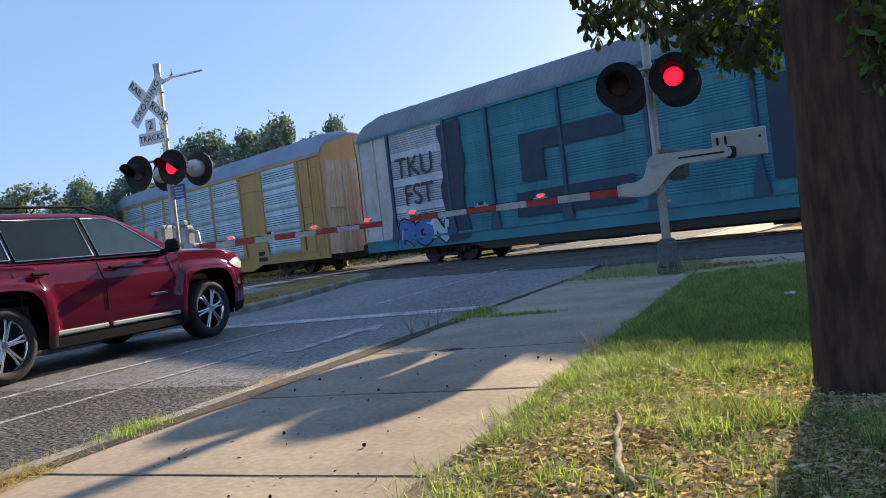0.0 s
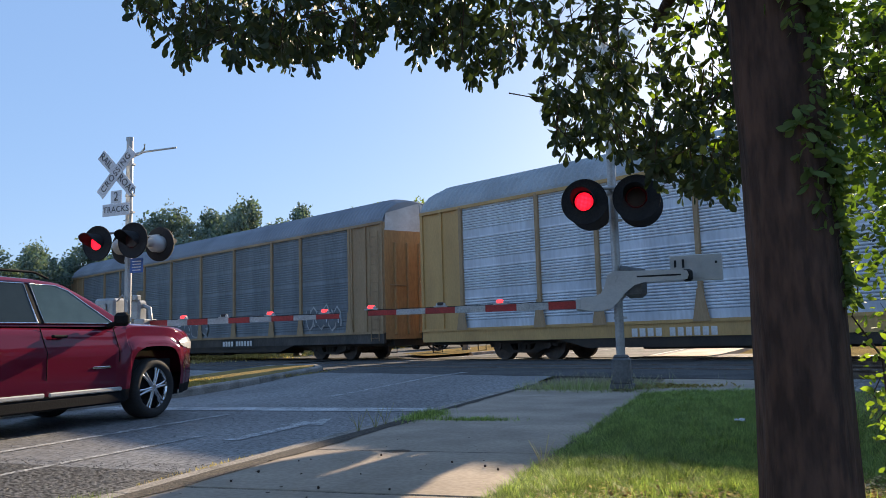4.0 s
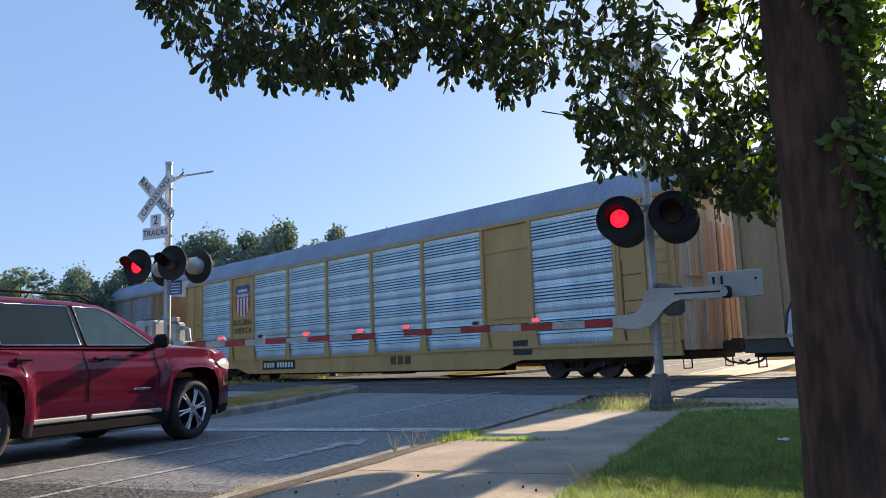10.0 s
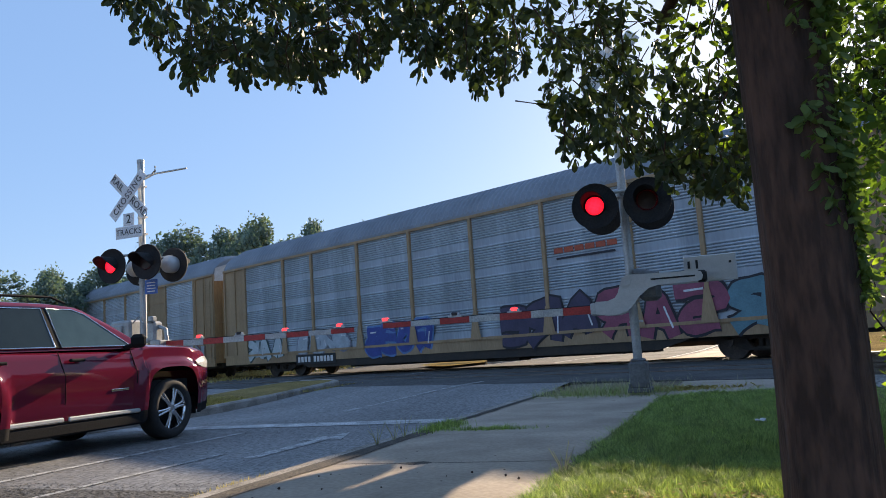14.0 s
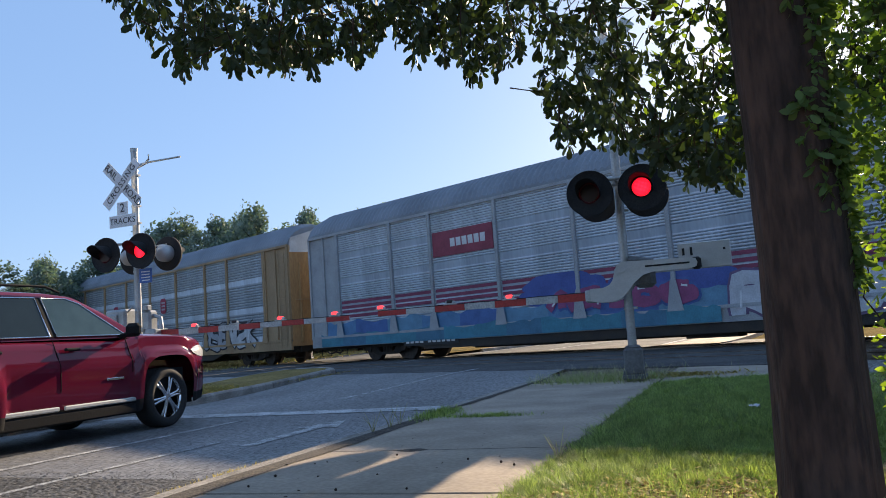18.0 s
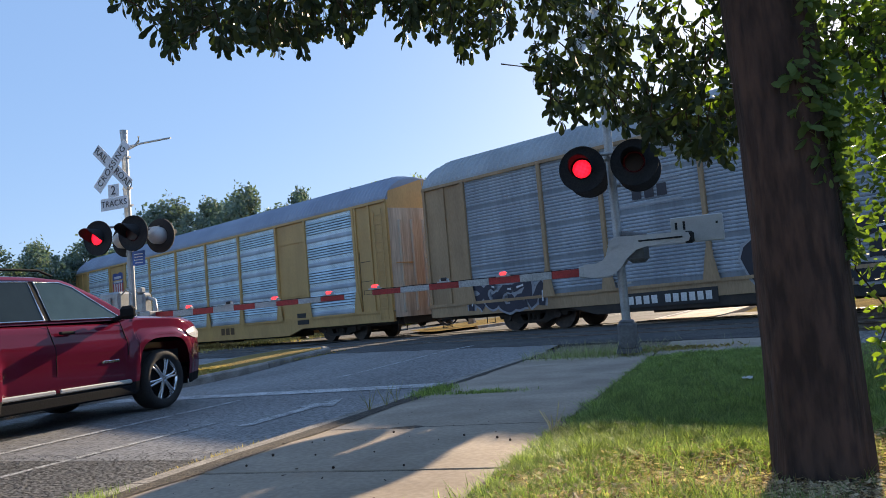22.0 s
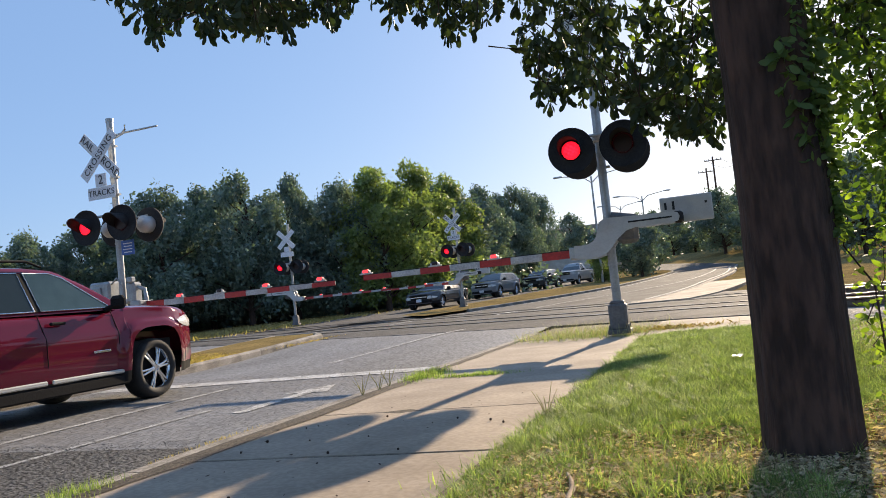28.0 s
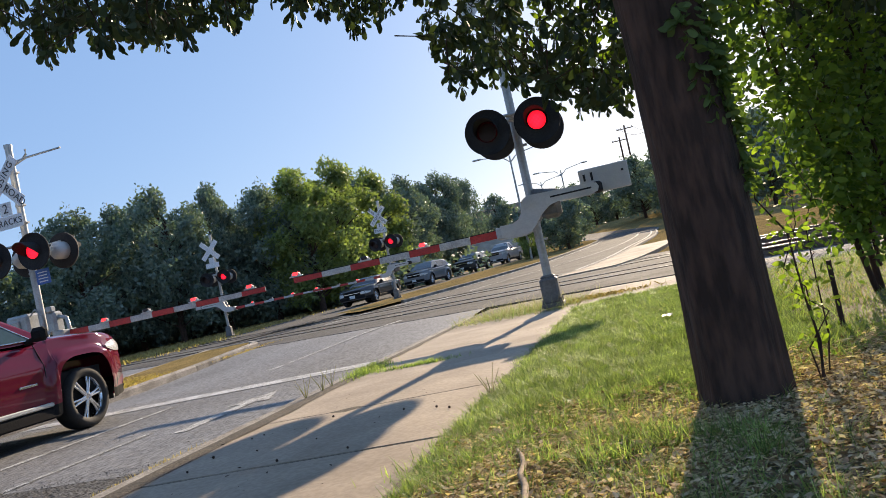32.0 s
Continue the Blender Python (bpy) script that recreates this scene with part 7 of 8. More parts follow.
# shrubs and vines between the trunk and the tracks
def build_shrub(name, label, stems, leaves, size, mat, seed, spread):
    nr = np.random.RandomState(seed)
    s = thing(name, Matrix.Identity(4), label, "shrub", "shrubs beside the tracks")
    cs, ax = [], []
    for a, b, r in stems:
        rng = random.Random(seed + int(r * 1000) + len(cs))
        pts = limb_points(a, b, 0.1, 6, rng, 0.08)
        part("stem", Mesh().tube(pts, [r * (1 - 0.7 * i / 6) for i in range(7)], 6), BARK, s)
        for _ in range(leaves):
            t = nr.uniform(0.15, 1.05)
            i = min(5, int(t * 6))
            p = np.array(pts[i].lerp(pts[i + 1], min(1.0, t * 6 - i)))
            cs.append(p + nr.normal(size=3) * np.array(spread) * (0.4 + 0.6 * t))
    cs = np.array(cs)
    cs = cs[cs[:, 2] > 0.05]
    tagged(part("leaves", cloud_mesh("leaves", cs, random_axes(nr, len(cs), size, 0.3), mat, OVAL), None, s, "small bright green leaves"), kind="stuff")


build_shrub("hackberry_shrub", "tall leafy shrub in the sun beside the oak", [((1.35, 5.9, 0), (0.86, 5.2, 2.3), 0.022), ((1.4, 6.0, 0), (1.15, 5.4, 3.3), 0.025), ((1.5, 6.1, 0), (1.5, 5.6, 3.6), 0.025), ((1.4, 5.9, 0.2), (0.98, 5.2, 1.7), 0.015), ((1.5, 6.0, 0.2), (1.45, 5.3, 2.0), 0.016), ((1.5, 6.0, 0.2), (1.9, 5.4, 2.6), 0.02), ((1.4, 5.9, 0.2), (1.02, 5.1, 1.25), 0.012)], 950, 0.062, LEAF_VINE, 5, (0.15, 0.22, 0.26))
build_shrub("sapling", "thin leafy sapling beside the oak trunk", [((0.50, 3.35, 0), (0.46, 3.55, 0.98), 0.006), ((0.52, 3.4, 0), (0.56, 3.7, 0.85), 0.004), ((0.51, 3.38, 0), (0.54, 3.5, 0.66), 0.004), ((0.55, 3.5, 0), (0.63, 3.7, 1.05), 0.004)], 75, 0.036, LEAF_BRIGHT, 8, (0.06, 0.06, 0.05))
build_shrub("climbing_vine", "leafy vine hanging beside the oak trunk", [((0.47, 3.45, 3.2), (0.45, 3.42, 1.25), 0.003), ((0.62, 3.6, 3.2), (0.56, 3.5, 1.5), 0.003), ((0.80, 3.7, 3.3), (0.74, 3.6, 1.7), 0.003)], 520, 0.050, LEAF_VINE, 15, (0.07, 0.10, 0.16))
# an oak bough too, its sunlight put into the brighter leaf material
build_shrub("sunlit_bough", "low oak bough with sunlight put into its bright leaf colour", [((0.12, 3.6, 2.6), (-0.12, 4.3, 1.75), 0.006), ((0.12, 3.6, 2.5), (-0.36, 4.3, 1.95), 0.006), ((0.1, 3.6, 2.3), (0.0, 4.25, 1.5), 0.005)], 90, 0.05, LEAF_BRIGHT, 16, (0.08, 0.10, 0.10))
build_shrub("dark_shrub", "dense dark green tree shading the trackside", [((2.3, 7.4, 0), (1.2, 6.9, 2.4), 0.02), ((2.3, 7.4, 0), (1.6, 6.4, 3.2), 0.02), ((2.4, 7.5, 0), (2.1, 6.6, 2.4), 0.02), ((2.4, 7.6, 0), (1.4, 7.4, 4.0), 0.02), ((2.5, 7.6, 0), (2.6, 6.9, 3.2), 0.03), ((2.3, 7.5, 0), (1.8, 7.0, 1.9), 0.02)], 2500, 0.07, LEAF_NEAR, 9, (0.30, 0.36, 0.42))


# far trees
def tree_kind(seed, height, radius, mat, leaves=620, size=0.27):
    rng, nr = random.Random(seed), np.random.RandomState(seed)
    h0 = height * 0.10
    trunk = Mesh()
    top = Vector((rng.uniform(-0.4, 0.4), rng.uniform(-0.4, 0.4), height * 0.72))
    trunk.tube(limb_points((0, 0, -0.4), top, 0, 8, rng, 0.15), [0.26 * (1 - 0.8 * i / 8) + 0.02 for i in range(9)], 8)
    cs, blobs = [], []
    for i in range(34):
        a, t = rng.uniform(0, 6.28), (i + rng.random()) / 34
        z = h0 + (height - h0) * (0.05 + 0.90 * t)
        rr = radius * math.sin(math.pi * min(1, 0.16 + 0.80 * t)) ** 0.7 * rng.uniform(0.3, 1.0)
        p = Vector((rr * math.cos(a), rr * math.sin(a), z))
        blobs.append((p, rng.uniform(0.28, 0.46) * radius * (1.08 - 0.36 * t)))
        trunk.tube(limb_points((top.x * t, top.y * t, max(h0, z - height * 0.16)), p, 0, 3, rng, 0.1), [0.07, 0.055, 0.035, 0.015], 5)
    for p, r in blobs:
        k = int(leaves * (r / (0.4 * radius)) ** 1.6)
        d = nr.normal(size=(k, 3))
        d /= np.linalg.norm(d, axis=1)[:, None]
        lump = np.array([0.8 + 0.35 * noise.noise((q[0] * 2.2 + p.x, q[1] * 2.2 + p.y, q[2] * 2.2 + p.z)) for q in d])
        cs.append(np.array(p) + d * (r * nr.uniform(0.55, 1.15, k) * lump * np.where(nr.rand(k) < 0.10, 1.3, 1.0))[:, None] * np.array([1, 1, 0.85]))
    cs = np.concatenate(cs)
    return trunk.data("trunk", BARK), cloud_mesh("crown", cs, random_axes(nr, len(cs), size, 0.25, 0.5), mat, CLUMP)


KINDS = [tree_kind(1, 10, 4.0, LEAF_HAZED), tree_kind(2, 10, 3.6, LEAF_HAZED), tree_kind(3, 10, 3.8, LEAF_LIGHT), tree_kind(4, 10, 4.4, LEAF_HAZED), tree_kind(5, 10, 4.2, LEAF_HAZED, 230, 0.4), tree_kind(6, 10, 3.8, LEAF_HAZED, 230, 0.4)]


def tree(x, y, h, kind, turn, label="leafy dark green tree behind the crossing", wide=1.0):
    g = min(road_z(x, y), 3.0) - 0.1 + hill_z(x, y)
    t = thing("tree", Matrix.Translation((x, y, g)) @ pose(0, 0, 0, 0, 0, turn), label, "tree", "trees beyond the tracks")
    k = h / 10
    for name, data in zip(("trunk", "crown"), KINDS[kind]):
        o = part(name, data, None, t)
        o.scale = (k * wide, k * wide, k)


WOOD = [
    (-49.5, 16.1, 6.9, 0, 120, 1), (-45.7, 20.3, 6.7, 3, 155, 1), (-45.0, 26.0, 6.9, 1, 52, 1), (-42.6, 29.8, 6.8, 0, 202, 1),
    (-38.9, 31.5, 6.5, 3, 245, 1), (-37.1, 33.5, 6.6, 0, 79, 0.8), (-36.6, 37.0, 7.2, 1, 46, 0.8), (-37.5, 41.6, 7.7, 3, 34, 0.9),
    (-31.6, 38.7, 8.8, 0, 10, 0.8), (-32.5, 44.4, 9.6, 1, 205, 0.7), (-28.3, 42.4, 9.5, 0, 281, 0.75), (-27.3, 46.6, 9.8, 1, 148, 0.55),
    (-24.1, 47.2, 8.8, 0, 30, 0.75), (-20.8, 46.6, 9.2, 2, 113, 0.75), (-20.9, 52.0, 10.0, 2, 266, 0.75), (-21.3, 60.4, 9.9, 2, 274, 0.7),
    (-22.0, 73.8, 10.5, 1, 184, 0.62), (-21.9, 85.2, 11.2, 0, 141, 0.6), (-23.1, 99.3, 11.7, 3, 88, 0.5), (-46.8, 40.7, 6.8, 1, 54, 1),
    (-44.0, 46.5, 7.4, 0, 134, 1), (-39.1, 50.6, 9.5, 3, 109, 1), (-37.8, 54.1, 10.7, 1, 13, 1), (-34.1, 54.2, 10.2, 3, 328, 0.8),
    (-31.7, 57.9, 8.1, 0, 133, 0.9), (-28.4, 59.6, 10.1, 3, 139, 1), (-23.2, 61.8, 9.8, 0, 99, 1), (-23.4, 72.3, 9.8, 3, 84, 0.8),
    (-22.8, 82.9, 10.4, 1, 158, 0.7), (-25.2, 56.6, 9.1, 1, 148, 1), (-32.7, 50.3, 8.3, 0, 321, 1), (-38.6, 46.0, 8.0, 1, 190, 1),
]
for x, y, h, k, a, w in WOOD:
    tree(x, y, h, k, a, "leafy tree behind the crossing, sunlight put into its leaf colour" if k == 2 else "leafy dark green tree behind the crossing", w * 1.15)
for x, y, h, k, a in [(-6.8, 66, 5.4, 5, 20), (-8.2, 72, 5.8, 4, 70), (-7.0, 78, 5.0, 5, 120), (-9.0, 60, 3.0, 2, 10), (-0.4, 100, 8.0, 4, 60), (2.6, 95, 8.4, 5, 10), (7, 88, 8.0, 4, 200), (12, 80, 9.0, 5, 100), (9, 62, 7.0, 4, 130), (17, 66, 9.0, 5, 30), (-7.5, 119, 7.0, 4, 80), (-4.6, 123, 7.4, 5, 30), (-2.0, 119, 6.4, 4, 210), (1.2, 117, 7.0, 5, 160), (-10.5, 124, 7.5, 5, 260), (-15, 126, 7.5, 4, 80), (-22, 118, 8.0, 5, 30), (22, 90, 10, 4, 15), (26, 52, 9, 5, 45), (34, 40, 9, 4, 99), (8.2, 31, 6.5, 0, 20), (12.5, 33, 7.5, 1, 120)]:
    tree(x, y, h, k, a, "small roadside tree beyond the bend")


# hedge of undergrowth that closes the gaps under the far trees
def undergrowth():
    nr = np.random.RandomState(21)
    cs = []
    for _ in range(260):
        t = nr.rand()
        x, y = -75 + 57 * t + nr.normal() * 1.5, 34 + 24 * min(1, t * 1.1) + nr.normal() * 2.0
        r = nr.uniform(0.8, 1.9)
        k = 110
        d = nr.normal(size=(k, 3))
        d /= np.linalg.norm(d, axis=1)[:, None]
        cs.append(np.array([x, y, min(road_z(x, y), 3.0) + r * 0.6]) + d * r * np.array([1.3, 1.3, 0.9]))
    cs = np.concatenate(cs)
    ob = part("undergrowth", cloud_mesh("undergrowth", cs, random_axes(nr, len(cs), 0.42, 0.2), LEAF_HAZED, CLUMP), None)
    tagged(ob, "dense dark bushes under the far trees", "bushes", kind="stuff")


undergrowth()


def far_woods():
    """A low line of woods that closes the horizon beyond the bend."""
    nr = np.random.RandomState(22)
    cs = []
    for _ in range(170):
        x, y = nr.uniform(-46, 34), nr.uniform(132, 150)
        r = nr.uniform(1.6, 3.2)
        d = nr.normal(size=(90, 3))
        d /= np.linalg.norm(d, axis=1)[:, None]
        cs.append(np.array([x, y, min(road_z(x, y), 3.0) + hill_z(x, y) + nr.uniform(0.8, 3.8)]) + d * r)
    cs = np.concatenate(cs)
    ob = part("far_woods", cloud_mesh("far_woods", cs, random_axes(nr, len(cs), 0.9, 0.2), LEAF_HAZED, CLUMP), None)
    tagged(ob, "low line of distant woods beyond the bend", "woods", kind="stuff")


far_woods()


# grass
def blades(name, xy, z, h, w, mat, seed, label, category="grass", lean=0.5):
    nr = np.random.RandomState(seed)
    n = len(xy)
    a = nr.uniform(0, 6.28, n)
    out = np.stack([np.cos(a), np.sin(a)], 1)
    side = np.stack([-np.sin(a), np.cos(a)], 1)
    hh = h * nr.uniform(0.35, 1.3, n) * np.array([max(0.35, 0.95 + 0.4 * noise.noise((p[0] * 3.1, p[1] * 3.1, 3.0)) + 0.6 * noise.noise((p[0] * 9.5, p[1] * 9.5, 6.0))) for p in xy])
    ln = hh * lean * nr.uniform(0.2, 1.3, n)
    outline = ((0, 1, 0), (0, -1, 0), (0.6, -0.7, 0.35), (1.0, 0, 1.0), (0.6, 0.7, 0.35)) if w > 0.007 else ((0, 1, 0), (0, -1, 0), (1.0, 0, 1.0))
    k = len(outline)
    v = np.zeros((n, k, 3))
    for i, (f, ww, l) in enumerate(outline):
        v[:, i, :2] = xy + side * (ww * w / 2) + out * (ln * l)[:, None]
        v[:, i, 2] = z + hh * f * (1 - 0.15 * l)
    me = bpy.data.meshes.new(name)
    me.vertices.add(n * k)
    me.vertices.foreach_set("co", v.reshape(-1).astype(np.float32))
    me.loops.add(n * k)
    me.loops.foreach_set("vertex_index", np.arange(n * k, dtype=np.int32))
    me.polygons.add(n)
    me.polygons.foreach_set("loop_start", np.arange(0, n * k, k, dtype=np.int32))
    me.materials.append(mat)
    me.update(calc_edges=True)
    tagged(new(name, me), label, category, kind="stuff")


def scatter(nr, n, x0, x1, y0, y1, keep):
    p = np.stack([nr.uniform(x0, x1, n), nr.uniform(y0, y1, n)], 1)
    k = np.array([keep(x, y) for x, y in p])
    return p[nr.rand(n) < k]


def lawn_density(x, y):
    edge = ease((x + 1.17 + 0.10 * noise.noise((0.0, y * 3.0, 0.0))) / 0.14)
    patch = 0.5 + noise.noise((x * 1.7, y * 1.7, 4.0)) * 1.1 + 0.7 * noise.noise((x * 7.5, y * 7.5, 8.0))
    bare = ease((y - 3.25 - 0.9 * noise.noise((x * 1.4, y * 1.4, 9.0)) + 1.1 * ease((-0.55 - x) / 0.5) - 0.5 * ease((x - 0.1) / 0.5)) / 0.9)
    edge *= 1 - 0.85 * ease((x - 0.55) / 0.5)
    return edge * max(0.02 + 0.25 * max(0, noise.noise((x * 4, y * 4, 2.0))), min(1, bare * (0.62 + 0.55 * patch) + 0.07 * max(0, patch)))


def ground_at(xy):
    return np.array([lawn_z(x, y) - 0.004 for x, y in xy])


nr0 = np.random.RandomState(5)
near_xy = scatter(nr0, 150000, -1.25, 1.4, 1.4, 4.6, lawn_density)
blades("lawn_grass", near_xy, ground_at(near_xy), 0.058, 0.0060, GRASS, 1, "bright green lawn grass with bare patches", lean=1.5)
mid_xy = scatter(nr0, 230000, -1.25, 2.6, 4.4, 9.95, lawn_density)
blades("lawn_grass", mid_xy, ground_at(mid_xy), 0.060, 0.0068, GRASS, 2, "bright green lawn grass beside the sidewalk", lean=1.5)
back_xy = scatter(np.random.RandomState(6), 60000, -1.25, 4.0, -4.0, 1.4, lambda x, y: 0.35 + 0.6 * noise.noise((x * 1.6, y * 1.6, 3.0)))
blades("lawn_grass", back_xy, ground_at(back_xy), 0.055, 0.0065, GRASS, 21, "thin green grass among the leaf litter", lean=1.5)
far_xy = scatter(nr0, 26000, 2.4, 9, 3, 9.9, lambda x, y: 1.0)
blades("trackside_grass", far_xy, 0.0, 0.14, 0.014, GRASS_DRY, 3, "long dry grass beside the tracks")
dry_xy = scatter(nr0, 120000, -1.25, 2.6, 1.4, 9.5, lambda x, y: ease((x + 1.2) / 0.2) * ((0.05 if y > 3.9 else 0.24) + 0.15 * (x > 0.6) + (0.12 if y > 3.2 else 0.3) * noise.noise((x * 2, y * 2, 1))))
blades("dry_grass", dry_xy, ground_at(dry_xy), 0.05, 0.003, GRASS_DRY, 4, "short straw-coloured grass among the litter", lean=1.2)
tufts = []
for _ in range(80):
    cx, cy, r = nr0.uniform(-1.1, 0.35), nr0.uniform(1.7, 4.2), nr0.uniform(0.03, 0.11)
    tufts.append(np.stack([nr0.normal(cx, r, 120), nr0.normal(cy, r, 120)], 1))
blades("grass_tufts", np.concatenate(tufts), ground_at(np.concatenate(tufts)), 0.08, 0.0052, GRASS, 12, "loose green tufts among the leaf litter", lean=1.1)
med_xy = scatter(nr0, 30000, -11.7, -9.3, 2, 18, lambda x, y: 0.8)
blades("median_grass", med_xy, 0.0, 0.05, 0.012, GRASS_DRY, 6, "dry yellow grass on the median", lean=1.0)
pole_xy = scatter(nr0, 11000, -3.0, 0.2, 10.2, 11.9, lambda x, y: math.exp(-(((x + 1.9) / 0.75) ** 2 + ((y - 11.0) / 0.45) ** 2) * 1.1) if not (-1.75 < x < -1.25 and y < 10.6) else 0.2)
base_xy = scatter(nr0, 1800, -1.4, 0.0, 10.75, 11.7, lambda x, y: math.exp(-(((x + 0.8) / 0.5) ** 2 + ((y - 11.15) / 0.28) ** 2) * 1.2))
blades("low_weeds", base_xy, 0.0, 0.06, 0.0075, GRASS_DRY, 17, "low dry weeds on the bare soil beside the signal", lean=1.2)
straw_xy = np.stack([nr0.normal(-2.93, 0.05, 420), nr0.normal(2.12, 0.14, 420)], 1)
blades("straw_clump", straw_xy, 0.004, 0.045, 0.006, GRASS_DRY, 18, "flattened clump of dry straw in the kerb seam", lean=2.6)
blades("weed_tuft", pole_xy[::2], 0.0, 0.22, 0.0066, GRASS_PALE, 7, "dry feathery weeds round the signal base", lean=1.1)
blades("weed_tuft", pole_xy[1::2], 0.0, 0.15, 0.0066, GRASS, 27, "green weeds mixed with dry ones round the signal base", lean=1.2)
for cx, cy, rx, ry, h, n, mat in ((-2.9, 7.25, 0.16, 0.42, 0.07, 1500, GRASS), (-2.35, 7.0, 0.4, 0.10, 0.05, 900, GRASS), (-3.03, 2.95, 0.12, 0.26, 0.075, 520, GRASS), (-3.16, 4.3, 0.03, 0.45, 0.035, 120, GRASS_DRY), (-3.15, 3.75, 0.04, 0.16, 0.03, 60, GRASS_DRY), (-3.14, 2.3, 0.06, 0.3, 0.04, 160, GRASS_DRY)):
    p = np.stack([nr0.normal(cx, rx * 0.5, n), nr0.normal(cy, ry * 0.5, n)], 1)
    blades("kerb_weeds", p, 0.0 if cx > -3.0 else -0.01, h, 0.0052, mat, int(n), "green weeds growing in the kerb joint")
far_grass = scatter(nr0, 16000, -30, -18.5, 20, 44, lambda x, y: 1.0 if x < -20.6 else 0.2)
fz = np.array([min(road_z(x, y), 3.0) - 0.05 for x, y in far_grass])
blades("verge_grass", far_grass, fz, 0.16, 0.05, GRASS_DRY, 9, "dry yellow grass along the far verge")


# stone chips that stand out of the coarse road surface
def road_chips():
    nr = np.random.RandomState(51)
    p = np.concatenate([np.stack([nr.uniform(-7.5, -3.25, 42000), nr.uniform(-0.5, 5.0, 42000)], 1), np.stack([nr.uniform(-9, -3.25, 8000), nr.uniform(5.0, 10, 8000)], 1)])
    z = np.array([road_z(x, y) + 0.0065 for x, y in p])
    c = np.concatenate([p, z[:, None]], 1)
    ax = random_axes(nr, len(c), 0.014, 0.0, 0.5)
    ax[:, :, 2] *= 0.5
    tagged(part("road_chips", cloud_mesh("road_chips", c, ax, CHIPS, SCRAP), None), "small grey stone chips of the worn road surface", "road", kind="stuff")


# leaf litter, a fallen branch, dry twigs in the kerb, a scrap of plastic, a stump post
SCRAP = [(0, 0, 0), (0.5, 0.2, 0.06), (1.0, 0, 0), (0.5, -0.24, 0.06)]


def litter():
    nr = np.random.RandomState(31)
    p = scatter(nr, 120000, -1.2, 1.8, 1.2, 4.8, lambda x, y: ease((x + 1.15) / 0.3) * (1 - ease((y - 3.3 - 0.5 * ease((x - 0.1) / 0.5)) / 0.9)) * (0.70 + 0.7 * noise.noise((x * 2.2, y * 2.2, 7.0))))
    c = np.concatenate([p, ground_at(p)[:, None] + 0.01], 1)
    c[:, 2] += nr.uniform(0, 0.018, len(p))
    ax = random_axes(nr, len(p), 0.032, 0.0, 0.6)
    ax[:, :, 2] *= 0.35
    tagged(part("leaf_litter", cloud_mesh("leaf_litter", c, ax, LITTER, SCRAP), None), "dry brown fallen leaves on bare soil", "leaf litter", kind="stuff")
    b = scatter(np.random.RandomState(33), 70000, -1.2, 4.0, -4.0, 1.25, lambda x, y: ease((x + 1.15) / 0.3) * (0.55 + 0.7 * noise.noise((x * 2.2, y * 2.2, 7.0))))
    cb = np.concatenate([b, ground_at(b)[:, None] + 0.012], 1)
    nb = np.random.RandomState(34)
    axb = random_axes(nb, len(b), 0.036, 0.0, 0.6)
    axb[:, :, 2] *= 0.35
    tagged(part("leaf_litter", cloud_mesh("leaf_litter", cb, axb, LITTER, SCRAP), None), "dry brown fallen leaves on bare soil", "leaf litter", kind="stuff")
    q = scatter(nr, 220, -2.9, -1.2, 1.2, 6.0, lambda x, y: 0.25 + 0.3 * (y < 3.6))
    c = np.concatenate([q, np.full((len(q), 1), 0.008)], 1)
    ax = random_axes(nr, len(q), 0.022, 0.0, 0.5)
    ax[:, :, 2] *= 0.3
    tagged(part("sidewalk_litter", cloud_mesh("sidewalk_litter", c, ax, BARK, OVAL), None), "scattered dry leaf crumbs on the sidewalk", "leaf litter", kind="stuff")


litter()
road_chips()
branch = thing("fallen_branch", Matrix.Identity(4), "dry barkless fallen branch lying on the litter", "branch")
part("wood", Mesh().tube([(-0.66, 2.95, 0.055), (-0.62, 2.82, 0.06), (-0.59, 2.70, 0.065), (-0.585, 2.58, 0.06), (-0.55, 2.46, 0.055), (-0.53, 2.32, 0.055), (-0.49, 2.2, 0.05), (-0.44, 2.12, 0.05)], [0.006, 0.009, 0.010, 0.011, 0.012, 0.011, 0.014, 0.010], 10), WOOD_DEAD, branch)
part("side_twig", Mesh().tube([(-0.48, 2.18, 0.055), (-0.42, 2.17, 0.05), (-0.34, 2.12, 0.045)], [0.011, 0.008, 0.004], 8), WOOD_DEAD, branch)
for x, y in ((-3.02, 6.05), (-2.98, 6.3), (-3.0, 6.55), (-1.1, 4.55)):
    weed = thing("dry_weed", Matrix.Translation((x, y, 0.0)), "small dry pale weed stalk", "weed", "dry weeds in the kerb")
    for k in range(5):
        a = k * 1.3 + x * 7
        part("stalk", Mesh().tube([(0, 0, -0.01), (0.03 * math.cos(a), 0.03 * math.sin(a), 0.07), (0.08 * math.cos(a), 0.08 * math.sin(a), 0.13 + 0.03 * (k % 3))], [0.004, 0.003, 0.0015], 5), GRASS_PALE, weed)
pod_rng = random.Random(77)
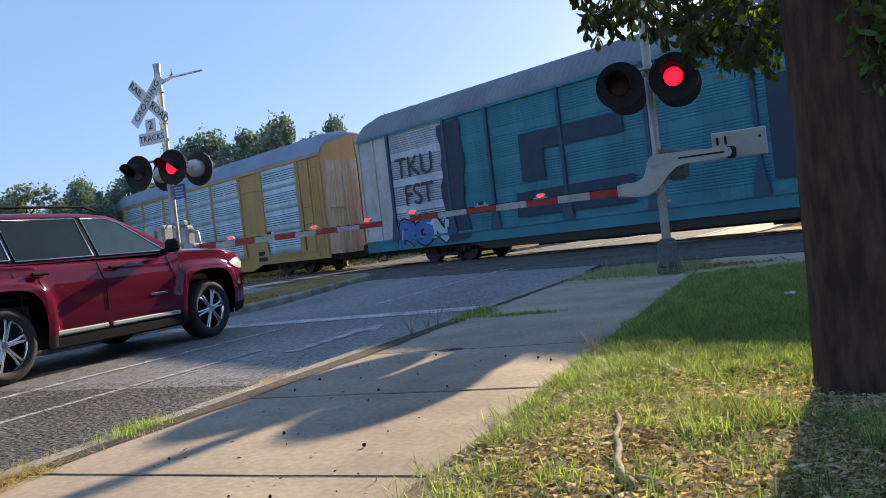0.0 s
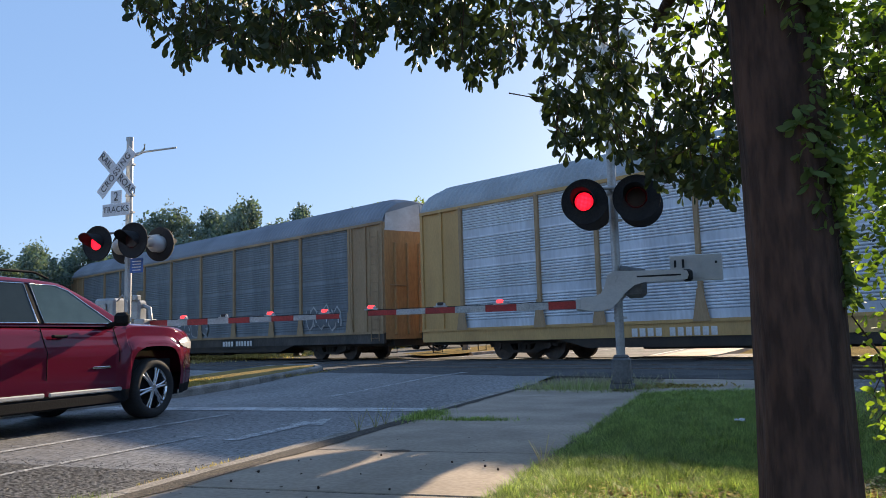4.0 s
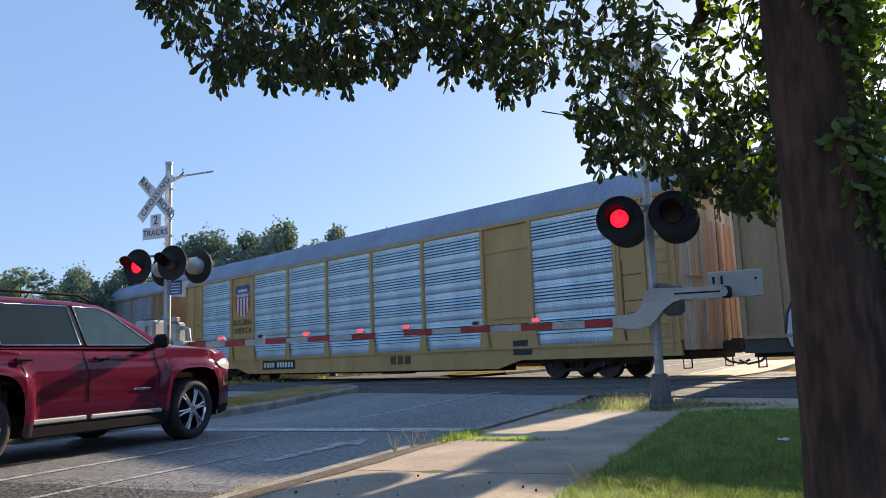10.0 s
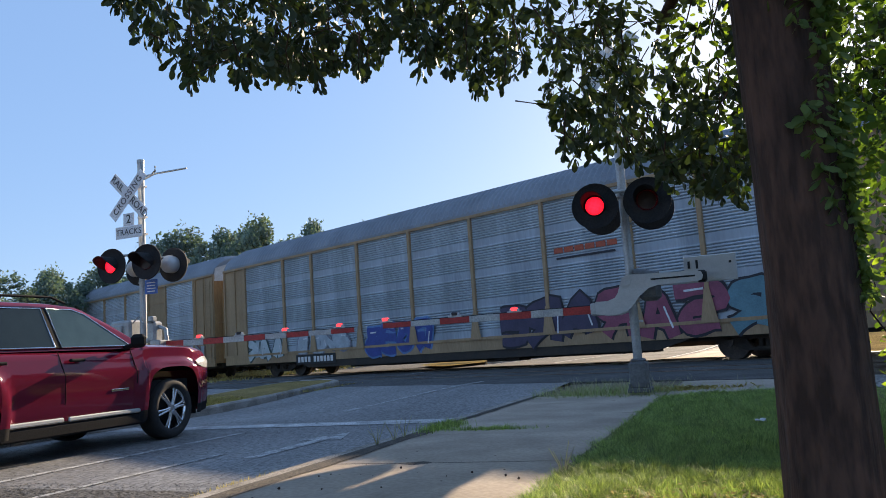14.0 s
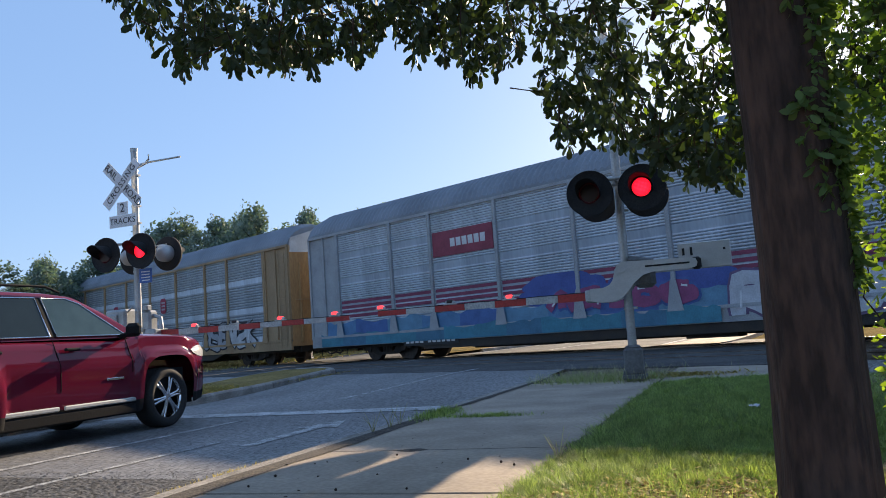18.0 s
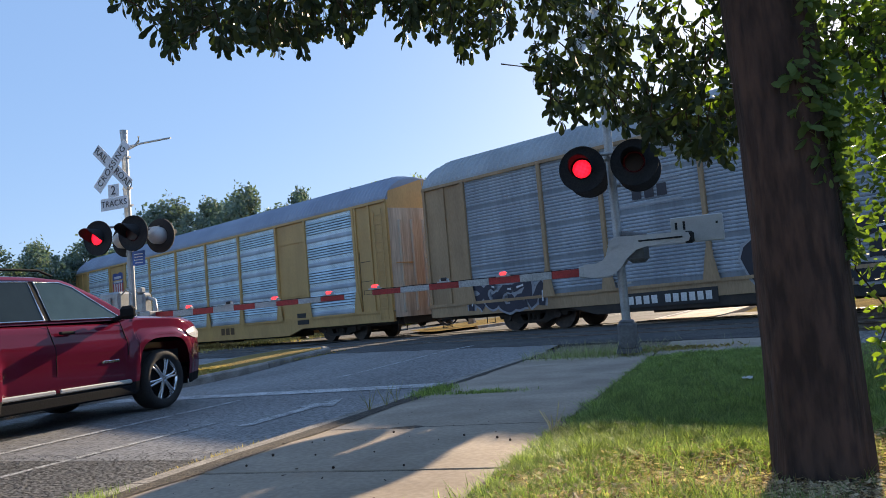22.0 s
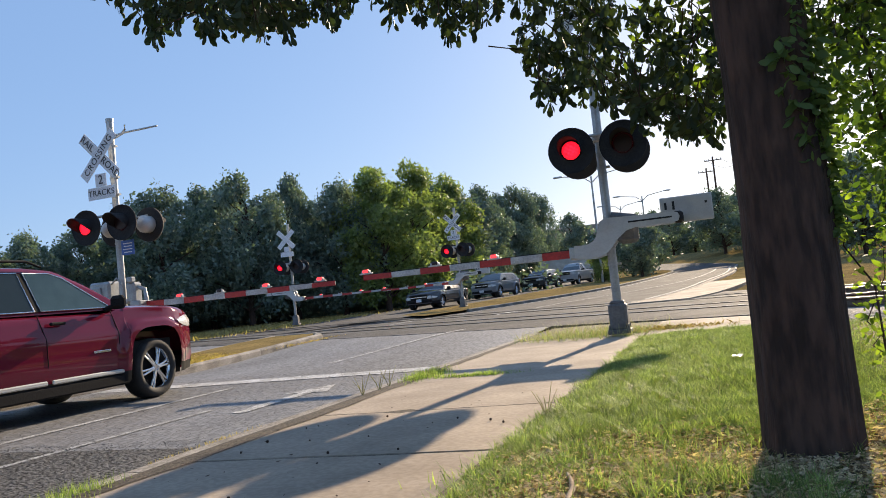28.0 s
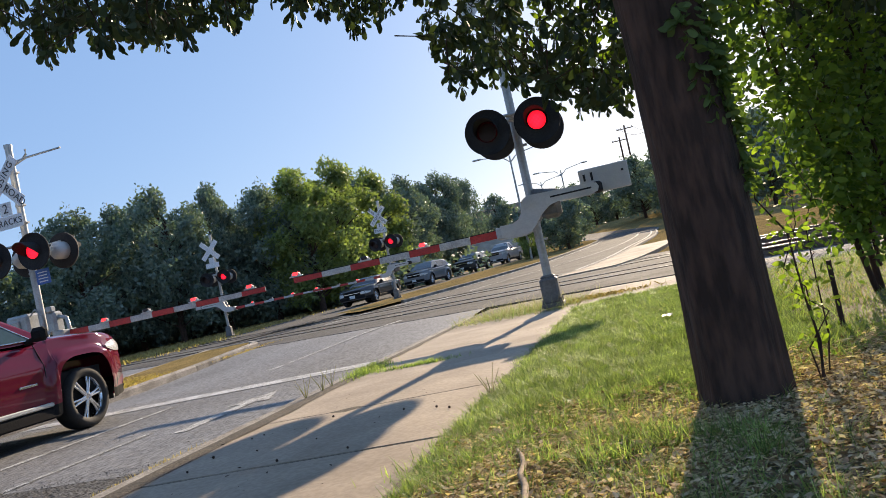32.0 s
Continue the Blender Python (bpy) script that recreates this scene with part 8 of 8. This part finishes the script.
for k in range(24):
    x, y = pod_rng.uniform(-2.8, -1.3), 1.5 + 3.4 * pod_rng.random() ** 1.6
    r = pod_rng.uniform(0.005, 0.009)
    if k == 0:
        pm = Mesh().tube([(0, 0, -0.9), (0, 0, -0.6), (0, 0, 0.1), (0, 0, 0.7), (0, 0, 1.0)], [0.35, 0.85, 1.0, 0.6, 0.1], 9).tube([(0, 0, 0.9), (0.4, 0.2, 1.5), (1.0, 0.3, 1.7)], [0.14, 0.1, 0.06], 5).data("husk", BARK)
    pod = thing("seed_pod", Matrix.Translation((x, y, 0.004 + r * 0.8)) @ pose(0, 0, 0, pod_rng.uniform(50, 110), 0, pod_rng.uniform(0, 360)), "small dark dry seed pod lying on the sidewalk", "seed pod", "seed pods on the sidewalk")
    part("husk", pm, None, pod, at=Matrix.Scale(r, 4))
scrap = thing("plastic_scrap", Matrix.Translation((-0.03, 6.45, 0.05)), "crumpled white plastic scrap in the grass", "litter")
sm = Mesh()
sm.sheet([[(0.02 * i - 0.04, 0.02 * j - 0.04, 0.025 * noise.noise((i * 0.9, j * 0.9, 2.0)) + 0.03) for i in range(5)] for j in range(5)])
part("scrap", sm, SIGNWHITE, scrap)
post = thing("stump_post", Matrix.Translation((0.85, 4.6, 0.0)), "short weathered wooden stump post by the shrubs", "post")
part("post", Mesh().tube([(0, 0, -0.05), (0, 0, 0.40)], [0.014, 0.013], 10), BARK, post)

# ---------------------------------------------------------------- far street furniture
def street_lamp(x, y, h, arms, label):
    g = min(road_z(x, y), 3.0) - 0.1
    s = thing("street_lamp", Matrix.Translation((x, y, g)), label, "street lamp", "street lamps beyond the tracks")
    part("pole", Mesh().tube([(0, 0, 0), (0, 0, h)], [0.10, 0.06], 10), GALV, s)
    for d in arms:
        part("arm", Mesh().tube([(0, 0, h - 0.5), (d * 0.6, 0, h), (d * 2.2, 0, h + 0.25)], [0.045, 0.04, 0.03], 8), GALV, s)
        part("lantern", Mesh().box((d * 2.5, 0, h + 0.25), (0.7, 0.28, 0.12), bevel=0.04), ALU, s)


street_lamp(-9.0, 59.3, 8.2, (-1, 1), "twin-arm grey street lamp on the island")
street_lamp(-7.6, 82.0, 8.0, (1, -1), "twin-arm grey street lamp further along the island")
street_lamp(-12.0, 100.0, 8.0, (1, -1), "distant twin-arm street lamp")


def utility_pole(x, y, h, lean):
    g = min(road_z(x, y), 3.0) + hill_z(x, y) - 0.2
    s = thing("utility_pole", Matrix.Translation((x, y, g)) @ pose(0, 0, 0, 0, lean, 0), "wooden utility pole with a crossarm on the embankment", "utility pole", "utility poles on the embankment")
    part("pole", Mesh().tube([(0, 0, 0), (0, 0, h)], [0.16, 0.11], 10), BARK, s)
    part("crossarm", Mesh().box((0, 0, h - 0.5), (2.2, 0.12, 0.12), bevel=0.01), BARK, s)
    for k in (-1.0, -0.5, 0.5, 1.0):
        part("insulator", Mesh().tube([(k, 0, h - 0.44), (k, 0, h - 0.28)], 0.05, 8), GALV, s)
    return Vector((x, y, g + h - 0.3))


p1 = utility_pole(4.6, 72, 9.8, 1.0)
p2 = utility_pole(3.4, 86, 10.6, 0.5)
p3 = utility_pole(-0.6, 110, 12.2, 0)
p4 = utility_pole(-1.6, 113, 11.2, 0)
wires = Mesh()
for a, b in ((p1, p2), (p2, p3)):
    for k in (-0.9, 0.9):
        wires.tube([a.lerp(b, t / 8) + Vector((k, 0, -0.9 * math.sin(math.pi * t / 8))) for t in range(9)], 0.02, 4)
tagged(part("power_lines", wires, BLACK), "thin black power lines between the poles", "power line", kind="structure")

bridge = thing("overpass_bridge", Matrix.Translation((-24, 142, 0)), "distant grey concrete overpass with a railing", "bridge")
part("deck", Mesh().box((0, 0, 8.9), (34, 9, 1.3), bevel=0.05), CONCRETE, bridge)
part("parapet", Mesh().box((0, -4.4, 10.0), (34, 0.3, 0.9)), CONCRETE, bridge)
for x in (-12, -2, 8):
    part("pier", Mesh().box((x, 0, 4.0), (1.2, 5, 8.5), bevel=0.1), CONCRETE, bridge)
bank = Mesh()
rows = []
for i in range(13):
    t = i / 12
    x = -21 + 9 * t
    rows.append([(x, 84 + 8 * t, 0.6), (x - 1, 88 + 8 * t, 3.6), (x - 3, 100 + 8 * t, 4.4)])
tagged(part("paved_bank", bank.sheet(rows), CONCRETE), "pale paved bank beside the far queue", "embankment", kind="structure")

# ---------------------------------------------------------------- what moves
SLACK = (0.9, 0.0, -0.2, -0.45, -0.2, -0.25, -0.25, -0.85, -0.5, 0.1, -0.05, 0.15, 0.3, 0.1, 0.2)   # the couplings are not all equally stretched


def motions():
    turn = math.atan2(TD.y, TD.x)
    for k, car in enumerate(train):
        rows = []
        for t in (0, 8, 16, 24, 32):
            s = FIRST - CAR_LEN * k - CAR_LEN / 2 + SPEED * t + SLACK[k]
            rows.append((t, Matrix.Translation(track_point(s, TRACKS[1], 0)) @ Matrix.Rotation(turn, 4, "Z")))
        walk(car, rows)
    # the red lamps flash by turns: each lens turns its lit or its dark face to the front
    for lens, home, first_lit in FLASHERS:
        rows = [(0.0, home if first_lit else home @ pose(0, 0, 0, 0, 0, 180))]
        state, t = first_lit, FLASH_START
        n = 0
        while t < 32.05:
            a0 = 0 if state else 180
            whole, part_of = math.floor(t), t - math.floor(t)
            start = min(t, whole + 0.893) if part_of > 0.85 else max(t, whole + 0.01)
            if n == 1:
                start = 1.01
            for dt, a in ((0.0, 0), (0.0334, 60), (0.0667, 120), (0.1, 180)):
                if start + dt > rows[-1][0] + 0.01:
                    rows.append((start + dt, home @ pose(0, 0, 0, 0, 0, a0 + a)))
            state = not state
            t += FLASH_HALF
            n += 1
        rows = [r for r in rows if r[0] < 31.98]
        rows.append((32.0, home @ pose(0, 0, 0, 0, 0, 0 if state else 180)))
        walk(lens, rows)


motions()
